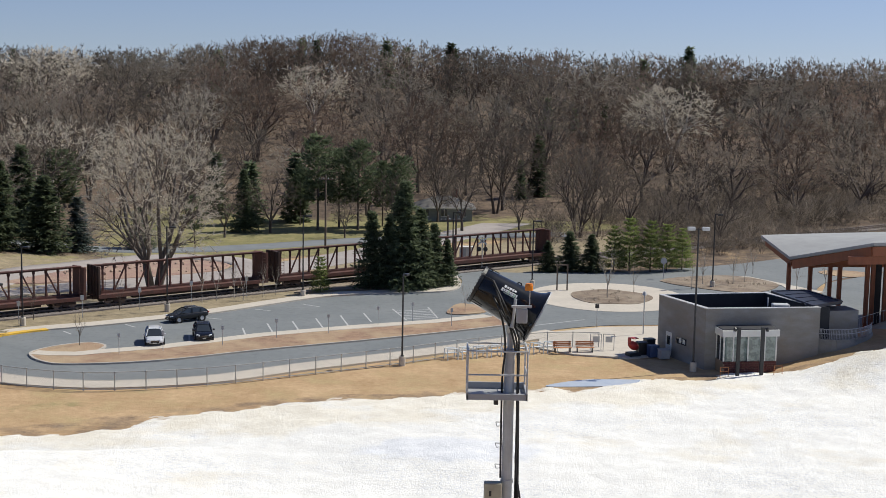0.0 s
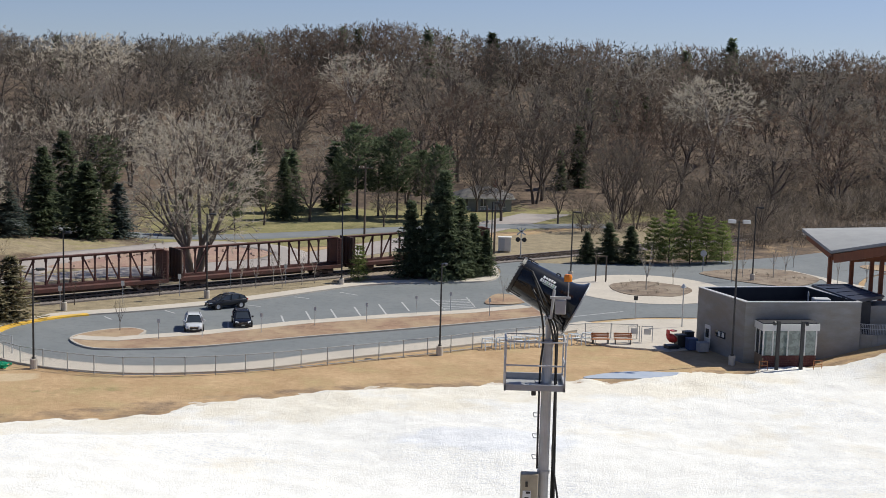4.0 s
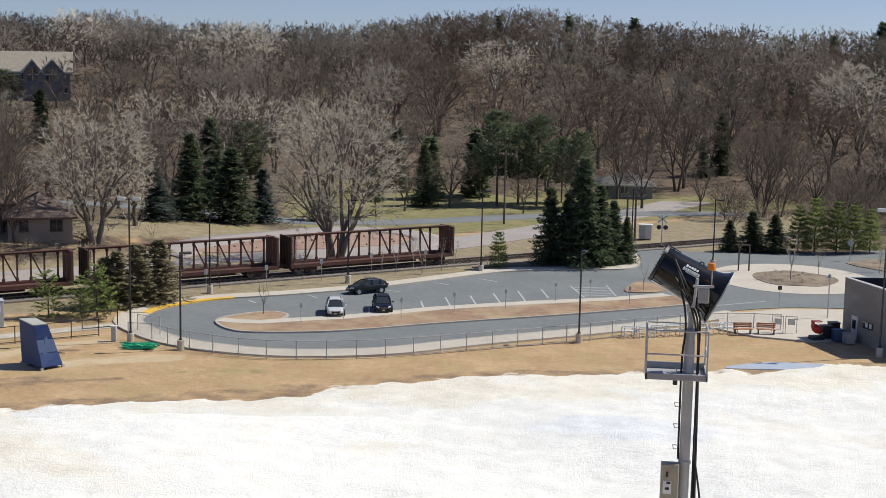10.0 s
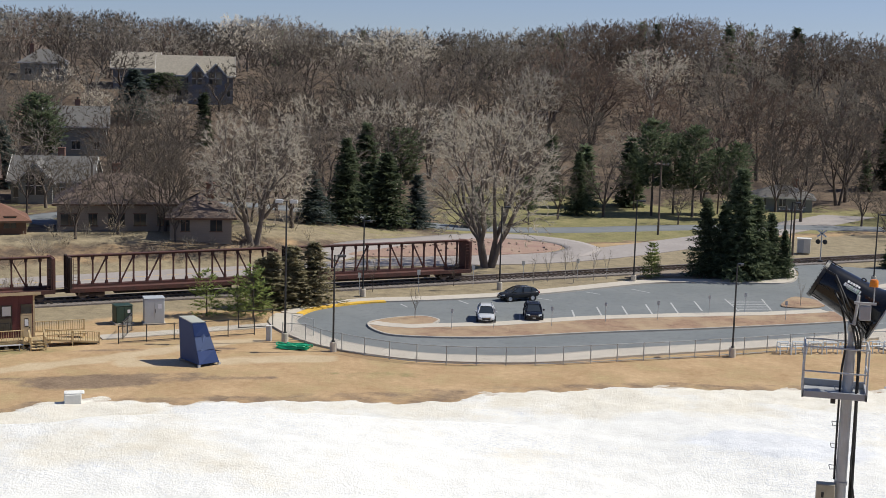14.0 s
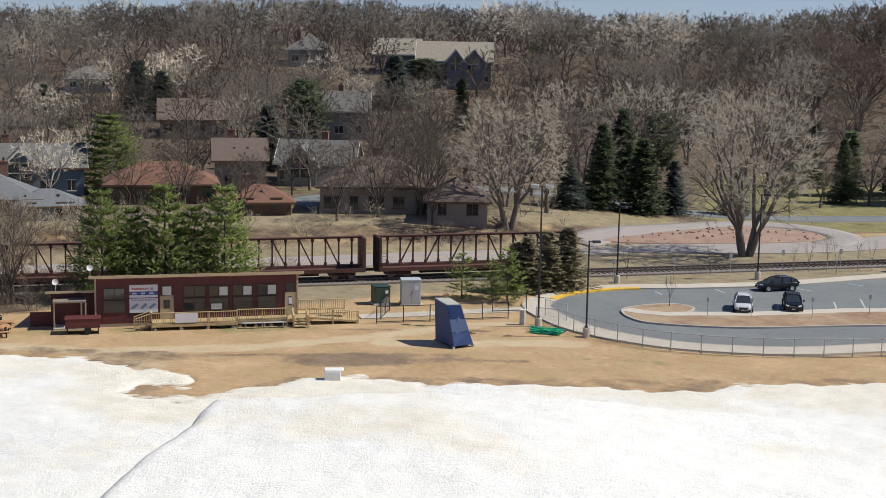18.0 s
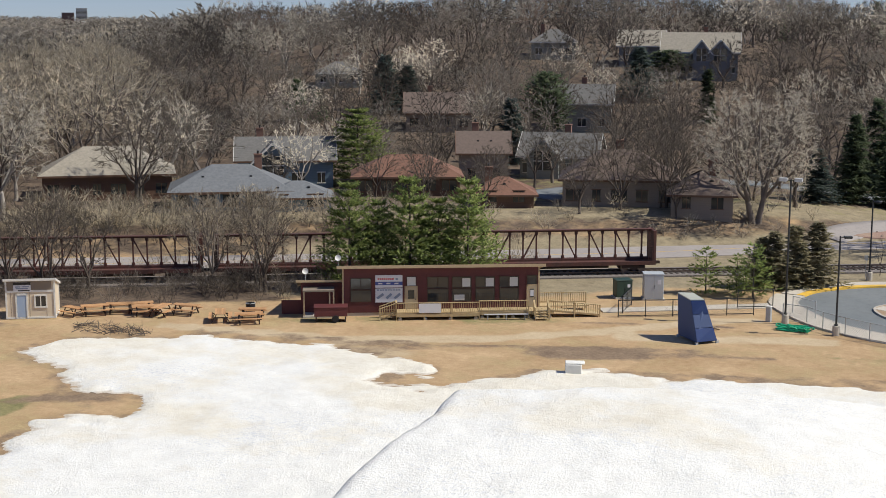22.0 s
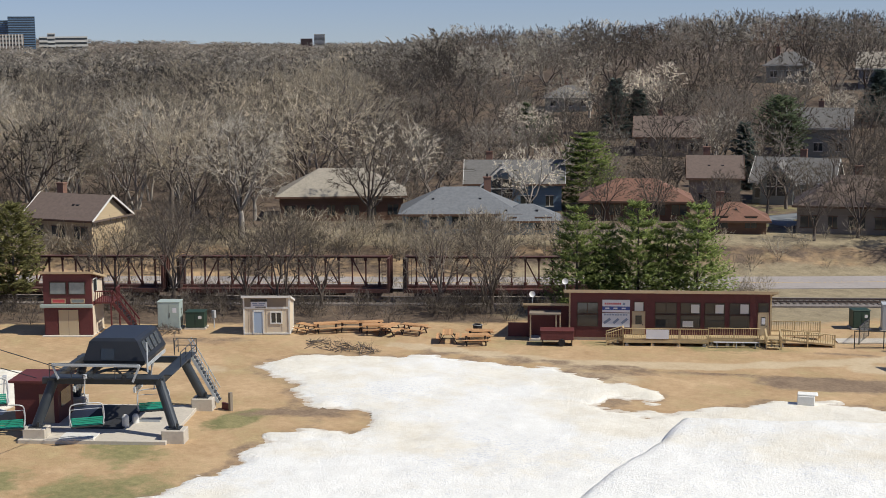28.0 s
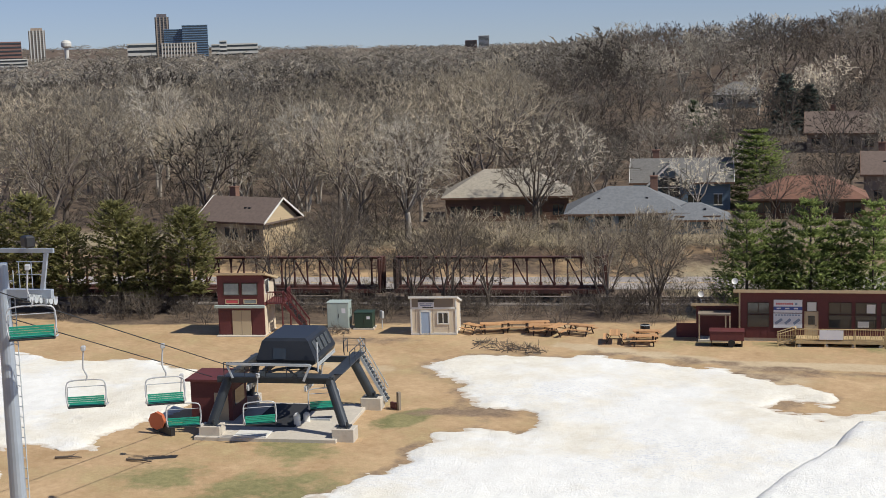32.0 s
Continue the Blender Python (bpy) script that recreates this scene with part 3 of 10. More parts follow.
ISLAND = [(-36.6, 123.9), (-34.7, 120.6), (-31.8, 119.6), (-24.7, 121.7), (-16.4, 127.2), (-6.2, 133.3), (5.4, 141.0), (8.5, 144.5), (5.2, 147.0), (-0.9, 142.4), (-17.4, 133.4), (-25.5, 126.9), (-30.4, 125.2),
          (-30.8, 127.9), (-32.7, 129.0), (-35.3, 127.1)]
isl = smooth_line([(a, b, 0) for a, b in ISLAND], 5, True)
slab("parking_island", isl, -0.2, 0.17, MULCH, "mulched planting island of the parking lot")
ribbon("kerb_island", offset_line(isl + isl[:1], 0.05), 0.11, -0.2, 0.175, KERB, "kerb round the planting island")
ribbon("pavement_island", [(-36.3, 124.0), (-34.6, 123.6), (-32.4, 123.7), (-30.4, 125.0), (-25.5, 127.6), (-17.4, 134.1), (-8.5, 139.3), (-0.9, 143.0), (4.9, 147.0)], 0.85, -0.2, 0.19, CONCRETE, "concrete walk beside the parking stalls")
a_ = [(19.2 + 9.2 * math.cos(t), 161.9 + 10.3 * math.sin(t)) for t in np.linspace(0, 2 * math.pi, 40, endpoint=False)]
slab("roundabout_apron", a_, -0.2, 0.05, CONCRETE, "pale concrete apron of the roundabout")
a_ = [(19.5 + (4.7 + 0.2 * math.sin(3 * t + 1)) * math.cos(t), 161.6 + (5.2 + 0.3 * math.sin(5 * t)) * math.sin(t)) for t in np.linspace(0, 2 * math.pi, 40, endpoint=False)]
slab("roundabout_island", a_, -0.2, 0.1, LITTER, "brown roundabout island with dry litter")
slab("plaza_east", [(36, 141), (60, 141), (100, 150), (110, 200), (80, 204.8), (62.2, 189.8), (48.2, 175.8), (42.2, 157.8), (34.2, 145.8), (31, 143.9)], -0.2, 0.035, ASPHALT, "grey asphalt court round the timber canopy")
slab("plaza", [(9.8, 137.9), (16.4, 142.0), (23.5, 143.2), (30, 143.8), (30, 133), (22, 129), (17.2, 126.6), (12.2, 127.8), (9.0, 130.5)], -0.2, 0.12, CONCRETE, "pale concrete plaza beside the lift building")
slab("mulch_bed", smooth_line([(27.1, 174.8, 0), (34.7, 180.4, 0), (39.4, 178.9, 0), (41.5, 172.7, 0), (35.8, 166.4, 0)], 4, True), -0.2, 0.09, LITTER, "mulch bed in the drive")
slab("concrete_corner", [(37.6, 180.4), (39.5, 179.8), (43.4, 172.8), (46, 168), (43, 166.4), (41.9, 168.0), (41.9, 172.8), (39.6, 179.1)], -0.2, 0.07, CONCRETE, "pale concrete strip beside the mulch bed")
slab("mulch_strip", smooth_line([(49.9, 185.9, 0), (52.9, 187.5, 0), (56.5, 185.0, 0), (53.6, 181.3, 0), (50.2, 183.0, 0)], 4, True), -0.2, 0.08, MULCH, "mulch strip in the asphalt court")
slab("conifer_bed", smooth_line([(-17, 160.5, 0), (-10.3, 163.6, 0), (-4.3, 163.0, 0), (-0.4, 165.4, 0), (0.4, 170.0, 0), (-3, 173.5, 0), (-12, 168.5, 0)], 4, True), -0.2, 0.13, LITTER, "needle litter under the spruces")

# public roads beyond the railway
main_road = [rail_xy(u, v) for u, v in ((-190, 15), (-120, 11), (-60, 10.8), (-20, 12), (-2, 14.5), (9, 15.5), (20, 13.2), (34, 12), (52, 16.5), (80, 27), (130, 50))]
road_line = smooth_line([(a, b, 0) for a, b in main_road], 8)
ribbon("road", road_line, 3.7, -0.3, 0.03, ROADTOP, "pale two-lane road behind the railway")
ribbon("road_line", road_line[:44], 0.05, -0.3, 0.036, YELLOW, "yellow centre line of the road")


def draped(name, line, half, mat, label):
    """A strip that lies on the ground's slope."""
    line = [Vector((p[0], p[1])) for p in line]
    verts, faces = [], []
    for i, p in enumerate(line):
        s = (line[min(i + 1, len(line) - 1)] - line[max(i - 1, 0)]).normalized()
        for k in (-1.06, -1, -0.5, 0, 0.5, 1, 1.06):
            x, y = p.x - s.y * k * half, p.y + s.x * k * half
            verts.append((x, y, floor_z(x, y) + (0.07 if abs(k) <= 1 else -0.25)))
        if i:
            faces += [((i - 1) * 7 + k, i * 7 + k, i * 7 + k + 1, (i - 1) * 7 + k + 1) for k in range(6)]
    return structure(new(name, quick_mesh(name, verts, faces, mat)), label)


LOOP_ROAD = [rail_xy(u, v) for u, v in ((5, 18.2), (9, 20.6), (17.5, 25.0), (26, 29.6), (32.5, 32.0), (38.5, 29.5), (41.8, 24), (41, 17.5), (36, 13.5))]
draped("road_loop", smooth_line([(a, b, 0) for a, b in LOOP_ROAD], 6), 2.2, ROADTOP, "pale pinkish turning loop round a gravel island")
GRAVEL = material("reddish landscaping gravel", (0.30, 0.185, 0.155), 0.95, second=(0.37, 0.27, 0.20), scale=0.45, amount=0.9, fine=(0.22, 0.14, 0.12), bump=0.7, bump_scale=7, space="World")
GRAVEL_STONE = material("tan field stone", (0.40, 0.31, 0.24), 0.9, second=(0.28, 0.21, 0.17), scale=3, amount=0.9)


def gravel_island():
    """A low mound of reddish gravel inside the turning loop, strewn with pale stones."""
    ring = smooth_line([(*rail_xy(u, v), 0) for u, v in ((8.6, 18.9), (14, 21.2), (20.9, 24.8), (26, 27.4), (30.9, 29.3), (35.5, 27.6), (39.0, 23.5), (38.8, 19.3), (34.5, 16.2), (28, 15.6), (22.6, 16.4), (14, 17.4))], 4, True)
    mid = sum(ring, Vector()) / len(ring)
    verts, faces, n = [], [], len(ring)
    for k in (1.02, 1.0, 0.85, 0.6, 0.3):
        for p in ring:
            q = mid + (p - mid) * k
            verts.append((q.x, q.y, floor_z(q.x, q.y) + (-0.2 if k > 1 else 0.1 + 0.55 * (1 - k * k))))
    for r in range(4):
        faces += [(r * n + i, r * n + (i + 1) % n, (r + 1) * n + (i + 1) % n, (r + 1) * n + i) for i in range(n)]
    bm = bmesh.new()
    vs = [bm.verts.new(v) for v in verts]
    for f in faces:
        bm.faces.new([vs[i] for i in f])
    bm.faces.new(vs[4 * n:])
    me = bpy.data.meshes.new("gravel_island")
    bm.to_mesh(me)
    me.materials.append(GRAVEL)
    structure(new("gravel_island", me), "reddish gravel island inside the turning loop")
    rnd = random.Random(44)
    bm = bmesh.new()
    for _ in range(80):
        a, k = rnd.choice(ring), rnd.uniform(0.1, 0.95)
        q = mid + (a - mid) * k
        r = rnd.uniform(0.12, 0.3)
        z = floor_z(q.x, q.y) + 0.1 + 0.55 * (1 - k * k)
        bmesh.ops.create_icosphere(bm, subdivisions=1, radius=r, matrix=Matrix.Translation((q.x, q.y, z + r * 0.2)) @ Euler((rnd.random(), rnd.random(), rnd.random() * 6)).to_matrix().to_4x4() @ Matrix.Diagonal((1, rnd.uniform(0.6, 0.9), rnd.uniform(0.45, 0.7), 1)))
    me = bpy.data.meshes.new("island_stones")
    bm.to_mesh(me)
    me.materials.append(GRAVEL_STONE)
    tagged(new("island_stones", me), "pale stones and dead tufts strewn over the gravel island", "stones", kind="stuff")


gravel_island()
draped("road_branch", smooth_line([(a, b + 1.5, 0) for a, b in ((-90, 176), (-76, 184), (-67.5, 186.6), (-62.5, 189.2), (-57.0, 190.7), (-49.2, 192.2), (-41.9, 193.9), (-34.7, 195.4), (-25.4, 200.7), (-14.8, 208.2), (0, 216), (20, 222))], 6), 2.6, SIDE_ROAD, "blue-grey side road behind the spruces")
draped("driveway", smooth_line([(-90.2, 166.5, 0), (-91.6, 162.6, 0), (-91.0, 159.5, 0), (-86, 157.5, 0)], 5), 2.0, SIDE_ROAD, "grey driveway between the houses")


# ---- trees ----
def branching(seed, height, radius, base, trunk_r, tips, twigs, twig_len, twig_w, trunks=1, sides=5, lobes=9, spread=0.42, lift=0.3, limb_tubes=3, low=-0.38, core=1.0):
    """A bare broadleaf tree. Tips are strewn over the lobes of a rounded crown; limbs fork again and again towards them,
    and a brush of thin twigs ends each tip; core widens the sprays deep inside. Returns (wood verts, wood quads, twig verts, twig tris)."""
    rnd = np.random.default_rng(seed)
    wv, wq, tv = [], [], []
    mid = np.array((0.0, 0.0, base + (height - base) * 0.40))
    rise = (height - base) * 0.60
    size = np.array((radius, radius, rise))

    clouds = []
    per = max(2, tips // lobes)
    for i in range(lobes):
        a, sn = 2.39996 * i + rnd.uniform(-0.5, 0.5), low + (0.94 - low) * (i + rnd.uniform(0.2, 0.8)) / lobes
        cs = math.sqrt(max(0.0, 1 - sn * sn))
        way = np.array((math.cos(a) * cs, math.sin(a) * cs, sn))
        d = rnd.normal(size=(per * 4, 3))
        d /= np.linalg.norm(d, axis=1)[:, None]
        d = d[d @ way > -0.35][:per]
        k = rnd.uniform(0.30, 0.44)
        clouds.append(mid + way * size * rnd.uniform(0.52, 0.64) + d * size * k * rnd.uniform(0.25, 1.0, (len(d), 1)) ** 0.5)
    d = rnd.normal(size=(tips // 5, 3))
    clouds.append(mid + d / np.linalg.norm(d, axis=1)[:, None] * size * rnd.uniform(0.2, 0.62, (len(d), 1)))
    pts = np.concatenate(clouds)
    pts = pts[pts[:, 2] > base * 0.75]

    def tube_(line, r0, r1, n):
        prev = None
        for i, p in enumerate(line):
            way = line[min(i + 1, len(line) - 1)] - line[max(i - 1, 0)]
            way = way / (np.linalg.norm(way) + 1e-9)
            e1 = np.cross(way, (0.0, 1.0, 0.0) if abs(way[1]) < 0.8 else (1.0, 0.0, 0.0))
            e1 = e1 / np.linalg.norm(e1)
            e2 = np.cross(way, e1)
            r = r0 + (r1 - r0) * i / (len(line) - 1)
            first = len(wv)
            for k in range(n):
                a = 6.283 * k / n
                wv.append(p + e1 * (r * math.cos(a)) + e2 * (r * math.sin(a)))
            if prev is not None:
                wq.extend((prev + k, prev + (k + 1) % n, first + (k + 1) % n, first + k) for k in range(n))
            prev = first

    def blades(start, way, ln, w):
        """Many thin blades at once."""
        way = way / np.linalg.norm(way, axis=1)[:, None]
        side = np.cross(way, rnd.normal(size=way.shape))
        side = side / np.linalg.norm(side, axis=1)[:, None] * (np.asarray(w) * 0.5)
        tv.append(np.stack((start - side, start + side, start + way * ln), 1).reshape(-1, 3))

    def groups_of(p, k):
        seeds = p[rnd.permutation(len(p))[:k]]
        for _ in range(5):
            own = np.argmin(((p[:, None] - seeds[None]) ** 2).sum(2), 1)
            seeds = np.array([p[own == j].mean(0) if (own == j).any() else seeds[j] for j in range(k)])
        return [p[own == j] for j in range(k) if (own == j).any()]

    total = len(pts)

    def fork(node, p, r, level):
        if len(p) <= 3:
            out = p - node
            ln = np.linalg.norm(out, axis=1)[:, None]
            blades(np.repeat(node[None], len(p), 0), out, ln * 1.05, max(twig_w * 1.7, r * 1.3))
            way = np.repeat(out / ln, twigs, 0)
            rim = (np.repeat(p, twigs, 0) - mid) / size
            start = node + np.repeat(out, twigs, 0) * rnd.uniform(0.35, 1.0, (len(way), 1))
            d = way * 0.65 + rim * 0.3 + rnd.normal(0, spread, way.shape) + (0, 0, lift)
            deep = np.interp(np.linalg.norm((start - mid) / size, axis=1), (0.4, 0.62, 0.88), (core, core * 0.75 + 0.25, 1.0))[:, None]
            blades(start, d, twig_len * rnd.uniform(0.5, 1.2, (len(way), 1)), twig_w * deep)
            return
        for q in groups_of(p, min(len(p), (5 if trunks == 1 else 3) if level == 0 else (3 if rnd.random() < 0.4 else 2))):
            c = q.mean(0)
            reach = 0.40 if level < 2 else 0.5
            end = node + (c - node) * reach
            span = np.linalg.norm(end - node)
            end = end + rnd.normal(0, 0.07, 3) * span + np.array((0, 0, 0.10 * span))
            half = node + (end - node) * 0.5 + rnd.normal(0, 0.06, 3) * span + np.array((0, 0, -0.03 * span))
            r1 = max(trunk_r * (len(q) / total) ** 0.52, 0.012)
            n = max(3, sides - level)
            if level < limb_tubes:
                tube_([node, half, end], min(r, r1 * 1.25), r1, n)
            else:
                blades(node[None], (end - node)[None], span * 1.15, max(2.2 * r1, twig_w * 1.6))
            fork(end, q, r1, level + 1)

    for k, own in enumerate(groups_of(pts, trunks) if trunks > 1 else [pts]):
        lean = own.mean(0)
        foot = np.array((lean[0] * 0.09, lean[1] * 0.09, -0.3))
        head = np.array((lean[0] * 0.28, lean[1] * 0.28, base * rnd.uniform(0.75, 1.0))) if trunks > 1 else np.array((*(rnd.uniform(-0.03, 0.03, 2) * base), base * 0.8))
        r = trunk_r * (len(own) / total) ** 0.5
        tube_([foot, foot + (head - foot) * 0.1, foot + (head - foot) * 0.55 + rnd.normal(0, 0.02, 3) * base, head], r * 1.35, r * 0.92, sides)
        fork(head, own, r * 0.92, 0)
    tv = np.concatenate(tv)
    return np.array(wv), np.array(wq), tv, np.arange(len(tv)).reshape(-1, 3)


def needle_tree(seed, height, radius, tiers, boughs, kind="spruce", bare=0.06, w=0.32, subs=5):
    """An evergreen: tapered trunk and tiers of boughs, each a fan of small needle sprays."""
    rnd = random.Random(seed)
    wv, wq, tv, tt = [], [], [], []
    n = 6
    for k in range(5):
        z, r = height * k / 4.2, 0.018 * height * (1 - k / 4.6)
        wv.extend((r * math.cos(6.283 * i / n), r * math.sin(6.283 * i / n), z - 0.15) for i in range(n))
        if k:
            wq.extend(((k - 1) * n + i, (k - 1) * n + (i + 1) % n, k * n + (i + 1) % n, k * n + i) for i in range(n))
    for t in range(tiers):
        f = (t + rnd.uniform(-0.3, 0.3)) / tiers
        if kind == "pine":
            f = (math.floor(f * 10) + 0.5 + rnd.uniform(-0.16, 0.16)) / 10
        f = min(max(f, 0), 0.985)
        z = height * (bare + (1 - bare) * f)
        if kind == "spruce":
            reach = (radius * (1 - f) ** 0.85 + 0.12) * rnd.uniform(0.72, 1.15)
        elif kind == "pine":
            reach = radius * (0.14 + 0.98 * (1 - f) ** 0.62) * (0.85 + 0.25 * rnd.random())
        else:
            reach = radius * max(0.12, math.sin(math.pi * (0.18 + 0.80 * f))) ** 0.7
        for b in range(max(3, int(boughs * (0.45 + 0.55 * (1 - f))))):
            a = rnd.uniform(0, 6.283)
            ln = reach * rnd.uniform(0.68, 1.12)
            drop = {"spruce": -0.28, "pine": 0.16, "round": 0.22}[kind] + rnd.uniform(-0.16, 0.16) + 0.35 * f
            way = Vector((math.cos(a), math.sin(a), drop))
            side = Vector((-math.sin(a), math.cos(a), 0))
            for s in range(subs):
                g = (s + rnd.uniform(0.2, 1.0)) / subs
                if kind != "spruce" and g < 0.3:
                    continue
                q = way * (ln * g) + Vector((0, 0, z + (0.12 * ln * g * g if kind == "spruce" else 0)))
                sz = w * (0.6 + 0.8 * rnd.random()) * (0.55 + 0.25 * min(height, 14) / 8)
                for _ in range(2):
                    d = (way.normalized() * rnd.uniform(0.2, 1.0) + side * rnd.uniform(-1.1, 1.1) + Vector((0, 0, rnd.uniform(-0.45, 0.5)))).normalized()
                    e = d.cross(Vector((rnd.gauss(0, 0.5), rnd.gauss(0, 0.5), 1))).normalized() * sz * 0.42
                    i0 = len(tv)
                    tv.extend((q - e * 0.8, q + d * sz * 1.5, q + e * 0.8 + Vector((0, 0, -0.06 * sz))))
                    tt.append((i0, i0 + 1, i0 + 2))
    return np.array(wv), np.array(wq), np.array([tuple(v) for v in tv]), np.array(tt)


def tree_meshes(data, bark, leaf):
    wv, wq, tv, tt = data
    return quick_mesh("trunk", wv, wq, bark), quick_mesh("crown", tv, tt, leaf)


def plant(meshes, x, y, scale, spin, label, category="tree", group="", name="bare_tree", z=None, squash=1.0):
    root = new(name)
    root.empty_display_size = 0.5
    root.matrix_world = Matrix.LocRotScale((x, y, floor_z(x, y) if z is None else z), Euler((0, 0, spin)), (scale * squash, scale * squash, scale))
    tagged(root, label, category, group)
    for nm, me in zip(("trunk", "crown"), meshes):
        new(nm, me).parent = root
    return root


def polar(az, d):
    return -math.sin(radians(az)) * d, math.cos(radians(az)) * d


def scatter(name, kinds, spots, label, mat_wood, mat_twig):
    """Many far trees as one mass: kinds of shape, put down at (x, y, z, height, spin, width)."""
    wvs, wqs, tvs, tts = [], [], [], []
    wo = to = 0
    tones, shade = [], random.Random(len(spots))
    for k, (x, y, z, h, spin, wide) in enumerate(spots):
        wv, wq, tv, tt = kinds[k % len(kinds)]
        c, s = math.cos(spin) * h * wide, math.sin(spin) * h * wide
        m = np.array(((c, -s, 0), (s, c, 0), (0, 0, h)))
        wvs.append(wv @ m.T + (x, y, z))
        wqs.append(wq + wo)
        wo += len(wv)
        tvs.append(tv @ m.T + (x, y, z))
        tts.append(tt + to)
        tones.append(np.full(len(tv), shade.uniform(-0.5, 0.75)))
        to += len(tv)
    base = new(name)
    tagged(base, label, "woods", kind="stuff")
    new("trunks", quick_mesh("trunks", np.concatenate(wvs), np.concatenate(wqs), mat_wood)).parent = base
    me = quick_mesh("crowns", np.concatenate(tvs), np.concatenate(tts), mat_twig)
    me.attributes.new("tone", "FLOAT", "POINT").data.foreach_set("value", np.concatenate(tones).astype(np.float32))
    new("crowns", me).parent = base
    return base


# unit-height shapes for the woods
def unit(data):
    wv, wq, tv, tt = data
    h = max(wv[:, 2].max(), tv[:, 2].max())
    return wv / h, wq, tv / h, tt


WOOD_SHAPES = [unit(branching(40 + i, 15, (7.4, 8.2, 6.6, 8.6, 7.2, 6.4)[i], (3.4, 2.6, 4.2)[i % 3], 0.30, 160, 8, 0.8, 0.048, trunks=1 + (i % 3 == 1), sides=4, lobes=11 + i % 3, limb_tubes=3, core=1.9)) for i in range(6)]
HILL_SHAPES = [unit(branching(140 + i, 15, (8.0, 8.8, 7.2, 9.2)[i], (3.2, 2.6)[i % 2], 0.32, 130, 8, 0.72, 0.072, trunks=1 + i % 2, sides=4, lobes=11, limb_tubes=2, core=2.4, lift=0.15, spread=0.5)) for i in range(4)]
FAR_SHAPES = [unit(branching(60 + i, 12, 7.0, 1.6, 0.22, 30, 4, 1.2, 0.32, sides=3, lobes=8, limb_tubes=0, lift=0.1)) for i in range(4)]
BUSH_SHAPES = [unit(branching(66 + i, 5, 3.4, 0.4, 0.07, 30, 5, 0.8, 0.06, sides=3, trunks=3, lobes=6, limb_tubes=0)) for i in range(3)]
FIR_SHAPES = [unit(needle_tree(80 + i, 12, 2.6, 22, 11, "spruce", w=0.75, subs=5)) for i in range(3)]

# houses: azimuth and distance of the middle, width, depth, height to the eaves, roof rise, turn, kind of roof; used to keep the woods clear of them
HOUSES = [
    (23.3, 172, 7.2, 7.5, 2.3, 2.7, -24, "hip", "brown", "brown shingled garage wing with tan siding"),
    (26.6, 178, 13.8, 9.5, 3.3, 3.4, -27, "hip", "brown", "low brown shingled ranch house with a glazed back wall"),
    (28.9, 205, 10.7, 9.0, 3.0, 3.2, -20, "gable", "grey", "grey shingled house with white trimmed gable"),
    (35.2, 186, 13.6, 8.5, 2.5, 2.6, -36, "hip", "rust", "low house with rust red hipped roof"),
    (32.1, 197, 6.7, 7.0, 4.2, 2.9, -34, "plain", "brown", "tall brown house wing with dark balcony"),
    (31.3, 174, 7.3, 6.0, 1.6, 2.0, -34, "hip", "rust", "rust roofed low wing beside a driveway"),
    (28.1, 255, 10.2, 8.5, 4.6, 3.4, -26, "plain", "grey", "sage two-storey house with grey roof and brick chimney"),
    (23.5, 310, 15.7, 10.0, 5.0, 4.2, -22, "gable", "pale", "large grey house with pale roof and white windows"),
    (25.8, 322, 9.6, 8.0, 4.0, 3.6, -22, "plain", "pale", "pale roofed side wing of the large house"),
    (29.3, 330, 9.9, 8.0, 3.4, 3.0, -27, "hip", "grey", "grey roofed house high on the wooded hill"),
    (33.9, 255, 11.7, 9.0, 3.0, 3.6, -34, "plain", "brown", "red-brown roofed house among bare trees"),
    (37.9, 300, 9.6, 8.0, 2.6, 2.4, -36, "hip", "grey", "small grey house among spruces"),
    (42.3, 174, 13.9, 9.5, 2.4, 2.9, -42, "hip", "blue", "blue-grey roofed ranch house with brick chimney"),
    (39.6, 171, 7.5, 6.0, 1.7, 1.8, -42, "hip", "blue", "low blue-grey roofed wing"),
    (40.1, 196, 12.8, 9.0, 3.7, 3.0, -40, "gable", "slate", "blue gabled house with a wide grey roof"),
    (47.1, 188, 16.0, 10.0, 3.2, 3.3, -46, "hip", "shake", "long house with pale weathered shingle roof"),
    (57.6, 172, 9.4, 7.0, 2.9, 2.7, -20, "plain", "brown", "tan gabled house with brown shingle roof"),
    (0.0, 243, 9.5, 7.0, 2.2, 1.8, -2, "hip", "grey", "low park house with grey hipped roof"),
]


SKY_AZ = (-24, -16, -12, -8, -4, 0, 2.5, 3.4, 5.4, 7, 10, 11, 15.5, 18.5, 20.4, 21.5, 23.2, 25.4, 27.3, 32, 34.6, 36.1, 38.3, 40.8, 43.7, 45.3, 47)
SKY_EL = (0.7, 0.7, 0.68, 0.76, 0.86, 0.96, 1.2, 1.55, 1.5, 1.3, 0.8, 0.58, 0.74, 0.6, 1.0, 0.95, 0.6, 0.8, 1.02, 0.96, 0.6, 0.75, 0.55, 0.47, 0.07, -0.3, -0.4)
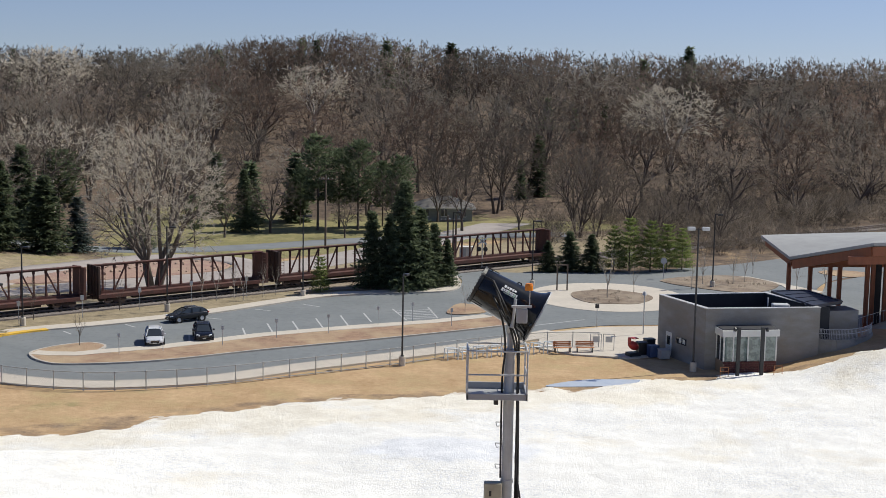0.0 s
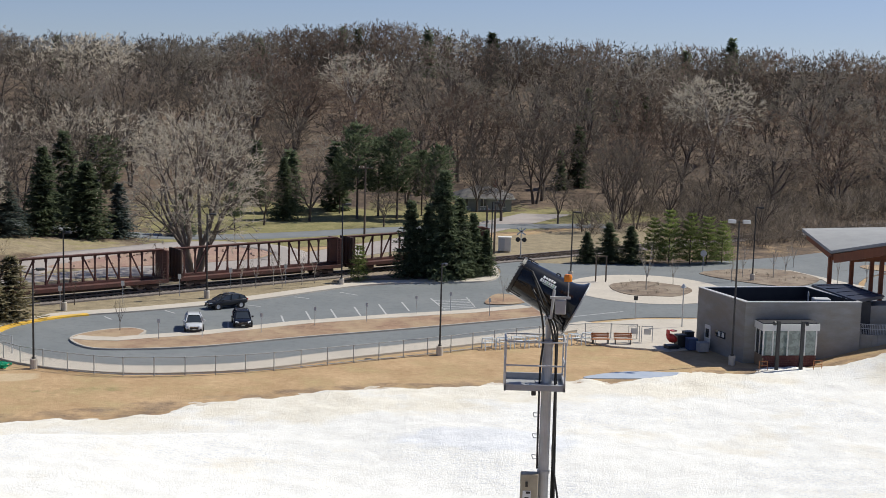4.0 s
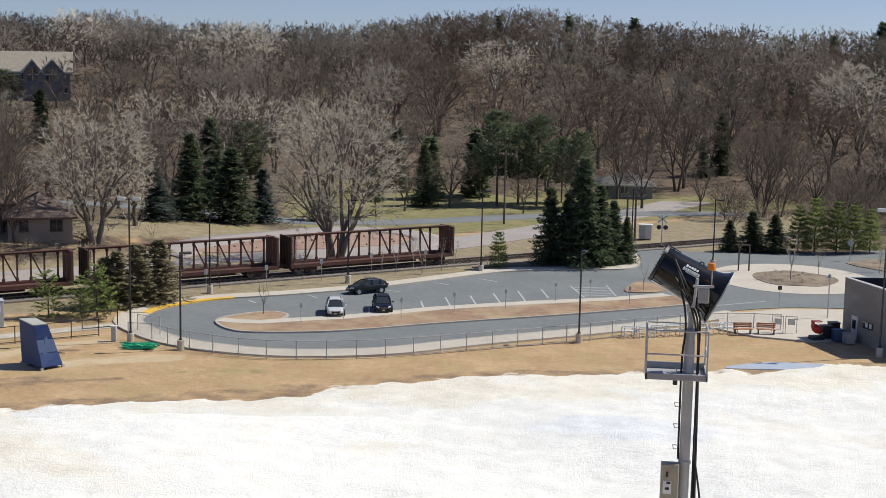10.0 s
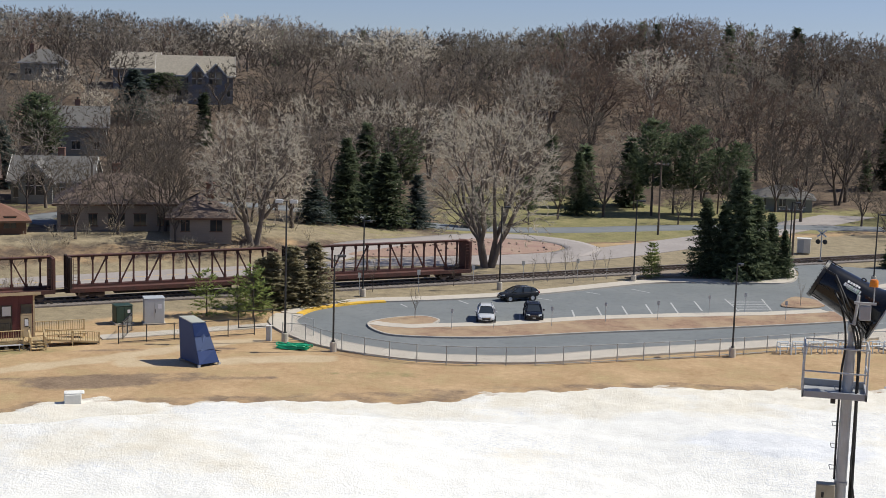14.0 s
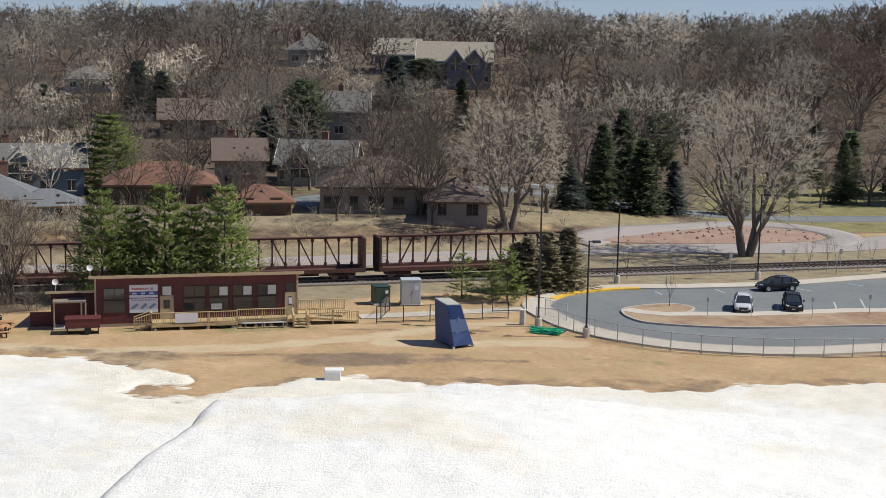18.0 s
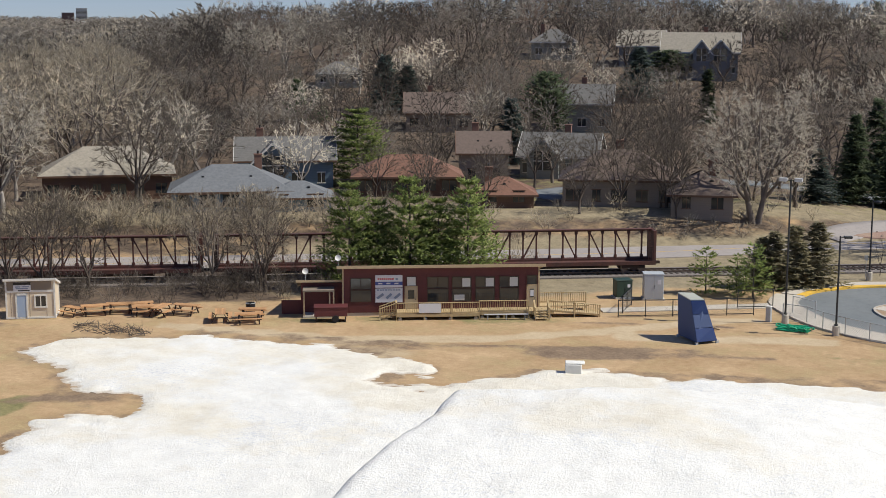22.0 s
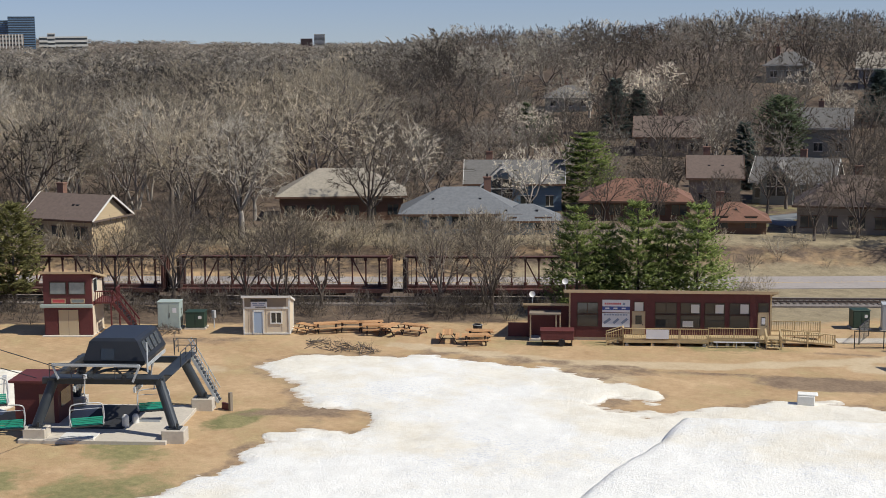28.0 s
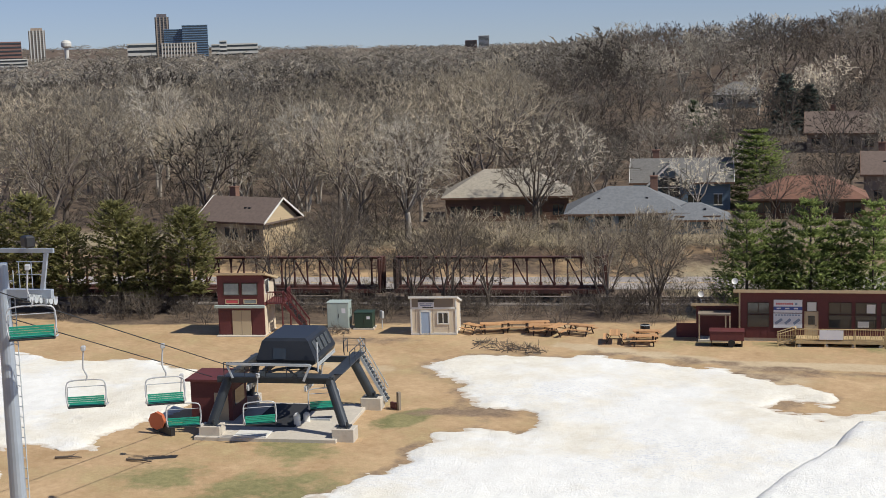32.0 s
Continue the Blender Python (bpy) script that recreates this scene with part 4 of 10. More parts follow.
# single trees that stand out on the hill and on the flat: azimuth, distance, height, half width, look
HILL_TREES = [
    (15.4, 346, 16.6, 11.2, "pale"), (12.3, 347, 16.6, 10.6, "grey"), (7.6, 297, 17.5, 10.7, "red"), (5.3, 327, 16.7, 11.1, "pale"), (2.1, 326, 17.4, 12.0, "grey"),
    (-1.5, 294, 17.5, 8.8, "grey"), (-2.4, 254, 16.7, 7.6, "dusk"), (0.1, 246, 13.8, 6.0, "dusk"), (-5.5, 221, 15.4, 6.2, "brown"), (-9.1, 304, 19.6, 12.2, "pale"),
    (-13.1, 312, 22.0, 13.0, "grey"), (-15.5, 314, 18.6, 8.8, "grey"), (16.4, 288, 13.8, 10.4, "grey"), (7.4, 385, 13.6, 14.0, "red"), (24.3, 238, 11.1, 6.7, "brown"),
    (20.4, 300, 10.5, 7.8, "brown"), (32.0, 259, 12.3, 7.3, "grey"), (25.6, 184, 12.3, 5.8, "brown"), (34.3, 200, 9.3, 5.2, "brown"), (38.8, 317, 12.4, 8.2, "grey"),
    (41.5, 329, 12.8, 7.2, "pale"), (47.3, 255, 19.6, 9.7, "tan"), (49.9, 267, 19.6, 9.1, "tan"), (40.6, 272, 12.8, 7.1, "grey"), (43.1, 232, 9.1, 5.6, "dusk"),
    (42.1, 480, 17.5, 9.0, "pale"), (48.6, 270, 20.2, 8.5, "tan"), (51.2, 168, 15.8, 7.4, "pale"), (55.3, 200, 16.7, 7.0, "pale"), (58.0, 196, 18.6, 6.1, "grey"),
    (61.1, 229, 20.4, 8.4, "pale"), (63.2, 225, 18.2, 7.3, "grey"), (59.0, 274, 19.3, 8.8, "tan"), (52.9, 315, 19.9, 9.2, "tan"), (42.9, 227, 9.5, 5.5, "dusk"),
    (39.0, 344, 13.3, 8.3, "pale"), (45.2, 224, 10.3, 5.4, "dusk"), (34.4, 275, 10.6, 6.5, "grey"), (30.6, 225, 10.0, 6.0, "brown"), (36.6, 228, 9.6, 6.2, "brown"),
]


def near_house(az, d, screen):
    """Whether a tree here would grow through a house, or with screen, stand before its face."""
    for h in HOUSES:
        half = math.degrees(h[2] * 0.5 / h[1])
        if abs(az - h[0]) < half + 1.2 and abs(d - h[1]) < 9:
            return True
        if screen and abs(az - h[0]) < half + 0.3 and 0 < h[1] - d < 45:
            return True
    return False


def plant_woods():
    rnd = random.Random(5)
    groups = {"pale": [], "grey": [], "dusk": [], "brown": [], "red": [], "tan": []}
    taken = {}

    def free(x, y, gap):
        """Whether no other tree stands within gap; takes the place if so."""
        c = (int(x // 8), int(y // 8))
        for i in range(c[0] - 2, c[0] + 3):
            for j in range(c[1] - 2, c[1] + 3):
                for p, q in taken.get((i, j), ()):
                    if (p - x) ** 2 + (q - y) ** 2 < gap * gap:
                        return False
        taken.setdefault(c, []).append((x, y))
        return True

    for az, d, *_ in HILL_TREES:
        free(*polar(az, d), 0)
    for _ in range(9000):
        az = rnd.uniform(-21, 68)
        d = math.sqrt(rnd.uniform(165 ** 2, 500 ** 2))
        x, y = polar(az, d)
        u, v = rail_uv(x, y)
        start = float(np.interp(az, (-24, -10, -3, 5, 14, 20, 30, 50, 66), (196, 206, 240, 246, 226, 186, 182, 172, 165)))
        if d < start or v < (15 if az < -7 else 24) or (az < 42 and d > 440):
            continue
        street = 18 < az < 46 and d < 300
        if d < 262 and -7 < az < 16 and rnd.random() > 0.55:
            continue
        if near_house(az, d, False) or (near_house(az, d, True) and rnd.random() < 0.75):
            continue
        gap = 7.0 if street else (7.4 if d > 395 else 9.0)
        if not free(x, y, gap):
            continue
        z = floor_z(x, y) - 0.1
        h = (rnd.uniform(8, 13) if street else rnd.uniform(11.5, 17)) * (1 + 0.18 * float(wobble(x, y, 13.0)))
        if az < 47:
            ceiling_z = EYE + d * math.tan(radians(float(np.interp(az, SKY_AZ, SKY_EL)) + 0.12 - 0.36 * rnd.random() ** 1.5))
            h = min(max(h, 0.96 * (ceiling_z - z)) if d > 370 and rnd.random() < 0.55 else h, ceiling_z - z, 20.0)
        if h < 5:
            continue
        patch = float(wobble(x + 40, y, 23.0)) + rnd.uniform(-0.5, 0.5)
        # Kinds run darker to the right, partly in place of shade there.
        pick = rnd.random() + 0.22 * patch - 0.24 + 0.28 * float(smoothstep(3, 10, az)) + (0.12 if az > 12 and d < 285 else 0.0)
        kind = "pale" if pick > 0.97 else ("grey" if pick > 0.76 else ("brown" if pick > 0.44 else ("dusk" if pick > 0.14 else "red")))
        if az > 42 and d > 290:
            kind = rnd.choice(("brown", "tan", "dusk", "grey") if az > 46 else ("brown", "dusk", "grey"))
        elif az > 46 and rnd.random() < 0.65:
            kind = "tan"
            h *= 1.12
        groups[kind].append((x, y, z, h, rnd.uniform(0, 6.28), rnd.uniform(0.95, 1.35)))
    # Tan kinds get the darker BARK in place of shade on their trunks.
    look_of = {"pale": (PALE_LIMB, TWIG_PALE), "grey": (BARK, TWIG_GREY), "brown": (DARK_BARK, TWIG_BROWN), "dusk": (DARK_BARK, TWIG_DUSK), "red": (DARK_BARK, TWIG_RED), "tan": (BARK, TWIG_TAN)}
    for k, spots in groups.items():
        near_, far_ = [p for p in spots if math.hypot(p[0], p[1]) < 285], [p for p in spots if math.hypot(p[0], p[1]) >= 285]
        label_ = {"pale": "bright grey leafless trees among darker woods", "grey": "pale grey leafless trees on the wooded hill", "brown": "brown leafless woods covering the hill", "dusk": "dark grey leafless woods on the hill", "red": "reddish brown leafless thickets on the hill", "tan": "tall tan leafless trees on the flat"}[k]
        for shapes, some in ((WOOD_SHAPES, near_), (HILL_SHAPES, far_)):
            if some:
                scatter("woods", shapes, some, label_, *look_of[k])
    shapes = [unit(branching(240 + i, 15, 8, (2.2, 3.4, 2.8, 3.8)[i], 0.36, 300, 11, 0.75, 0.05, trunks=(3, 1, 2, 1)[i], sides=5, lobes=13, limb_tubes=4, core=1.5)) for i in range(4)]
    made = {}
    for i, (az, d, h, half, kind) in enumerate(HILL_TREES):
        key = (i % 4, kind)
        if key not in made:
            made[key] = tree_meshes(shapes[i % 4], *look_of[kind])
        word = {"pale": "bright grey", "grey": "pale grey", "brown": "brown", "dusk": "dark grey", "red": "reddish brown", "tan": "tan"}[kind]
        plant(made[key], *polar(az, d), h, az * 7.0, word + " leafless tree with a domed crown", group="domed bare trees of the woods", squash=half * 2 / h * 0.95)
    # undergrowth and the far plain
    spots = []
    for _ in range(300):
        az, d = rnd.uniform(-24, 50), math.sqrt(rnd.uniform(195 ** 2, 505 ** 2))
        x, y = polar(az, d)
        if rail_uv(x, y)[1] < (14 if az < -7 else 24) or near_house(az, d, False) or (-7 < az < 12 and d < 240):
            continue
        spots.append((x, y, floor_z(x, y), rnd.uniform(3, 5) + max(0, d - 400) * 0.03, rnd.uniform(0, 6.28), 1.2))
    for _ in range(230):
        az, v = rnd.uniform(-24, -4), rnd.uniform(9, 34)
        d = 160.0
        while rail_uv(*polar(az, d))[1] < v:
            d += 1.5
        if d > 205:
            x, y = polar(az, d)
            spots.append((x, y, floor_z(x, y), rnd.uniform(2, 4.5), rnd.uniform(0, 6.28), 1.25))
    thick = random.Random(815)
    for _ in range(170):
        az, d = thick.uniform(44, 68), thick.uniform(150, 235)
        x, y = polar(az, d)
        if rail_uv(x, y)[1] > 20 and not near_house(az, d, True):
            spots.append((x, y, floor_z(x, y), thick.uniform(2.2, 5.0), thick.uniform(0, 6.28), 1.2))
    for k in range(430):
        az = thick.uniform(-21, -8) if k < 370 else thick.uniform(-21.5, -10.5)
        v = 4.5 + 42 * thick.random() ** 1.4 if k < 370 else thick.uniform(-8.5, -4.0)
        d = 120.0
        while rail_uv(*polar(az, d))[1] < v and d < 420:
            d += 1.0
        x, y = polar(az, d)
        spots.append((x, y, floor_z(x, y), thick.uniform(2.6, 5.0) if k < 370 else thick.uniform(1.4, 2.6), thick.uniform(0, 6.28), 1.3))
    scatter("undergrowth", BUSH_SHAPES, spots, "brown leafless undergrowth on the hill", DARK_BARK, TWIG_BROWN)
    spots = []
    for _ in range(1000):
        az = rnd.uniform(42, 70)
        d = 430 * (4600 / 430) ** (rnd.random() ** 1.15)
        x, y = polar(az, d)
        g = 1 + d / 1600
        spots.append((x, y, floor_z(x, y), rnd.uniform(9, 14) * min(g, 1.15), rnd.uniform(0, 6.28), rnd.uniform(1.3, 1.9) * g))
    # Grey twigs, lighter than brown, paint in some haze over the plain.
    scatter("far_woods", FAR_SHAPES, spots, "leafless woods of the plain out to the horizon", BARK, TWIG_GREY)
    spots = []
    for az, d, h in ((-9.66, 420, 17.5), (-5.2, 353, 7), (-6.4, 340, 9), (-4.1, 352, 8), (-3.8, 270, 12), (-3.1, 267, 8), (-0.2, 410, 14), (5.8, 418, 15), (5.2, 415, 12), (16.9, 430, 14), (2.4, 405, 13), (1.6, 412, 12.5), (8.9, 395, 10),
                     (9.1, 400, 13), (24.8, 302, 7), (23.2, 262, 9), (38.2, 302, 4), (27.7, 256, 5), (7.8, 232, 12), (6.0, 236, 12), (9.2, 240, 11), (-7.9, 415, 14), (12.0, 425, 12), (20.2, 410, 12)):
        x, y = polar(az, d)
        spots.append((x, y, floor_z(x, y), h * rnd.uniform(0.85, 1.1), rnd.uniform(0, 6.28), rnd.uniform(0.9, 1.25)))
    scatter("hill_evergreens", FIR_SHAPES, spots, "dark evergreens standing among the bare woods", DARK_BARK, NEEDLE_DARK)


plant_woods()

# single trees near the lot and the railway
BIG = [tree_meshes(branching(sd, 20, r, 3.0, 0.62, 820, 11, 0.72, 0.052, trunks=k, sides=8, lobes=19, limb_tubes=5, low=-0.62), BARK, TWIG_PALE) for sd, r, k in ((3, 9.0, 4), (11, 9.6, 3))]
MID = [tree_meshes(branching(sd, 12, r, 2.4, 0.22, 190, 11, 0.7, 0.036, trunks=k, sides=6, lobes=10, limb_tubes=4), DARK_BARK, TWIG_BROWN) for sd, r, k in ((21, 5.0, 1), (22, 5.6, 2), (23, 4.6, 1))]
MID_TAN = [tree_meshes(branching(sd, 11, 5.0, 2.0, 0.2, 190, 11, 0.7, 0.036, trunks=3, sides=6, lobes=10, limb_tubes=4), BARK, TWIG_TAN) for sd in (31, 32)]
YOUNG = [tree_meshes(branching(sd, 5, 1.15, 1.3, 0.045, 34, 4, 0.4, 0.012, sides=5, lobes=6, limb_tubes=4, lift=0.6), b, TWIG_GREY) for sd, b in ((51, PALE_BARK), (52, DARK_BARK))]
SPRUCE = [tree_meshes(needle_tree(s, 12, 3.4, 44, 20, "spruce", w=0.40, subs=7), DARK_BARK, NEEDLE_DARK) for s in (71, 72)]
SPRUCE_BLUE = [tree_meshes(needle_tree(s, 12, 3.6, 40, 18, "spruce", w=0.42, subs=7), DARK_BARK, NEEDLE_BLUE) for s in (73,)]
SPRUCE_DULL = [tree_meshes(needle_tree(s, 8, 1.9, 26, 15, "spruce", w=0.34, subs=6), DARK_BARK, NEEDLE_DULL) for s in (74,)]
PINE = [tree_meshes(needle_tree(s, 9, 3.2, 30, 30, "pine", bare=0.06, w=0.28, subs=9), DARK_BARK, NEEDLE_GREEN) for s in (75, 76)]
PARK_PINE = [tree_meshes(needle_tree(s, 10, 2.8, 26, 18, "round", bare=0.3, w=0.38, subs=7), DARK_BARK, NEEDLE_DARK) for s in (177, 178)]
PINE_OLIVE = [tree_meshes(needle_tree(s, 10, 3.0, 28, 22, "round", bare=0.16, w=0.38, subs=8), DARK_BARK, NEEDLE_OLIVE) for s in (77, 78)]
SMALL_PINE = [tree_meshes(needle_tree(s, 5, 1.9, 18, 13, "pine", bare=0.05, w=0.30, subs=6), DARK_BARK, NEEDLE_GREEN) for s in (79,)]

plant(BIG[0], -33.3, 161.9, 21.8 / 20, 0.4, "huge grey cottonwood with bare spreading limbs behind the railway")
plant(BIG[1], -61.0, 157.8, 18.0 / 20, 1.7, "large grey bare tree on the bank behind the railway")
for x, y, h, s in ((-4.5, 164.6, 12.8, 0), (-8.3, 165.0, 9.2, 1), (-1.0, 167.5, 7.6, 1), (0.6, 167.9, 5.6, 0), (-6.3, 166.4, 8.5, 1), (-2.6, 165.8, 9.5, 0)):
    plant(SPRUCE[s], x, y, h / 12, x, "dark green spruce in the bed beside the drive", "spruce tree", "spruces beside the drive", "spruce", squash=1.02)
for x, y, h in ((-80.8, 105.1, 10.1), (-76.4, 108.8, 10.5), (-72.1, 112.3, 10.3), (-79.0, 107.2, 8.3), (-74.3, 110.5, 8.5)):
    plant(PINE[int(h * 10) % 2], x, y, h / 9, x, "bright green pine behind the lodge", "pine tree", "pines behind the lodge", "pine", squash=0.95)
for x, y, h in ((-128.1, 65.7, 10.8), (-122.4, 70.4, 10.2), (-135.2, 59.8, 11.5), (-132.1, 62.3, 8.6), (-125.7, 67.7, 8.5), (-140, 57, 11), (-146, 52, 11)):
    plant(PINE_OLIVE[int(h * 10) % 2], x, y, h / 10, x, "olive green pine near the lift hut", "pine tree", "pines near the lift hut", "pine")
for x, y, h, k in ((-51.9, 122.1, 4.3, 2), (-47.6, 123.0, 4.9, 2), (-47.6, 128.3, 5.6, 0), (-46.4, 130.6, 6.0, 1), (-44.6, 131.6, 6.4, 0), (-48.8, 128.0, 5.0, 1), (-49.6, 124.0, 3.6, 2), (-45.6, 129.6, 4.6, 1)):
    if k == 2:
        plant(SMALL_PINE[0], x, y, h / 5, x, "small open pine beside the path", "pine tree", "young evergreens beside the path", "pine", squash=1.15)
    else:
        plant(SPRUCE_DULL[0], x, y, h / 8, x, "young dull green spruce beside the path", "spruce tree", "young evergreens beside the path", "spruce", squash=1.9)
for x, y, h, k in ((-86.6, 99.6, 10.4, 0), (-92.1, 98.2, 10.6, 3), (-102.8, 87.4, 10.2, 1), (-100.6, 90.5, 8.7, 2), (-111.3, 81.0, 11.9, 2), (-87.6, 99.9, 9.3, 4), (-106.5, 86, 9.0, 0), (-116, 77, 10, 1)):
    m_ = MID[k] if k < 3 else MID_TAN[k - 3]
    plant(m_, x, y, h / (12 if k < 3 else 11), x, "bare brown tree beside the railway" if k < 3 else "bare tan twigged tree beside the railway", group="bare trees beside the railway")
TALL = [tree_meshes(branching(sd, 15, r, 3.2, 0.3, 240, 10, 0.8, 0.05, trunks=k, sides=6, lobes=11, limb_tubes=5), PALE_LIMB, TWIG_TAN) for sd, r, k in ((91, 6.2, 1), (92, 7.0, 2))]
for i, (x, y, h) in enumerate(((-179.0, 119.1, 13.6), (-156.6, 124.4, 14.3), (-143.0, 117.3, 13.1), (-169.1, 106.8, 13.8), (-196.3, 99.4, 17.4), (-196.0, 88.4, 16.4), (-226.8, 127.1, 17.4), (-171.5, 121.1, 12.7),
                               (-191.8, 175.6, 17.4), (-187.0, 180.6, 16.0), (-208.2, 194.6, 17.7), (-225.5, 197.8, 18.8), (-152, 112, 13), (-163, 100, 13), (-183, 108, 15), (-210, 112, 16), (-199, 186, 17), (-216, 203, 18))):
    plant(TALL[i % 2], x, y, h / 15, x * 0.7, "tall pale grey bare tree beyond the railway", group="tall bare trees beyond the railway")
for i, (x, y, h) in enumerate(((-60.5, 169.5, 14.0), (-74.2, 164.0, 12.2), (-80.6, 156.4, 12.0), (-72.4, 157.5, 10.5), (-66.6, 170.5, 12), (-101.4, 148.7, 7.0), (21.7, 234.0, 15.1), (9.2, 249.8, 17.0), (-1.0, 238.0, 11), (15.2, 214.5, 6.5), (-86, 160, 9), (-94, 152, 7.5), (-118, 139, 7), (-108, 146, 8), (-79.0, 147.5, 8.5), (-76.2, 152.6, 10), (-73.2, 157.3, 9.5), (-69.1, 153.0, 7), (-131.2, 105.4, 15.5), (-127.2, 122.7, 15), (-128.2, 92.7, 9.5), (-116.6, 99.2, 8.5), (-104.4, 110.8, 7.5), (-100.2, 114.0, 8), (-147.6, 100.3, 13), (-90, 144, 8.5), (-97, 141, 9.5), (-33, 212, 9), (-27, 219, 11), (-8, 222, 10), (3, 226, 12), (-40, 206, 8.5), (12, 224, 9), (-15, 214, 7), (24, 221, 10), (33, 217, 9), (30, 228, 12), (42, 214, 10))):
    plant(MID[i % 3], x, y, h / 12, x, "bare dark tree near the houses", group="bare trees near the houses")
for x, y, h, half, k in ((-57.6, 183.0, 11.5, 2.8, 0), (-52.8, 186.0, 10.2, 3.2, 1), (-60.5, 202.1, 12.8, 3.2, 0), (-58.9, 215.6, 11.6, 3.0, 3), (-60.5, 177.4, 6.9, 2.6, 2), (-49.5, 190.5, 7.4, 2.4, 2), (-42.5, 197, 6.0, 2.0, 0),
                         (-31.2, 220.2, 9.8, 2.2, 0), (-118.2, 155.8, 10.2, 3.5, 4), (-159.7, 219.3, 10.6, 3.6, 2), (-156.0, 221.5, 8.6, 3.0, 2), (-166.5, 201.2, 7.7, 2.4, 0), (-163.8, 203.4, 5.9, 1.9, 0), (-112.6, 187.6, 9.9, 2.8, 2), (-119.1, 210.0, 11.5, 2.9, 3),
                         (-116.2, 207.0, 9.0, 2.4, 3), (-124.0, 255.4, 10.1, 3.8, 2), (-126.8, 274.2, 6.3, 3.2, 3), (-119.1, 226.8, 4.6, 2.0, 0)):
    m_ = {0: SPRUCE[0], 1: SPRUCE[1], 2: SPRUCE_BLUE[0], 3: PARK_PINE[0], 4: PINE[1]}[k]
    tall, wide = {0: (12, 3.4), 1: (12, 3.4), 2: (12, 3.6), 3: (10, 2.8), 4: (9, 3.2)}[k]
    plant(m_, x, y, h / tall, x, {2: "blue-green spruce near the houses", 3: "dark green pine near the houses", 4: "bright green pine with open tiers of boughs"}.get(k, "dark spruce near the houses"), "evergreen tree", "evergreens near the houses", "evergreen", squash=(1.5 if x < -100 else 1.25) * half / wide * tall / h)
for i, (x, y, h) in enumerate(((-36, 203.5, 7.0), (-20.0, 224.0, 14.9), (-13.7, 225.5, 14.1), (-6.9, 225.3, 11.8), (-17.0, 229.0, 12.5), (-23.5, 230.8, 9), (-10, 231, 10.5))):
    plant(PARK_PINE[i % 2], x, y, h / 10, x, "dark park pine with a clear trunk", "pine tree", "pines in the park", "pine", squash=0.85)
for i, (x, y, h) in enumerate(((13.6, 181.6, 4.0), (16.5, 182.6, 5.2), (19.3, 182.2, 4.9), (22.4, 183.6, 5.8), (24.4, 183.4, 6.9), (27.1, 183.2, 6.6), (29.4, 184.2, 6.1), (31.6, 185.3, 5.5), (-14.0, 160.6, 4.2))):
    plant(SPRUCE[i % 2] if i < 3 else PINE[i % 2], x, y, h / (12 if i < 3 else 9), x, "small evergreen along the drive", "evergreen tree", "evergreens along the drive", "evergreen", squash=1.5 if i < 3 else 0.86)
for i, (x, y, h) in enumerate(((19.0, 160.8, 7.0), (22.6, 165.2, 4.1), (32.1, 172.7, 5.3), (35.9, 173.2, 5.6), (38.0, 176, 4.5), (-33.1, 127.6, 4.2), (-41.2, 140.8, 4.6), (-34.0, 147.4, 4.2), (-24.9, 154.5, 4.6), (-23.2, 156.3, 5.0), (-22.0, 154.7, 4.4), (-20.2, 157.6, 4.8),
                               (-18.9, 159.0, 4.0), (-26.2, 152.6, 4.2), (43, 170, 5), (47, 172, 5), (40.5, 183, 4.6), (2.5, 149.5, 3.6), (30, 168.5, 4))):
    plant(YOUNG[1 if i in (5, 6, 7) else 0], x, y, h / 5, x, "young bare tree with thin trunk", "young tree", "young trees round the lot", "young_tree")

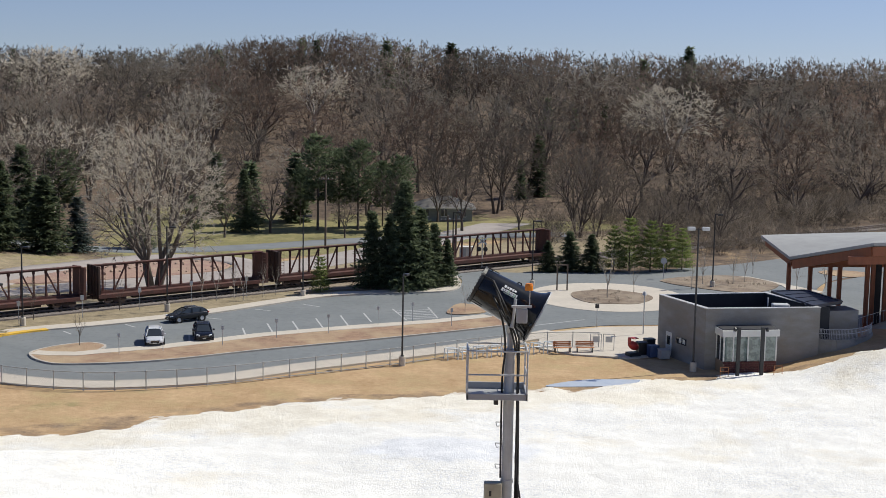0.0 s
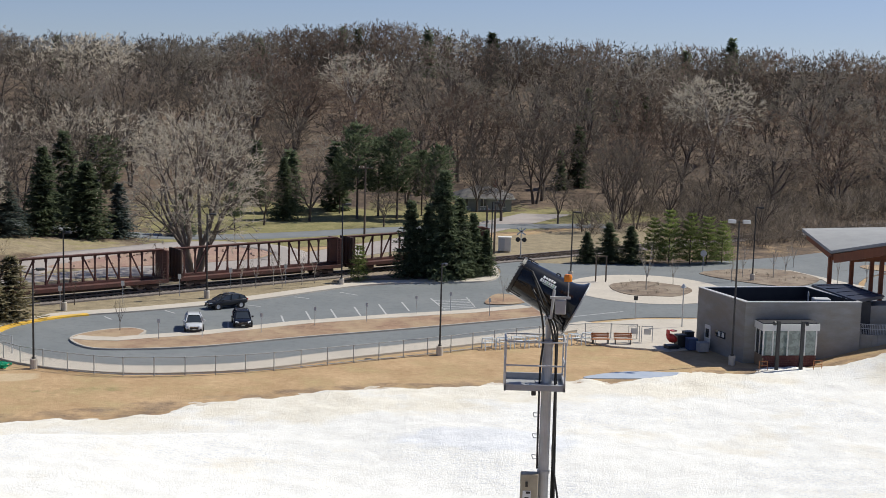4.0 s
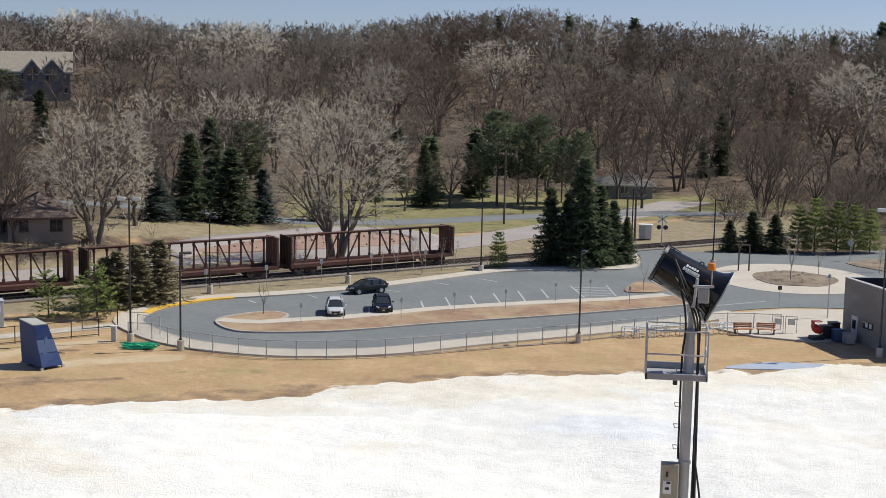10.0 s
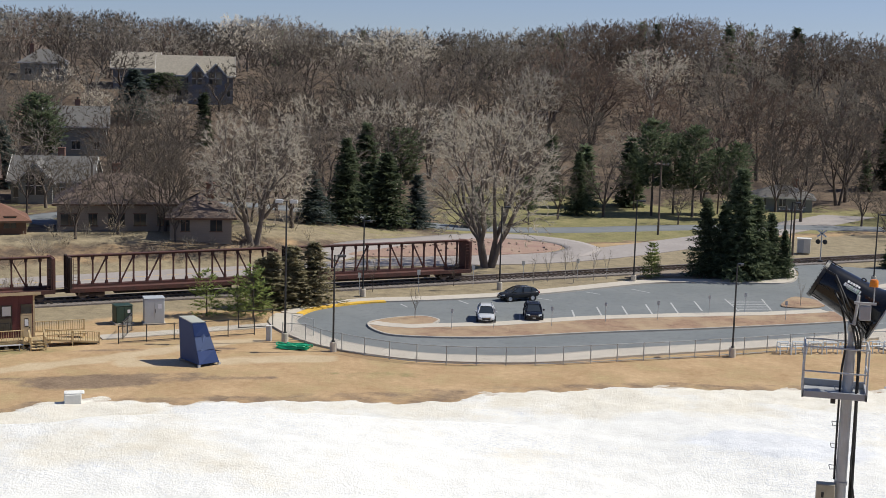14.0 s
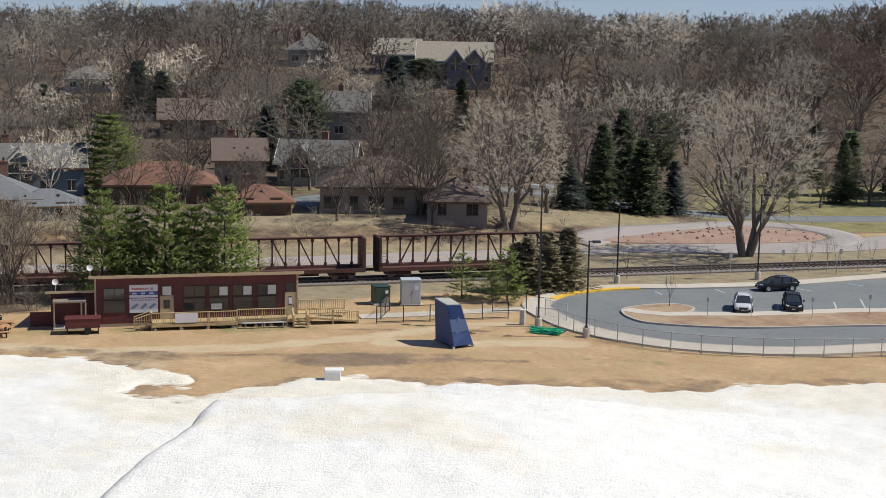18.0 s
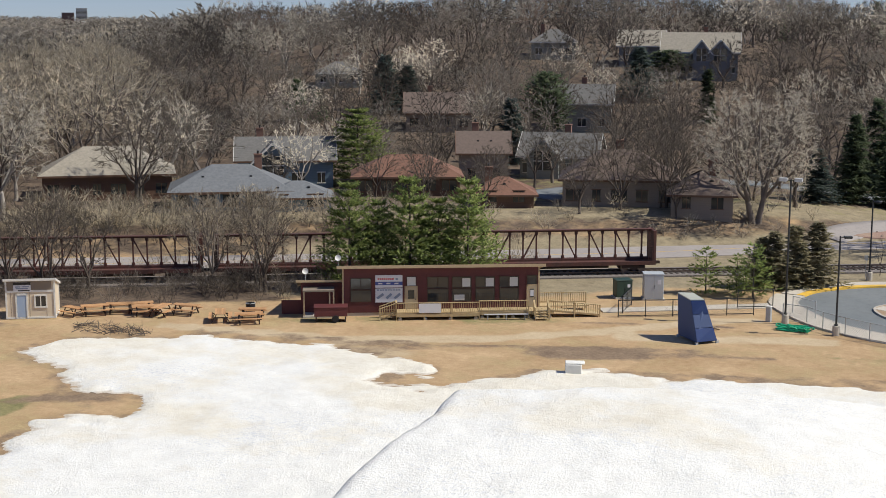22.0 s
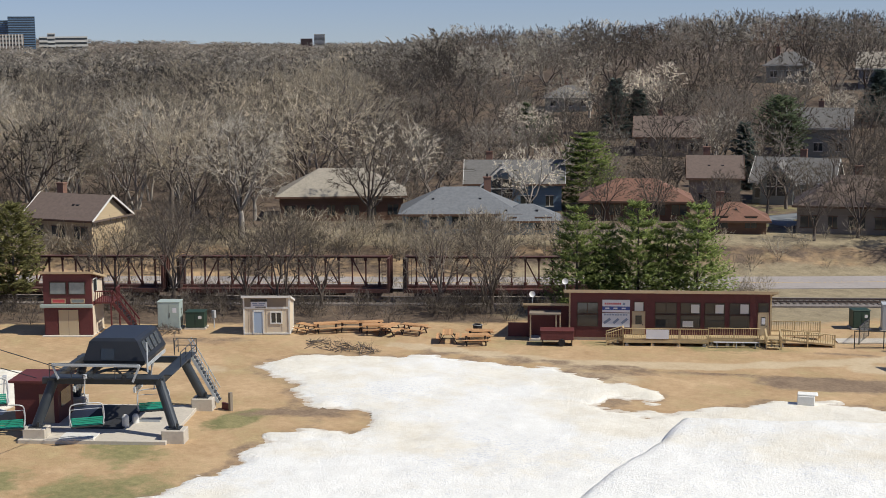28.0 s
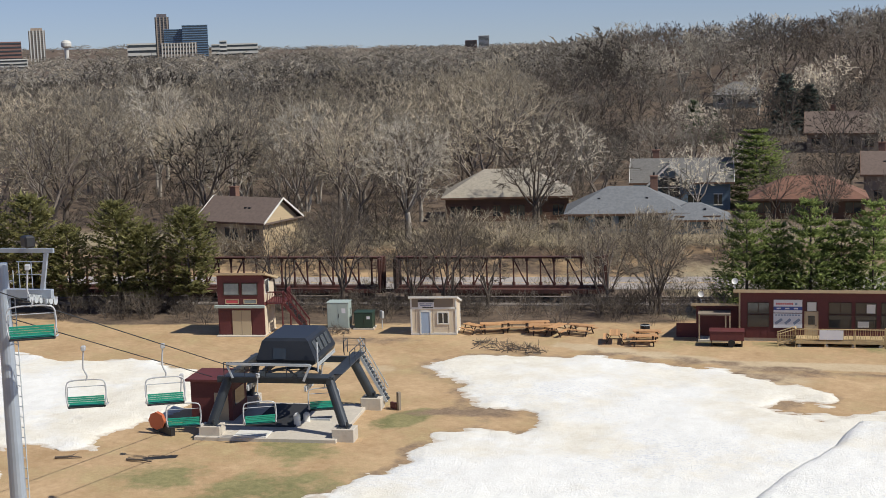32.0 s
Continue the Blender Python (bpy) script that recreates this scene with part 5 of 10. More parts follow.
# thicket along the railway beside the sheds
def thicket():
    rnd = random.Random(8)
    shapes = [unit(branching(sd, 3, 1.9, 0.3, 0.04, 34, 5, 0.5, 0.028, sides=3, trunks=3, lobes=6, limb_tubes=1)) for sd in (5, 6, 7)]
    spots = []
    for _ in range(270):
        u_, v_ = rnd.uniform(-118, -42), rnd.uniform(-7.5, -3.2) - (rnd.uniform(0, 5) if rnd.random() < 0.5 else 0)
        x, y = rail_xy(u_, v_)
        if rnd.random() < (0.95 if u_ < -52 else 0.4):
            spots.append((x, y, 0, rnd.uniform(1.2, 3.3), rnd.uniform(0, 6.28), rnd.uniform(0.8, 1.2)))
    for _ in range(90):
        x = rnd.uniform(36, 62)
        spots.append((x, rnd.uniform(200, 214) + 0.35 * (x - 36), 0, rnd.uniform(1.6, 4.6), rnd.uniform(0, 6.28), rnd.uniform(0.8, 1.2)))
    for _ in range(70):
        a_, k_ = rnd.uniform(0, 6.283), rnd.random() ** 0.5
        x, y = ((19.5 + 4.2 * k_ * math.cos(a_), 161.6 + 4.7 * k_ * math.sin(a_)) if rnd.random() < 0.5 else (35.0 + 5.2 * k_ * math.cos(a_), 173.6 + 4.2 * k_ * math.sin(a_)))
        spots.append((x, y, 0.05, rnd.uniform(0.2, 0.5), a_, rnd.uniform(0.8, 1.4)))
    scatter("thicket", shapes, spots, "tangled bare brush beside the railway", DARK_BARK, TWIG_BROWN)
    spots = []
    for _ in range(330):
        u_, v_ = rnd.uniform(-118, 6) if rnd.random() < 0.5 else rnd.uniform(-118, -45), rnd.uniform(17.5, 29)
        x, y = rail_xy(u_, v_)
        spots.append((x, y, floor_z(x, y), rnd.uniform(0.9, 3.0) * (1.5 if u_ < -45 else 1.0), rnd.uniform(0, 6.28), rnd.uniform(0.9, 1.4)))
    for _ in range(150):
        u_, v_ = rnd.uniform(-118, -30), rnd.uniform(3.2, 6.8)
        x, y = rail_xy(u_, v_)
        spots.append((x, y, floor_z(x, y), rnd.uniform(1.0, 2.4), rnd.uniform(0, 6.28), rnd.uniform(0.9, 1.3)))
    scatter("bank_brush", shapes, spots, "low bare shrubs on the bank below the houses", DARK_BARK, TWIG_TAN)


thicket()


# ---- the railway and its train ----
RUST = material("rust red car paint", (0.105, 0.036, 0.028), 0.75, second=(0.06, 0.03, 0.025), scale=0.9, amount=0.9, fine=(0.16, 0.075, 0.05), bump=0.1)
RUST_DARK = material("dark car steel", (0.035, 0.024, 0.02), 0.8, second=(0.07, 0.04, 0.03), scale=1.2, amount=0.8)
RAIL_STEEL = material("worn rail steel", (0.22, 0.18, 0.155), 0.5, 0.6, second=(0.16, 0.11, 0.085), scale=3, amount=0.9, space="World")
TIE = material("dark timber sleeper", (0.06, 0.048, 0.04), 0.95, second=(0.09, 0.075, 0.06), scale=4, amount=0.8, spread=0.3)
TRAIN_END, TRAIN_SPEED, CAR_PITCH, RAIL_TOP = 77.2, 4.4, 22.5, 0.35
rail_yaw = math.atan2(RAIL_WAY[1], RAIL_WAY[0])
u0, u1 = -190, 170
ribbon("track_bed", [rail_xy(u0, 0), rail_xy(u1, 0)], 2.3, -0.3, 0.12, BALLAST, "grey stone ballast of the railway track")
track = thing("railway_track", Matrix.Translation((*rail_xy(0, 0), 0)) @ Matrix.Rotation(rail_yaw, 4, "Z"), "single railway track with worn steel rails on dark sleepers", "railway track")
tie_mesh = None
for k in range(-150, 140):
    if tie_mesh is None:
        ob = part("sleeper", boxes((-0.12, 0.12, -1.3, 1.3, 0.05, 0.19)), TIE, track)
        tie_mesh = ob.data
    else:
        ob = new("sleeper", tie_mesh)
        ob.parent = track
    ob.location.x = k * 0.62
for s in (-0.7175, 0.7175):
    bm = boxes((u0, u1, s - 0.07, s + 0.07, 0.19, 0.22), (u0, u1, s - 0.012, s + 0.012, 0.22, 0.31), (u0, u1, s - 0.036, s + 0.036, 0.31, 0.35))
    part("rail", bm, RAIL_STEEL, track)


def railcar():
    """A centre-beam flat car; x runs along the track, z = 0 is the top of the rail."""
    car = thing("railcar", Matrix.Identity(4), "rust red empty centre-beam flat railcar rolling on the track", "railcar", "cars of the freight train")
    half = 10.55
    part("deck", boxes((-half, half, -1.4, 1.4, 0.95, 1.05), (-half, half, -1.42, -1.30, 0.72, 1.12), (-half, half, 1.30, 1.42, 0.72, 1.12), bevel=0.012), RUST, car, "worn deck with pale scuffed edge")
    part("centre_sill", boxes((-half - 0.2, half + 0.2, -0.35, 0.35, 0.55, 0.95), (-6, 6, -0.3, 0.3, 0.3, 0.6)), RUST_DARK, car)
    part("top_chord", boxes((-half, half, -0.30, 0.30, 4.14, 4.22), (-half, half, -0.05, 0.05, 3.98, 4.14), bevel=0.01), RUST, car)
    part("bottom_chord", boxes((-half, half, -0.16, 0.16, 1.05, 1.28)), RUST, car)
    n = 14
    xs = [-half + 1.15 + (2 * half - 2.3) * i / n for i in range(n + 1)]
    post = None
    for x in xs:
        if post is None:
            post = part("post", boxes((-0.07, 0.07, -0.10, 0.10, 1.28, 4.0), (-0.16, 0.16, -0.02, 0.02, 3.7, 4.0), (-0.16, 0.16, -0.02, 0.02, 1.28, 1.6)), RUST, car)
            ob = post
        else:
            ob = new("post", post.data)
            ob.parent = car
        ob.location.x = x
    for i in range(n):
        if i in (1, 3, 5, 8, 10, 12):
            a, b = (1.3, 3.95) if i < n / 2 else (3.95, 1.3)
            part("brace", bar(bmesh.new(), (xs[i], 0, a), (xs[i + 1], 0, b), 0.14, 0.13), RUST, car)
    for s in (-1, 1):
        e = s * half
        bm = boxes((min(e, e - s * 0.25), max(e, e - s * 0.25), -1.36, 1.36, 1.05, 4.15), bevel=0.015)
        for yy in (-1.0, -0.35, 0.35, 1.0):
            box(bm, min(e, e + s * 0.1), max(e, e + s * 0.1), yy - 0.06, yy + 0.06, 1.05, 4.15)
        # The -x end takes the darker steel, the +x end the rust red.
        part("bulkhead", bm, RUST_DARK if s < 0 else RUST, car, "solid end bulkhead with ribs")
        bm = bmesh.new()
        for k in range(9):
            bar(bm, (e - s * 0.35, -1.38, 1.3 + k * 0.32), (e - s * 0.75, -1.38, 1.3 + k * 0.32), 0.03, 0.03)
        bar(bm, (e - s * 0.35, -1.38, 1.1), (e - s * 0.35, -1.38, 4.1), 0.04, 0.04)
        bar(bm, (e - s * 0.75, -1.38, 1.1), (e - s * 0.75, -1.38, 4.1), 0.04, 0.04)
        part("ladder", bm, RUST, car)
        part("coupler", boxes((min(e, e + s * 0.75), max(e, e + s * 0.75), -0.14, 0.14, 0.62, 0.9), bevel=0.02), RUST_DARK, car)
        tx = s * (half - 2.2)
        bm = bmesh.new()
        for yy in (-1.0, 1.0):
            box(bm, tx - 1.15, tx + 1.15, yy - 0.09, yy + 0.09, 0.36, 0.62, bevel=0.03)
            box(bm, tx - 0.35, tx + 0.35, yy - 0.12, yy + 0.12, 0.18, 0.5, bevel=0.03)
        box(bm, tx - 0.22, tx + 0.22, -1.0, 1.0, 0.42, 0.66)
        truck = part("truck", bm, RUST_DARK, car)
        for wx in (tx - 0.88, tx + 0.88):
            bm = bmesh.new()
            for yy in (-0.76, 0.76):
                m = Matrix.Translation((wx, yy, 0.42)) @ Matrix.Rotation(math.pi / 2, 4, "X")
                lathe(bm, [(0.02, -0.07), (0.36, -0.05), (0.42, -0.07), (0.42, 0.06), (0.36, 0.05), (0.02, 0.07)], 18, m)
            tube(bm, (wx, -0.85, 0.42), (wx, 0.85, 0.42), 0.08)
            part("wheelset", bm, RAIL_STEEL, truck)
    return car


first_car = railcar()
TRAIN = [first_car] + [copy_thing(first_car, Matrix.Translation((0, 0, 0))) for _ in range(5)]


# ---- light poles, fence, snow gun ----
def light_pole(x, y, h, heads, yaw):
    p = thing("light_pole", Matrix.Translation((x, y, 0)) @ Matrix.Rotation(yaw, 4, "Z"), "black steel light pole on a concrete base", "light pole", "light poles")
    bm = bmesh.new()
    lathe(bm, [(0.0, -0.3), (0.3, -0.3), (0.3, 0.75), (0.27, 0.8), (0.0, 0.8)], 14)
    part("base", bm, CONCRETE, p, "round concrete base")
    bm = bmesh.new()
    tube(bm, (0, 0, 0.8), (0, 0, h), 0.09, 0.07, 8)
    lathe(bm, [(0.16, 0.8), (0.16, 0.9), (0.09, 0.95)], 8)
    part("pole", bm, BLACK_METAL, p)
    for s in ((1, -1) if heads == 2 else (1,)):
        bm = bmesh.new()
        box(bm, min(0, s * 0.35), max(0, s * 0.35), -0.03, 0.03, h - 0.12, h - 0.05)
        head = part("arm", bm, BLACK_METAL, p)
        part("lamp_head", boxes((min(s * 0.3, s * 0.95), max(s * 0.3, s * 0.95), -0.2, 0.2, h - 0.2, h + (0.1 if heads == 2 else 0)), bevel=0.03), STEEL if heads == 2 else BLACK_METAL, p)
    return p


for x, y, h, n, yaw in ((-3.4, 122.1, 8.05, 1, 1.2), (22.1, 121.9, 12.6, 2, 0.0), (-41.3, 137.6, 7.9, 1, -0.4), (-15.7, 157.8, 9.3, 1, 0.3), (10.8, 168.5, 8.0, 1, 0.2),
                        (32.9, 170.6, 9.0, 1, 0.1), (-28.9, 147.1, 9.0, 1, 0.1), (-41.1, 113.8, 12.3, 2, 0.2), (-36.1, 111.9, 8.2, 1, 0.6), (1.2, 171.5, 8.6, 1, 0.1)):
    light_pole(x, y, h, n, yaw)

FENCE_RUN = [(-41.6, 114.6), (-40.2, 115.2), (-37.7, 113.2), (-31.5, 110.7), (-26.4, 110.4), (-19.2, 112.6), (-13.0, 116.3), (-9.4, 118.6), (-5.9, 120.9), (-2.3, 123.4), (0.5, 125.6), (4.5, 128.3), (9.6, 130.9), (13, 131.4), (16.6, 131.2)]


def spaced(line, step):
    """Points at even steps along a line."""
    out, left = [line[0].copy()], step
    for a, b in zip(line, line[1:]):
        ln = (b - a).length
        pos = 0.0
        while ln - pos >= left:
            pos += left
            out.append(a.lerp(b, pos / ln))
            left = step
        left -= ln - pos
    return out


WIRE = material("galvanised chain link", (0.34, 0.34, 0.34), 0.5, 0.3)
FENCE_STEEL = material("dull galvanised fence pipe", (0.42, 0.425, 0.42), 0.55, 0.15, second=(0.32, 0.325, 0.32), scale=3, amount=0.7)


def chain_fence(line, step, height, metal, label, mesh_step=0.2, wire=0.005):
    """Posts, top and bottom rails, and a diagonal wire mesh between them."""
    posts = spaced([Vector((p[0], p[1], 0)) for p in line], step)
    f = thing("chain_fence", Matrix.Identity(4), label, "fence")
    pm = None
    for p in posts:
        if pm is None:
            bm = bmesh.new()
            tube(bm, (0, 0, -0.2), (0, 0, height + 0.04), 0.045, n=7)
            lathe(bm, [(0.045, height + 0.04), (0.052, height + 0.05), (0.0, height + 0.1)], 7)
            pm = part("post", bm, metal, f).data
            f.children[0].location = p
        else:
            o = new("post", pm)
            o.parent, o.location = f, p
    for a, b in zip(posts, posts[1:]):
        for nm, z in (("top_rail", height), ("bottom_rail", 0.1)):
            part(nm, tube(bmesh.new(), a + Vector((0, 0, z)), b + Vector((0, 0, z)), 0.036, n=5), metal, f)
        bm = bmesh.new()
        ln, tall = (b - a).length, height - 0.14
        way = (b - a) / ln
        k = -tall
        while k < ln:
            for s in (1, -1):
                x0, x1 = k, k + tall
                z0, z1 = (0.12, 0.12 + tall) if s > 0 else (0.12 + tall, 0.12)
                t0, t1 = max(0, -x0 / tall), min(1, (ln - x0) / tall)
                if t1 - t0 < 0.02:
                    continue
                p = a + way * (x0 + t0 * tall) + Vector((0, 0, z0 + (z1 - z0) * t0))
                q = a + way * (x0 + t1 * tall) + Vector((0, 0, z0 + (z1 - z0) * t1))
                tube(bm, p, q, wire, n=3, caps=False)
            k += mesh_step
        part("wire_mesh", bm, WIRE if metal in (STEEL, FENCE_STEEL) else metal, f)
    return f


chain_fence(smooth_line([(a, b, 0) for a, b in FENCE_RUN], 6), 2.45, 1.5, FENCE_STEEL, "galvanised chain-link fence along the parking loop")
chain_fence([(-55.4, 113.6, 0), (-54.0, 108.2, 0)], 1.9, 1.5, BLACK_METAL, "black chain-link fence panel beside the cabinets")
chain_fence([(-54.0, 108.2, 0), (-51.0, 110.6, 0), (-47.2, 113.7, 0), (-43.6, 116.6, 0)], 2.4, 1.45, BLACK_METAL, "black chain-link fence along the path")
chain_fence([(-46.9, 117.6, 0), (-44.2, 119.7, 0)], 3.2, 1.6, BLACK_METAL, "black chain-link gate at the path")
chain_fence([(-41.9, 117.8, 0), (-39.4, 116.6, 0)], 2.7, 1.6, STEEL, "open galvanised chain-link gate beside the loop")


# ---- the snow gun on its tower ----
GUN_GREY = material("grey enamelled box", (0.36, 0.37, 0.385), 0.5, second=(0.30, 0.31, 0.32), scale=4, amount=0.6)
CABLE = material("black rubber hose", (0.012, 0.012, 0.013), 0.6)
AMBER = material("amber beacon plastic", (0.75, 0.24, 0.02), 0.25)
TAN_BOX = material("weathered beige enamel", (0.40, 0.36, 0.27), 0.55, second=(0.3, 0.27, 0.2), scale=5, amount=0.7)
DECAL = material("white decal", (0.72, 0.74, 0.74), 0.4)
DECAL_GREEN = material("pale green decal", (0.5, 0.62, 0.5), 0.4)


def snow_gun():
    x0, y0 = 1.66, 33.96
    g = thing("snow_gun", Matrix.Translation((x0, y0, 0)), "black fan snow gun on a steel tower with railed platform", "snow gun")
    zp = 18.22
    bm = bmesh.new()
    tube(bm, (0, 0, 10.5), (0, 0, 19.25), 0.145, 0.125, 20)
    lathe(bm, [(0.115, 19.2), (0.17, 19.2), (0.17, 19.28), (0.07, 19.28), (0.07, 19.75)], 16)
    part("tower", bm, STEEL, g, "round galvanised tower tube", smooth=False)
    # platform tray and rail
    xa, xb, ya, yb = -1.04, 0.42, -0.62, 0.42
    bm = boxes((xa, xb, ya, ya + 0.05, zp - 0.06, zp + 0.09), (xa, xb, yb - 0.05, yb, zp - 0.07, zp + 0.16), (xa, xa + 0.05, ya, yb, zp - 0.07, zp + 0.12), (xb - 0.05, xb, ya, yb, zp - 0.07, zp + 0.12), bevel=0.006)
    box(bm, xa + 0.05, xb - 0.05, ya + 0.05, yb - 0.05, zp - 0.03, zp)
    part("platform", bm, GUN_GREY, g, "grey steel platform tray")
    for px, py in ((xa + 0.02, ya + 0.02), (xb - 0.02, ya + 0.02), (xb - 0.02, yb - 0.02), (xa + 0.02, yb - 0.02)):
        part("rail_post", tube(bmesh.new(), (px, py, zp), (px, py, zp + 1.12), 0.021, n=8), STEEL, g)
    for z in (0.55, 1.12):
        for a, b in (((xa, ya + 0.02), (xb, ya + 0.02)), ((xb - 0.02, ya), (xb - 0.02, yb)), ((xa + 0.02, ya), (xa + 0.02, yb)), ((xa, yb - 0.02), (xb, yb - 0.02))):
            if z > 1 or a[1] < yb - 0.1:
                part("rail", tube(bmesh.new(), (*a, zp + z), (*b, zp + z), 0.02, n=8), STEEL, g)
    part("lamp", boxes((-0.38, -0.27, -0.5, -0.4, zp - 0.2, zp - 0.07), bevel=0.01), BLACK_METAL, g, "small black work lamp")
    # rungs
    for k in range(9):
        z = zp - 0.17 - 0.525 * k + (0.33 if k == 0 else 0) - 0.1
        bm = bmesh.new()
        tube(bm, (-0.12, -0.02, z + 0.05), (-0.30, -0.02, z + 0.06), 0.011, n=5)
        tube(bm, (-0.30, -0.02, z + 0.06), (-0.27, -0.02, z - 0.05), 0.011, n=5)
        tube(bm, (-0.27, -0.02, z - 0.05), (-0.12, -0.02, z - 0.03), 0.011, n=5)
        part("rung", bm, STEEL, g)
    # barrel, its axis falling to the right
    axis = Vector((0.94, -0.12, -0.49)).normalized()
    mid = Vector((-0.11, 0.12, 20.46))
    m = Matrix.Translation(mid) @ axis.to_track_quat("Z", "Y").to_matrix().to_4x4()
    prof = [(0.40, -0.74), (0.44, -0.76), (0.455, -0.72), (0.465, -0.5), (0.50, 0.2), (0.508, 0.42), (0.525, 0.54), (0.565, 0.66), (0.62, 0.75), (0.675, 0.80), (0.695, 0.84), (0.69, 0.87), (0.65, 0.865), (0.57, 0.77), (0.47, 0.6), (0.45, 0.3), (0.40, -0.74)]
    bm = lathe(bmesh.new(), prof, 40, m)
    barrel = part("barrel", bm, GUN_BLACK, g, "glossy black fan barrel with flared intake", smooth=True)
    bm = lathe(bmesh.new(), [(0.46, -0.81), (0.488, -0.81), (0.488, -0.73), (0.46, -0.73), (0.46, -0.81)], 36, m)
    part("nozzle_ring", bm, BLACK_METAL, barrel, "black ring of spray nozzles")
    bm = lathe(bmesh.new(), [(0.688, 0.842), (0.704, 0.842), (0.704, 0.874), (0.688, 0.874), (0.688, 0.842)], 36, m)
    # Pale grey on the rim paints in the glint along its edge.
    part("rim", bm, GUN_GREY, barrel, "intake rim with its glint painted pale grey")
    for k in range(30):
        bm = bmesh.new()
        a = 6.283 * k / 30
        p = m @ Vector((0.47 * math.cos(a), 0.47 * math.sin(a), -0.80))
        q = m @ Vector((0.445 * math.cos(a), 0.445 * math.sin(a), -0.84))
        tube(bm, p, q, 0.012, 0.009, n=5)
        part("nozzle", bm, BLACK_METAL, barrel)
    bm = bmesh.new()
    for k in range(24):
        a = 6.283 * k / 24
        bar(bm, m @ Vector((0.1 * math.cos(a), 0.1 * math.sin(a), -0.6)), m @ Vector((0.42 * math.cos(a), 0.42 * math.sin(a), -0.6)), 0.01, 0.16)
    lathe(bm, [(0.0, -0.75), (0.11, -0.7), (0.14, -0.3), (0.14, 0.1), (0.0, 0.12)], 18, m)
    part("fan_hub", bm, BLACK_METAL, barrel)
    bm = lathe(bmesh.new(), [(0.0, 0.55), (0.465, 0.55), (0.465, 0.57), (0.0, 0.57)], 30, m)
    part("intake_screen", bm, BLACK_METAL, barrel)
    # lettering panels stand as plain bars on the shell facing the eye
    rows = [(-0.17 + 0.066 * k, (0.052, 0.042)[k % 2], 0.27, DECAL, (0.04, 0.03, 0.036)[k % 3]) for k in range(5)]
    rows += [(-0.21 + 0.054 * k, (0.046, 0.034, 0.042)[k % 3], 0.16, DECAL_GREEN if k in (3, 6) else DECAL, (0.048, 0.04, 0.044)[k % 3]) for k in range(8)]
    rows += [(0.02, 0.34, 0.095, DECAL_GREEN, 0.009)]
    for zz, hh, lift_, mat_, w in rows:
        bm = bmesh.new()
        side = m.to_3x3().inverted() @ Vector((0, -1, 0.25))
        base_a = math.atan2(side.y, side.x) - lift_ / 0.52 * (1 if (m.to_3x3() @ Vector((-side.y, side.x, 0))).z < 0 else -1)
        n = 6
        for k in range(n):
            a0 = base_a - w / 0.52 + 2 * w / 0.52 * k / n
            a1 = base_a - w / 0.52 + 2 * w / 0.52 * (k + 1) / n
            q = [m @ Vector(((0.494 + 0.05 * z) * math.cos(a), (0.494 + 0.05 * z) * math.sin(a), z)) for a, z in ((a0, zz - hh / 2), (a1, zz - hh / 2), (a1, zz + hh / 2), (a0, zz + hh / 2))]
            bm.faces.new([bm.verts.new(v) for v in q])
        part("decal", bm, mat_, barrel, "pale lettering bar")
    bm = bmesh.new()
    for zz in (-0.45, 0.35):
        p = m @ Vector((0, 0, zz)) + Vector((0, 0, 0.535 + 0.06 * zz))
        tube(bm, p + Vector((-0.06, 0, -0.03)), p + Vector((-0.03, 0, 0.05)), 0.016, n=6)
        tube(bm, p + Vector((-0.03, 0, 0.05)), p + Vector((0.05, 0, 0.02)), 0.016, n=6)
        tube(bm, p + Vector((0.05, 0, 0.02)), p + Vector((0.05, 0, -0.06)), 0.016, n=6)
    part("lifting_eye", bm, BLACK_METAL, barrel)
    # yoke and swivel
    bm = bmesh.new()
    bar(bm, (-0.05, -0.02, 19.7), (-0.05, -0.5, 19.95), 0.08, 0.08)
    bar(bm, (0.02, -0.52, 19.9), (0.08, -0.55, 20.6), 0.07, 0.05)
    bar(bm, (-0.05, 0.1, 19.7), (-0.02, 0.66, 20.0), 0.08, 0.08)
    bar(bm, (-0.02, 0.68, 19.95), (0.06, 0.66, 20.6), 0.07, 0.05)
    tube(bm, (0.25, -0.1, 19.55), (0.25, -0.45, 20.2), 0.05, n=8)
    part("yoke", bm, STEEL, g)
    part("control_box", boxes((0.10, 0.36, -0.74, -0.58, 20.05, 20.4), bevel=0.02), GUN_GREY, g, "small grey control box")
    bm = boxes((-0.02, 0.46, -0.74, -0.66, 20.42, 20.47))
    tube(bm, (0.40, -0.7, 20.45), (0.40, -0.7, 20.85), 0.014, n=6)
    part("bracket", bm, STEEL, g)
    bm = lathe(bmesh.new(), [(0.0, 20.84), (0.10, 20.84), (0.095, 20.95), (0.08, 21.0), (0.0, 21.01)], 14, Matrix.Translation((0.38, -0.7, 0)))
    part("beacon", bm, AMBER, g, "amber warning beacon")
    bm = bmesh.new()
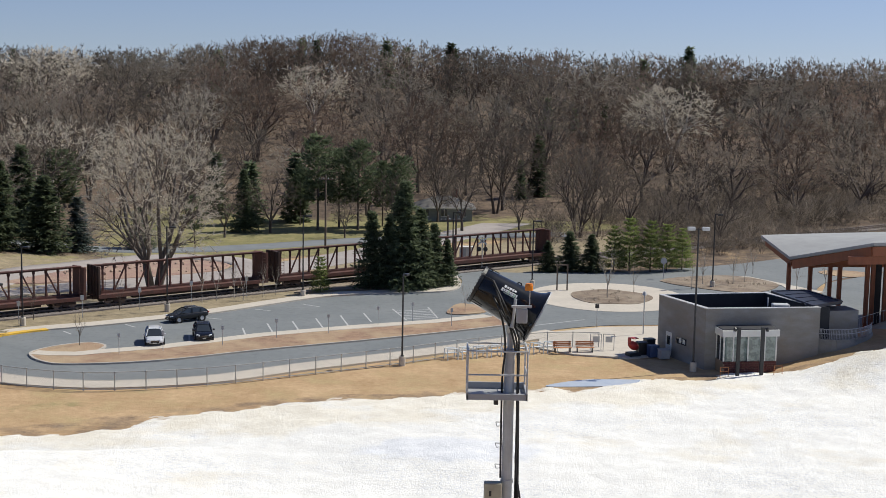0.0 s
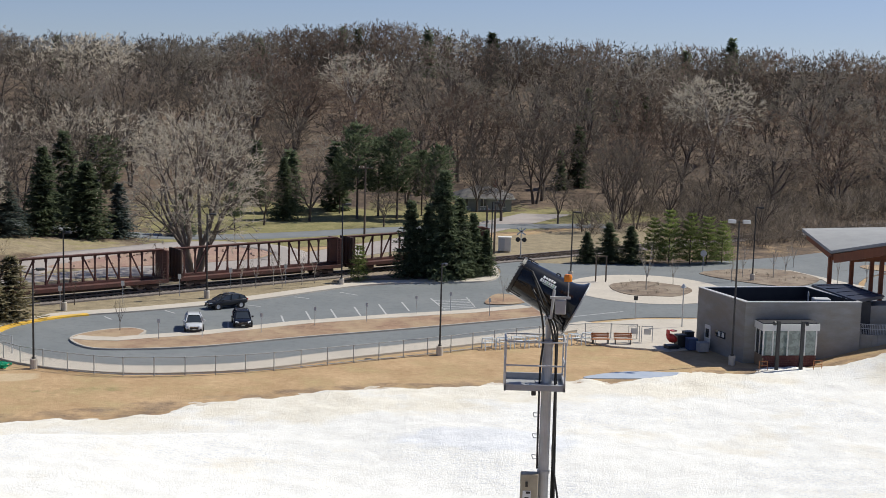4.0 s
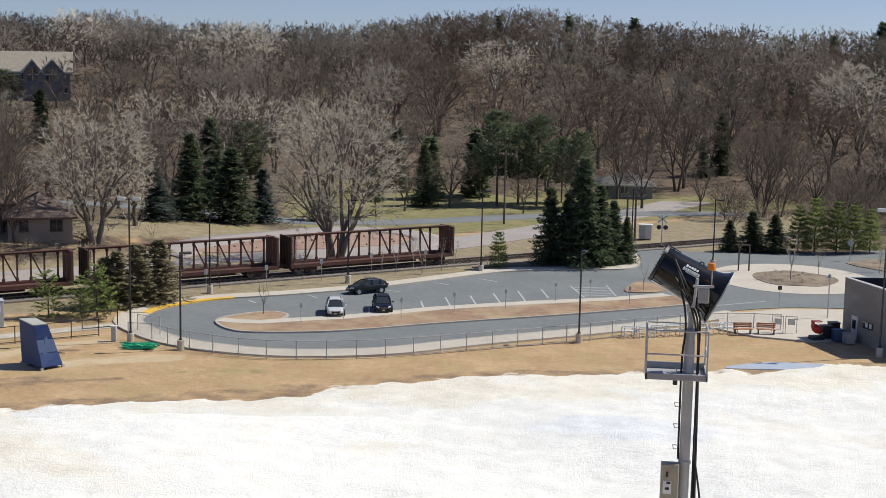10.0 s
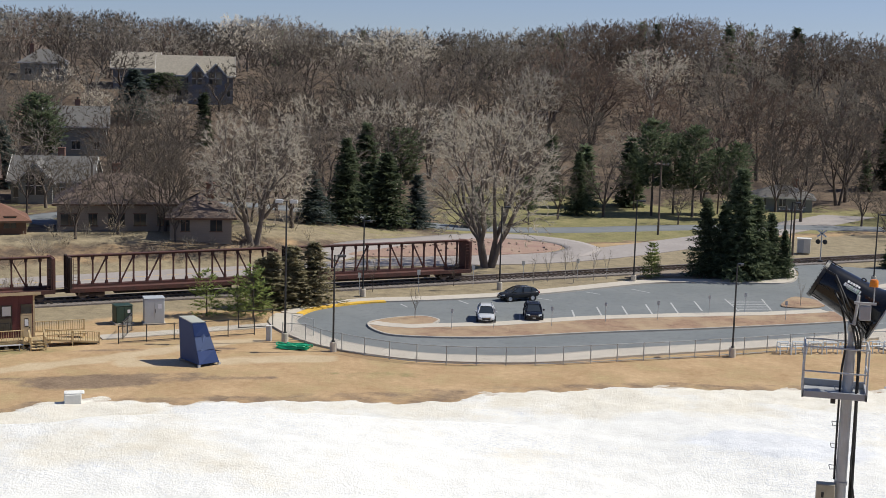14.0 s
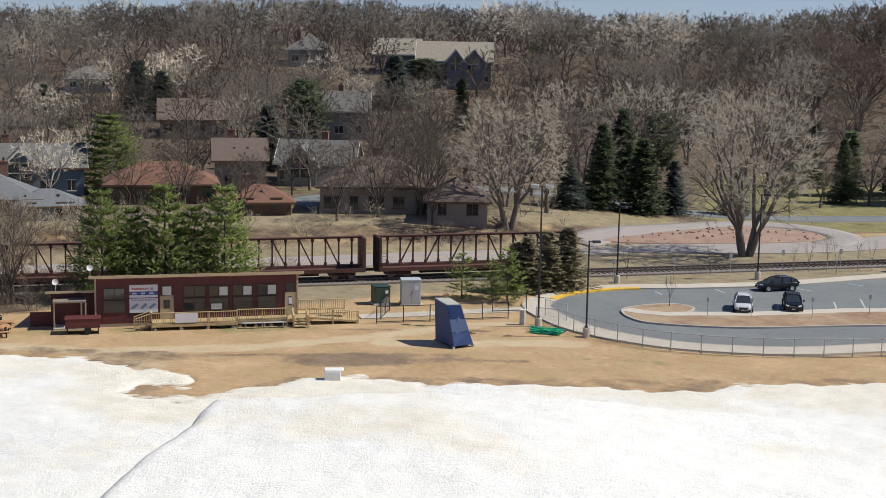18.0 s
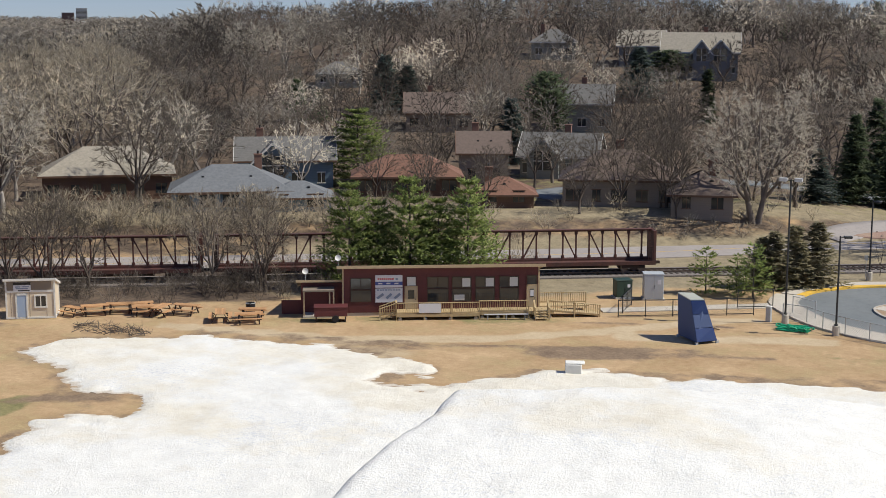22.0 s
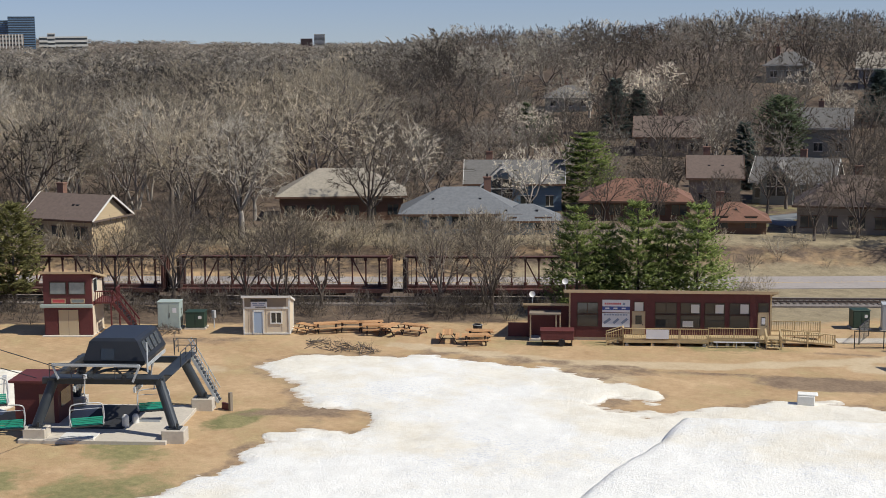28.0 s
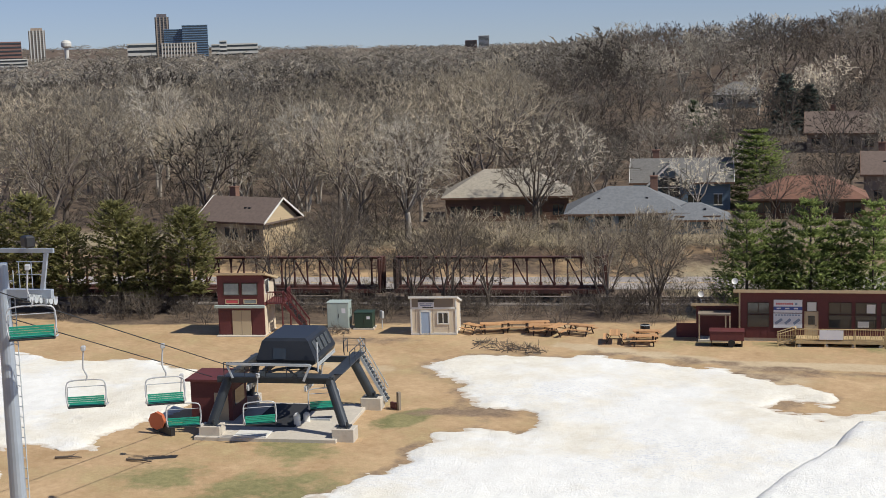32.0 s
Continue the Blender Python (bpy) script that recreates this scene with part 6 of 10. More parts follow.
    for line in (((-0.42, -0.3, 20.9), (-0.2, -0.5, 20.3), (0.0, -0.45, 19.8), (0.12, -0.16, 19.3), (0.2, -0.05, 18.5), (0.2, -0.05, 12)),
                 ((-0.52, -0.2, 20.75), (-0.2, -0.55, 20.2), (0.1, -0.3, 19.7), (0.19, -0.1, 19.0), (0.24, -0.05, 17.6), (0.32, -0.1, 12)),
                 ((-0.45, -0.35, 21.0), (-0.15, -0.56, 20.4), (0.15, -0.4, 19.75), (0.22, -0.05, 19.2), (0.22, -0.02, 17.4), (0.27, -0.05, 12)),
                 ((-0.30, -0.35, 20.3), (-0.18, -0.3, 19.9), (-0.12, -0.16, 19.3), (-0.17, -0.08, 18.6), (-0.17, -0.05, 17.3), (-0.16, -0.05, 16.1)),
                 ((0.19, -0.16, 18.4), (0.22, -0.2, 17.2), (0.20, -0.2, 16.4), (0.42, -0.4, 14.8), (0.5, -0.4, 12))):
        bm = bmesh.new()
        pipe(bm, smooth_line(line, 6), 0.026)
        part("hose", bm, CABLE, g, "black rubber supply hose")
    for k in range(4):
        a = 1.6 + 0.8 * k
        part("manifold_pipe", bar(bmesh.new(), m @ Vector((0.49 * math.cos(a), 0.49 * math.sin(a), -0.78)), m @ Vector((0.49 * math.cos(a), 0.49 * math.sin(a), -0.45)), 0.02, 0.02), BLACK_METAL, barrel)
    bx = part("supply_box", boxes((-0.56, -0.13, -0.34, -0.06, 15.0, 16.03), bevel=0.02), TAN_BOX, g, "weathered beige supply box")
    part("warning_label", boxes((-0.50, -0.30, -0.346, -0.34, 15.30, 15.62)), DECAL, bx)
    for q in ((-0.44, -0.38, -0.36, -0.34, 15.72, 15.85), (-0.42, -0.32, -0.36, -0.346, 15.55, 15.6), (-0.45, -0.35, -0.36, -0.346, 15.4, 15.46)):
        part("latch", boxes(q), BLACK_METAL, bx)
    bm = lathe(bmesh.new(), [(0.12, 15.98), (0.155, 15.98), (0.155, 16.06), (0.12, 16.06)], 18)
    part("clamp", bm, STEEL, g)


snow_gun()


# ---- lift building, kiosk, canopy ----
BOARD_CONC = material("grey board-formed concrete", (0.27, 0.268, 0.26), 0.7, second=(0.19, 0.188, 0.182), scale=0.5, amount=0.9, stretch=(1, 1, 2.5), fine=(0.25, 0.247, 0.24), third=(0.22, 0.195, 0.165), third_scale=0.35, bump=0.12, bump_scale=3)
CAP = material("pale metal coping", (0.62, 0.62, 0.60), 0.4, 0.3)
MEMBRANE = material("black roof membrane", (0.018, 0.02, 0.026), 0.7, second=(0.035, 0.036, 0.04), scale=0.8, amount=0.7)
PANEL_NAVY = material("dark navy roof duct", (0.018, 0.024, 0.042), 0.45, second=(0.03, 0.036, 0.055), scale=1, amount=0.5)
BRICK_RED = material("dark red brick", (0.115, 0.034, 0.028), 0.85, second=(0.08, 0.026, 0.024), scale=6, amount=0.8, spread=0.2)
WHITE_TRIM = material("white painted trim", (0.70, 0.69, 0.65), 0.5, second=(0.6, 0.59, 0.55), scale=3, amount=0.5)
TIMBER = material("red-brown glued timber", (0.27, 0.085, 0.035), 0.55, second=(0.20, 0.06, 0.025), scale=1.5, amount=0.8, stretch=(1, 1, 0.3))
ROOF_METAL = material("grey standing seam roof", (0.34, 0.345, 0.34), 0.7, 0.0, second=(0.28, 0.285, 0.285), scale=0.6, amount=0.8)
PALE_GLASS = material("green tinted glass", (0.22, 0.27, 0.25), 0.05, spec=0.8, second=(0.10, 0.13, 0.12), scale=2.2, amount=0.8, ramp=(0.45, 0.55))


def wall_run(bm, pts, z0, z1, thick):
    """A closed ring of wall on the outline pts, thick inwards."""
    k = len(pts)
    mid = sum((Vector(p) for p in pts), Vector((0, 0))) / k
    inner = [Vector(p) + (mid - Vector(p)).normalized() * thick * 1.3 for p in pts]
    o0, o1 = [[bm.verts.new((p[0], p[1], z)) for p in pts] for z in (z0, z1)]
    i0, i1 = [[bm.verts.new((p[0], p[1], z)) for p in inner] for z in (z0, z1)]
    for i in range(k):
        j = (i + 1) % k
        bm.faces.new((o0[i], o0[j], o1[j], o1[i]))
        bm.faces.new((i0[j], i0[i], i1[i], i1[j]))
        bm.faces.new((o1[i], o1[j], i1[j], i1[i]))
    return inner


def lift_building():
    near, left, right = Vector((23.2, 122.7)), Vector((20.2, 130.2)), Vector((33.7, 124.5))
    back = right + (left - near) * 1.06 + Vector((0.2, 0.2))
    b = thing("lift_building", Matrix.Identity(4), "grey concrete flat-roofed building with a sunken dark roof", "building")
    bm = bmesh.new()
    inner = wall_run(bm, [near, right, back, left], -0.3, 5.4, 0.28)
    bmesh.ops.recalc_face_normals(bm, faces=list(bm.faces))
    part("wall", bm, BOARD_CONC, b)
    bm = bmesh.new()
    wall_run(bm, [p + (p - (near + back) / 2).normalized() * 0.05 for p in (near, right, back, left)], 5.4, 5.46, 0.4)
    part("coping", bm, CAP, b)
    bm = bmesh.new()
    bm.faces.new([bm.verts.new((p.x, p.y, 4.15)) for p in inner])
    part("roof", bm, MEMBRANE, b, "black sunken roof membrane")
    bm = bmesh.new()
    wall_run(bm, [p + (((near + back) / 2) - p).normalized() * 0.02 for p in inner], 4.15, 5.39, 0.05)
    part("parapet_lining", bm, MEMBRANE, b)
    f, d = (right - near).normalized(), Vector((-0.169, 0.986))
    for s, z0, z1, w in ((0.25, 0.15, 2.25, 0.95), (0.52, 1.5, 2.1, 1.7)):
        p = near.lerp(left, 1 - s)
        way = (left - near).normalized()
        out = Vector((-way.y, way.x)) * 0.03
        bm = bmesh.new()
        bar(bm, (p.x + out.x - way.x * w / 2, p.y + out.y - way.y * w / 2, (z0 + z1) / 2), (p.x + out.x + way.x * w / 2, p.y + out.y + way.y * w / 2, (z0 + z1) / 2), 0.06, z1 - z0)
        part("door" if w < 1 else "window", bm, WHITE_TRIM if w < 1 else GLASS, b)
        if w < 1:
            bm = bmesh.new()
            bar(bm, (p.x + out.x * 2 - way.x * 0.28, p.y + out.y * 2 - way.y * 0.28, 1.5), (p.x + out.x * 2 + way.x * 0.28, p.y + out.y * 2 + way.y * 0.28, 1.5), 0.04, 0.8)
            part("window", bm, GLASS, b)
        else:
            for q in (-0.5, 0.15):
                bm = bmesh.new()
                bar(bm, (p.x + out.x * 2 + way.x * (q - 0.2), p.y + out.y * 2 + way.y * (q - 0.2), (z0 + z1) / 2 + 0.02), (p.x + out.x * 2 + way.x * (q + 0.2), p.y + out.y * 2 + way.y * (q + 0.2), (z0 + z1) / 2 + 0.02), 0.03, 0.42)
                part("poster", bm, BLIND, b)
    # roof plant
    for s, q, r, h in ((0.42, 1.4, 0.30, 0.75), (0.52, 1.8, 0.07, 1.0), (0.63, 2.4, 0.08, 1.75)):
        p = near + f * (10.6 * s) + d * q
        bm = lathe(bmesh.new(), [(0, 4.1), (r * 0.8, 4.1), (r * 0.8, 4.15 + h * 0.8), (r, 4.15 + h * 0.82), (r * 0.9, 4.15 + h), (0, 4.15 + h * 1.05)], 14, Matrix.Translation((p.x, p.y, 0)))
        part("roof_vent", bm, STEEL, b)
    p = near + f * 7.6 + d * 1.7
    part("roof_hatch", boxes((p.x - 0.75, p.x + 0.75, p.y - 0.5, p.y + 0.5, 4.15, 5.5), bevel=0.06), CAP, b)
    # framed row of dark panels over the passage at the building's end
    pa, pb, pc, pd = (Vector(p) for p in ((31.2, 132.4, 5.5), (34.6, 133.4, 5.5), (36.4, 127.8, 5.42), (33.2, 125.0, 5.42)))
    for p, q in ((pa, pd), (pb, pc), (pa, pb), (pd, pc)):
        part("panel_rail", bar(bmesh.new(), p, q, 0.28, 0.3), PANEL_NAVY, b)
    for i in range(4):
        p, q = pa.lerp(pd, (i + 0.5) / 4), pb.lerp(pc, (i + 0.5) / 4)
        part("roof_panel", bar(bmesh.new(), p + Vector((0, 0, 0.02)), q + Vector((0, 0, 0.02)), 1.5, 0.12), PANEL_NAVY, b)
    p, q = right, right + f * 1.6
    bm = bmesh.new()
    bar(bm, (p.x + d.x * 1.6, p.y + d.y * 1.6, 2.6), (q.x + d.x * 1.6, q.y + d.y * 1.6, 2.6), 0.2, 5.2)
    # A solid black slab stands in for the shade of the recess.
    part("door_recess", bm, MEMBRANE, b)
    p, q = right + f * 1.3 + d * 3.2, right + f * 4.6 + d * 3.4
    bm = bmesh.new()
    bar(bm, (p.x, p.y, 2.3), (q.x, q.y, 2.3), 2.6, 4.9)
    part("side_block", bm, BOARD_CONC, b)
    # low curved ramp wall with a steel rail
    line = smooth_line([(*(right + f * 0.1 + d * 0.5), 0), (*(right + f * 1.6 - d * 0.1), 0), (*(right + f * 3.4 + d * 0.2), 0), (*(right + f * 5.4 + d * 1.6), 0), (*(right + f * 6.6 + d * 3.2), 0)], 4)
    for p, q in zip(line, line[1:]):
        part("ramp_wall", bar(bmesh.new(), (p.x, p.y, 1.0), (q.x, q.y, 1.0), 0.25, 3.0), BOARD_CONC, b)
        for z in (3.0, 3.4):
            part("ramp_rail", tube(bmesh.new(), (p.x, p.y, z), (q.x, q.y, z), 0.03, n=6), STEEL, b)
        for t in (0.0, 0.33, 0.66):
            e = p.lerp(q, t)
            part("baluster", tube(bmesh.new(), (e.x, e.y, 2.45), (e.x, e.y, 3.4), 0.02, n=5), STEEL, b)
    # kiosk
    k = thing("ticket_kiosk", Matrix.Translation((near.x + f.x * 1.0 - d.x * 1.9, near.y + f.y * 1.0 - d.y * 1.9, 0)) @ Matrix.Rotation(math.atan2(f.y, f.x), 4, "Z"), "glazed white framed booth on a dark red brick base", "kiosk")
    w, dp = 4.9, 1.85
    courses = part("brick_base", boxes((0.02, w - 0.02, 0.02, dp, -0.3, 1.05)), MUD, k)
    bmesh_brick = None
    for r in range(5):
        for c in range(16):
            off = 0.15 if r % 2 else 0.0
            if bmesh_brick is None:
                o = part("brick", boxes((0, 0.29, -0.015, 0.02, 0, 0.185), bevel=0.006), BRICK_RED, courses)
                bmesh_brick = o.data
            else:
                o = new("brick", bmesh_brick)
                o.parent = courses
            o.location = (min(c * 0.305 + off, w - 0.3), 0, 0.06 + r * 0.2)
    part("floor", boxes((0.05, w - 0.05, 0.05, dp, 1.05, 1.1)), MEMBRANE, k)
    for x in (0, 0.85, 2.2, 3.35, 3.75, w - 0.12):
        part("mullion", boxes((x, x + 0.12, 0, 0.12, 1.05, 3.25), bevel=0.01), WHITE_TRIM, k)
    for y in (0.8, dp - 0.12):
        part("mullion", boxes((0, 0.12, y, y + 0.12, 1.05, 3.25), bevel=0.01), WHITE_TRIM, k)
        part("mullion", boxes((w - 0.12, w, y, y + 0.12, 1.05, 3.25), bevel=0.01), WHITE_TRIM, k)
    for x0, x1 in ((0.12, 0.85), (0.97, 2.2), (2.32, 3.35), (3.47, 3.75), (3.87, w - 0.12)):
        part("pane", boxes((x0, x1, 0.05, 0.07, 1.05, 3.25)), PALE_GLASS, k)
    part("pane", boxes((0.05, 0.07, 0.12, dp, 1.05, 3.25)), GLASS, k)
    part("pane", boxes((w - 0.07, w - 0.05, 0.12, dp, 1.05, 3.25)), GLASS, k)
    part("fascia", boxes((-0.15, w + 0.15, -0.15, dp, 3.25, 3.85), bevel=0.02), WHITE_TRIM, k)
    part("roof", boxes((-0.05, w + 0.05, -0.05, dp, 3.85, 3.92)), MEMBRANE, k)


lift_building()


def flood_post(x, y, s):
    p = thing("floodlight_post", Matrix.Translation((x, y, 0.3)), "black square post with a round floodlight", "floodlight", "floodlight posts")
    part("post", boxes((-0.15, 0.15, -0.15, 0.15, -0.6, 4.1), bevel=0.02), BLACK_METAL, p)
    bm = lathe(bmesh.new(), [(0, 0), (0.16, 0.02), (0.2, 0.25), (0.0, 0.26)], 14, Matrix.Translation((s * 0.2, 0, 3.85)) @ Matrix.Rotation(s * 1.3, 4, "Y"))
    part("floodlight", bm, BLACK_METAL, p)


flood_post(25.5, 119.6, -1)
flood_post(27.6, 119.8, 1)


def canopy():
    c = thing("timber_canopy", Matrix.Identity(4), "open timber canopy with a grey metal roof on red-brown posts", "canopy")
    corners = [(33.9, 150.2, 8.7), (35.1, 142.2, 7.45), (37.1, 134.9, 9.1), (39.1, 127.6, 10.75), (52, 124.5, 11.6), (60, 136, 11.0), (57, 156.5, 8.9), (49, 155.5, 8.7), (41.4, 154.6, 8.5)]
    bm = bmesh.new()
    top = [bm.verts.new((x, y, z + 0.18)) for x, y, z in corners]
    low = [bm.verts.new((x, y, z - 0.12)) for x, y, z in corners]
    bm.faces.new(low[::-1])
    for i in range(len(top)):
        j = (i + 1) % len(top)
        bm.faces.new((low[i], low[j], top[j], top[i]))
    bmesh.ops.recalc_face_normals(bm, faces=list(bm.faces))
    bmesh.ops.triangulate(bm, faces=[f for f in bm.faces if len(f.verts) > 4])
    roof = part("roof", bm, ROOF_METAL, c, "sloping grey metal roof with pale fascia")
    bm = bmesh.new()
    rim = [bm.verts.new((x, y, z + 0.18)) for x, y, z in corners]
    hub = bm.verts.new((44.5, 144.5, 9.35))
    for i in range(len(rim)):
        bm.faces.new((rim[i], rim[(i + 1) % len(rim)], hub))
    bmesh.ops.subdivide_edges(bm, edges=list(bm.edges), cuts=3, use_grid_fill=True)
    for _ in range(6):
        bmesh.ops.smooth_vert(bm, verts=[v for v in bm.verts if not v.is_boundary], factor=0.5, use_axis_z=True)
    bmesh.ops.recalc_face_normals(bm, faces=list(bm.faces))
    part("roof_deck", bm, ROOF_METAL, roof, smooth=True)
    for (x, y), h in (((35.2, 142.6), 7.0), ((38.4, 146.5), 8.0), ((39.9, 140.9), 8.0), ((42.0, 138.7), 9.0), ((42.5, 138.5), 9.0), ((43.7, 138.3), 9.1), ((52, 131), 10.4), ((50, 152), 8.3), ((42, 152), 8.2)):
        part("post", boxes((x - 0.2, x + 0.2, y - 0.2, y + 0.2, 0.4, h), bevel=0.03), TIMBER, c)
        part("footing", boxes((x - 0.3, x + 0.3, y - 0.3, y + 0.3, -0.3, 0.6), bevel=0.03), CONCRETE, c)
    hub = Vector((44.5, 144.5, 0))
    edge = [(hub.x + (x - hub.x) * 0.97, hub.y + (y - hub.y) * 0.97, z) for x, y, z in corners]
    bm = bmesh.new()
    ring = [bm.verts.new((x, y, z - 0.17)) for x, y, z in edge]
    bm.faces.new(ring)
    bmesh.ops.triangulate(bm, faces=list(bm.faces))
    bmesh.ops.solidify(bm, geom=list(bm.faces), thickness=0.04)
    part("soffit", bm, TIMBER, c, "red-brown timber underside")
    part("column", boxes((42.9, 43.5, 138.9, 139.4, 0.4, 8.6), bevel=0.03), MEMBRANE, c, "dark metal column")
    for a, b, s in (((35.4, 141.7, 6.9), (39.1, 128.0, 10.1), 0.85), ((39.1, 128.0, 10.1), (52, 125.2, 10.9), 0.85), ((37.4, 129.6, 9.0), (44.5, 126.2, 9.7), 0.75), ((34.5, 149.5, 8.2), (41.6, 153.8, 8.0), 0.5), ((35.4, 142.2, 6.9), (34.4, 149.5, 8.1), 0.5), ((37.0, 146.2, 6.3), (46, 144.2, 6.7), 0.45),
                    ((38.6, 137.6, 7.9), (42, 153, 7.6), 0.5), ((40.6, 131, 9.2), (49, 154.5, 8.0), 0.5), ((37.0, 140.5, 7.0), (45, 137.8, 8.3), 0.45)):
        part("beam", bar(bmesh.new(), a, b, 0.3, s), TIMBER, c)
    part("stair_wall", bar(bmesh.new(), (36.0, 128.5, 0.7), (48, 139.5, 1.7), 0.3, 2.4), BOARD_CONC, c)
    bm = bmesh.new()
    for i in range(26):
        x, y, z = 35.2 + 0.45 * i, 128.6 + 0.41 * i, 1.75 + 0.038 * i
        tube(bm, (x, y, z), (x, y, z + 0.95), 0.012, n=4)
    tube(bm, (35.2, 128.6, 2.75), (46.5, 138.9, 3.7), 0.025, n=6)
    part("railing", bm, STEEL, c)


canopy()


# ---- parked cars ----
CAR_WHITE = material("silver white car paint", (0.66, 0.68, 0.70), 0.22, 0.2)
CAR_NAVY = material("dark blue car paint", (0.009, 0.011, 0.018), 0.18, 0.2)
CAR_BLACK = material("charcoal car paint", (0.026, 0.028, 0.032), 0.2, 0.3)
TYRE = material("black tyre rubber", (0.014, 0.014, 0.014), 0.85)
CHROME = material("bright chrome", (0.75, 0.75, 0.76), 0.15, 1.0)
LENS = material("clear headlight lens", (0.75, 0.78, 0.8), 0.08)
TAIL = material("red tail lamp", (0.35, 0.012, 0.01), 0.2)
GRILLE = material("black grille", (0.008, 0.008, 0.009), 0.4)


def suv(x, y, nose, paint, label, size=0.95):
    """A parked sport utility car; nose: the way it points, in degrees from +x."""
    c = thing("car", Matrix.Translation((x, y, 0.02)) @ Matrix.Rotation(radians(nose), 4, "Z") @ Matrix.Scale(size, 4), label, "car", "parked cars")
    # side outlines from tail to nose: station, low, shoulder height, half width at the sill and at the shoulder
    body = [(-2.36, 0.55, 0.92, 0.72, 0.70), (-2.28, 0.36, 1.04, 0.86, 0.84), (-1.7, 0.26, 1.06, 0.92, 0.89), (-0.6, 0.25, 1.04, 0.93, 0.90), (0.6, 0.25, 1.01, 0.93, 0.90), (1.1, 0.25, 0.99, 0.92, 0.88), (1.75, 0.27, 0.93, 0.91, 0.82), (2.18, 0.32, 0.82, 0.82, 0.70), (2.34, 0.45, 0.68, 0.66, 0.58)]
    bm = bmesh.new()
    rings = []
    for sx, lo, hi, w0, w1 in body:
        mid_z = lo + (hi - lo) * 0.55
        rings.append([bm.verts.new(p) for p in ((sx, -w0 * 0.93, lo), (sx, -w0, mid_z), (sx, -w1, hi - 0.04), (sx, -w1 * 0.86, hi), (sx, 0, hi + 0.025), (sx, w1 * 0.86, hi), (sx, w1, hi - 0.04), (sx, w0, mid_z), (sx, w0 * 0.93, lo))])
    for a, b in zip(rings, rings[1:]):
        for i in range(9):
            bm.faces.new((a[i], a[(i + 1) % 9], b[(i + 1) % 9], b[i]))
    bm.faces.new(rings[0])
    bm.faces.new(rings[-1][::-1])
    bmesh.ops.recalc_face_normals(bm, faces=list(bm.faces))
    b_ = part("body", bm, paint, c, smooth=True)
    rounded = b_.modifiers.new("rounded", "SUBSURF")
    rounded.levels = rounded.render_levels = 1
    bm = bmesh.new()
    cab = [(-2.24, 1.02, 0.80, 1.02), (-1.9, 1.0, 0.68, 1.36), (-1.2, 1.0, 0.64, 1.54), (-0.3, 1.0, 0.63, 1.57), (0.25, 0.98, 0.62, 1.51), (1.35, 0.96, 0.80, 0.98)]
    rings = [[bm.verts.new(p) for p in ((sx, -w * 0.5 - 0.42, lo), (sx, -w, hi - 0.05), (sx, -w * 0.85, hi), (sx, 0, hi + 0.02), (sx, w * 0.85, hi), (sx, w, hi - 0.05), (sx, w * 0.5 + 0.42, lo))] for sx, lo, w, hi in cab]
    for a, b in zip(rings, rings[1:]):
        for i in range(6):
            bm.faces.new((a[i], a[i + 1], b[i + 1], b[i]))
    bmesh.ops.recalc_face_normals(bm, faces=list(bm.faces))
    part("glasshouse", bm, GLASS, c, "tinted windows")
    bm = bmesh.new()
    rf = [(-1.95, 0.62, 1.35), (-1.2, 0.63, 1.56), (-0.3, 0.63, 1.595), (0.33, 0.60, 1.51)]
    rings = [[bm.verts.new(p) for p in ((sx, -w, z - 0.05), (sx, -w * 0.85, z + 0.01), (sx, 0, z + 0.03), (sx, w * 0.85, z + 0.01), (sx, w, z - 0.05))] for sx, w, z in rf]
    for a, b in zip(rings, rings[1:]):
        for i in range(4):
            bm.faces.new((a[i], a[i + 1], b[i + 1], b[i]))
    bmesh.ops.recalc_face_normals(bm, faces=list(bm.faces))
    part("roof", bm, paint, c)
    for s in (-1, 1):
        for p, q in (((1.3, s * 0.80, 1.0), (0.3, s * 0.61, 1.50)), ((-2.2, s * 0.8, 1.04), (-1.9, s * 0.66, 1.36)), ((-0.25, s * 0.86, 1.0), (-0.32, s * 0.645, 1.53)), ((-1.3, s * 0.86, 1.0), (-1.4, s * 0.645, 1.48))):
            part("pillar", bar(bmesh.new(), p, q, 0.07, 0.06), paint, c)
        part("roof_rail", bar(bmesh.new(), (-1.5, s * 0.57, 1.555), (0.1, s * 0.55, 1.60), 0.04, 0.04), CHROME, c)
        part("mirror", boxes((0.72, 0.92, s * 1.0 - 0.1, s * 1.0 + 0.1, 0.98, 1.14), bevel=0.03), paint, c)
        part("headlight", bar(bmesh.new(), (2.05, s * 0.72, 0.76), (2.29, s * 0.46, 0.72), 0.12, 0.13), LENS, c)
        part("tail_lamp", boxes((-2.37, -2.2, s * 0.72 - 0.13, s * 0.72 + 0.13, 0.86, 1.02), bevel=0.02), TAIL, c)
        part("fog_lamp", boxes((2.2, 2.3, s * 0.62 - 0.1, s * 0.62 + 0.1, 0.40, 0.5), bevel=0.02), GRILLE, c)
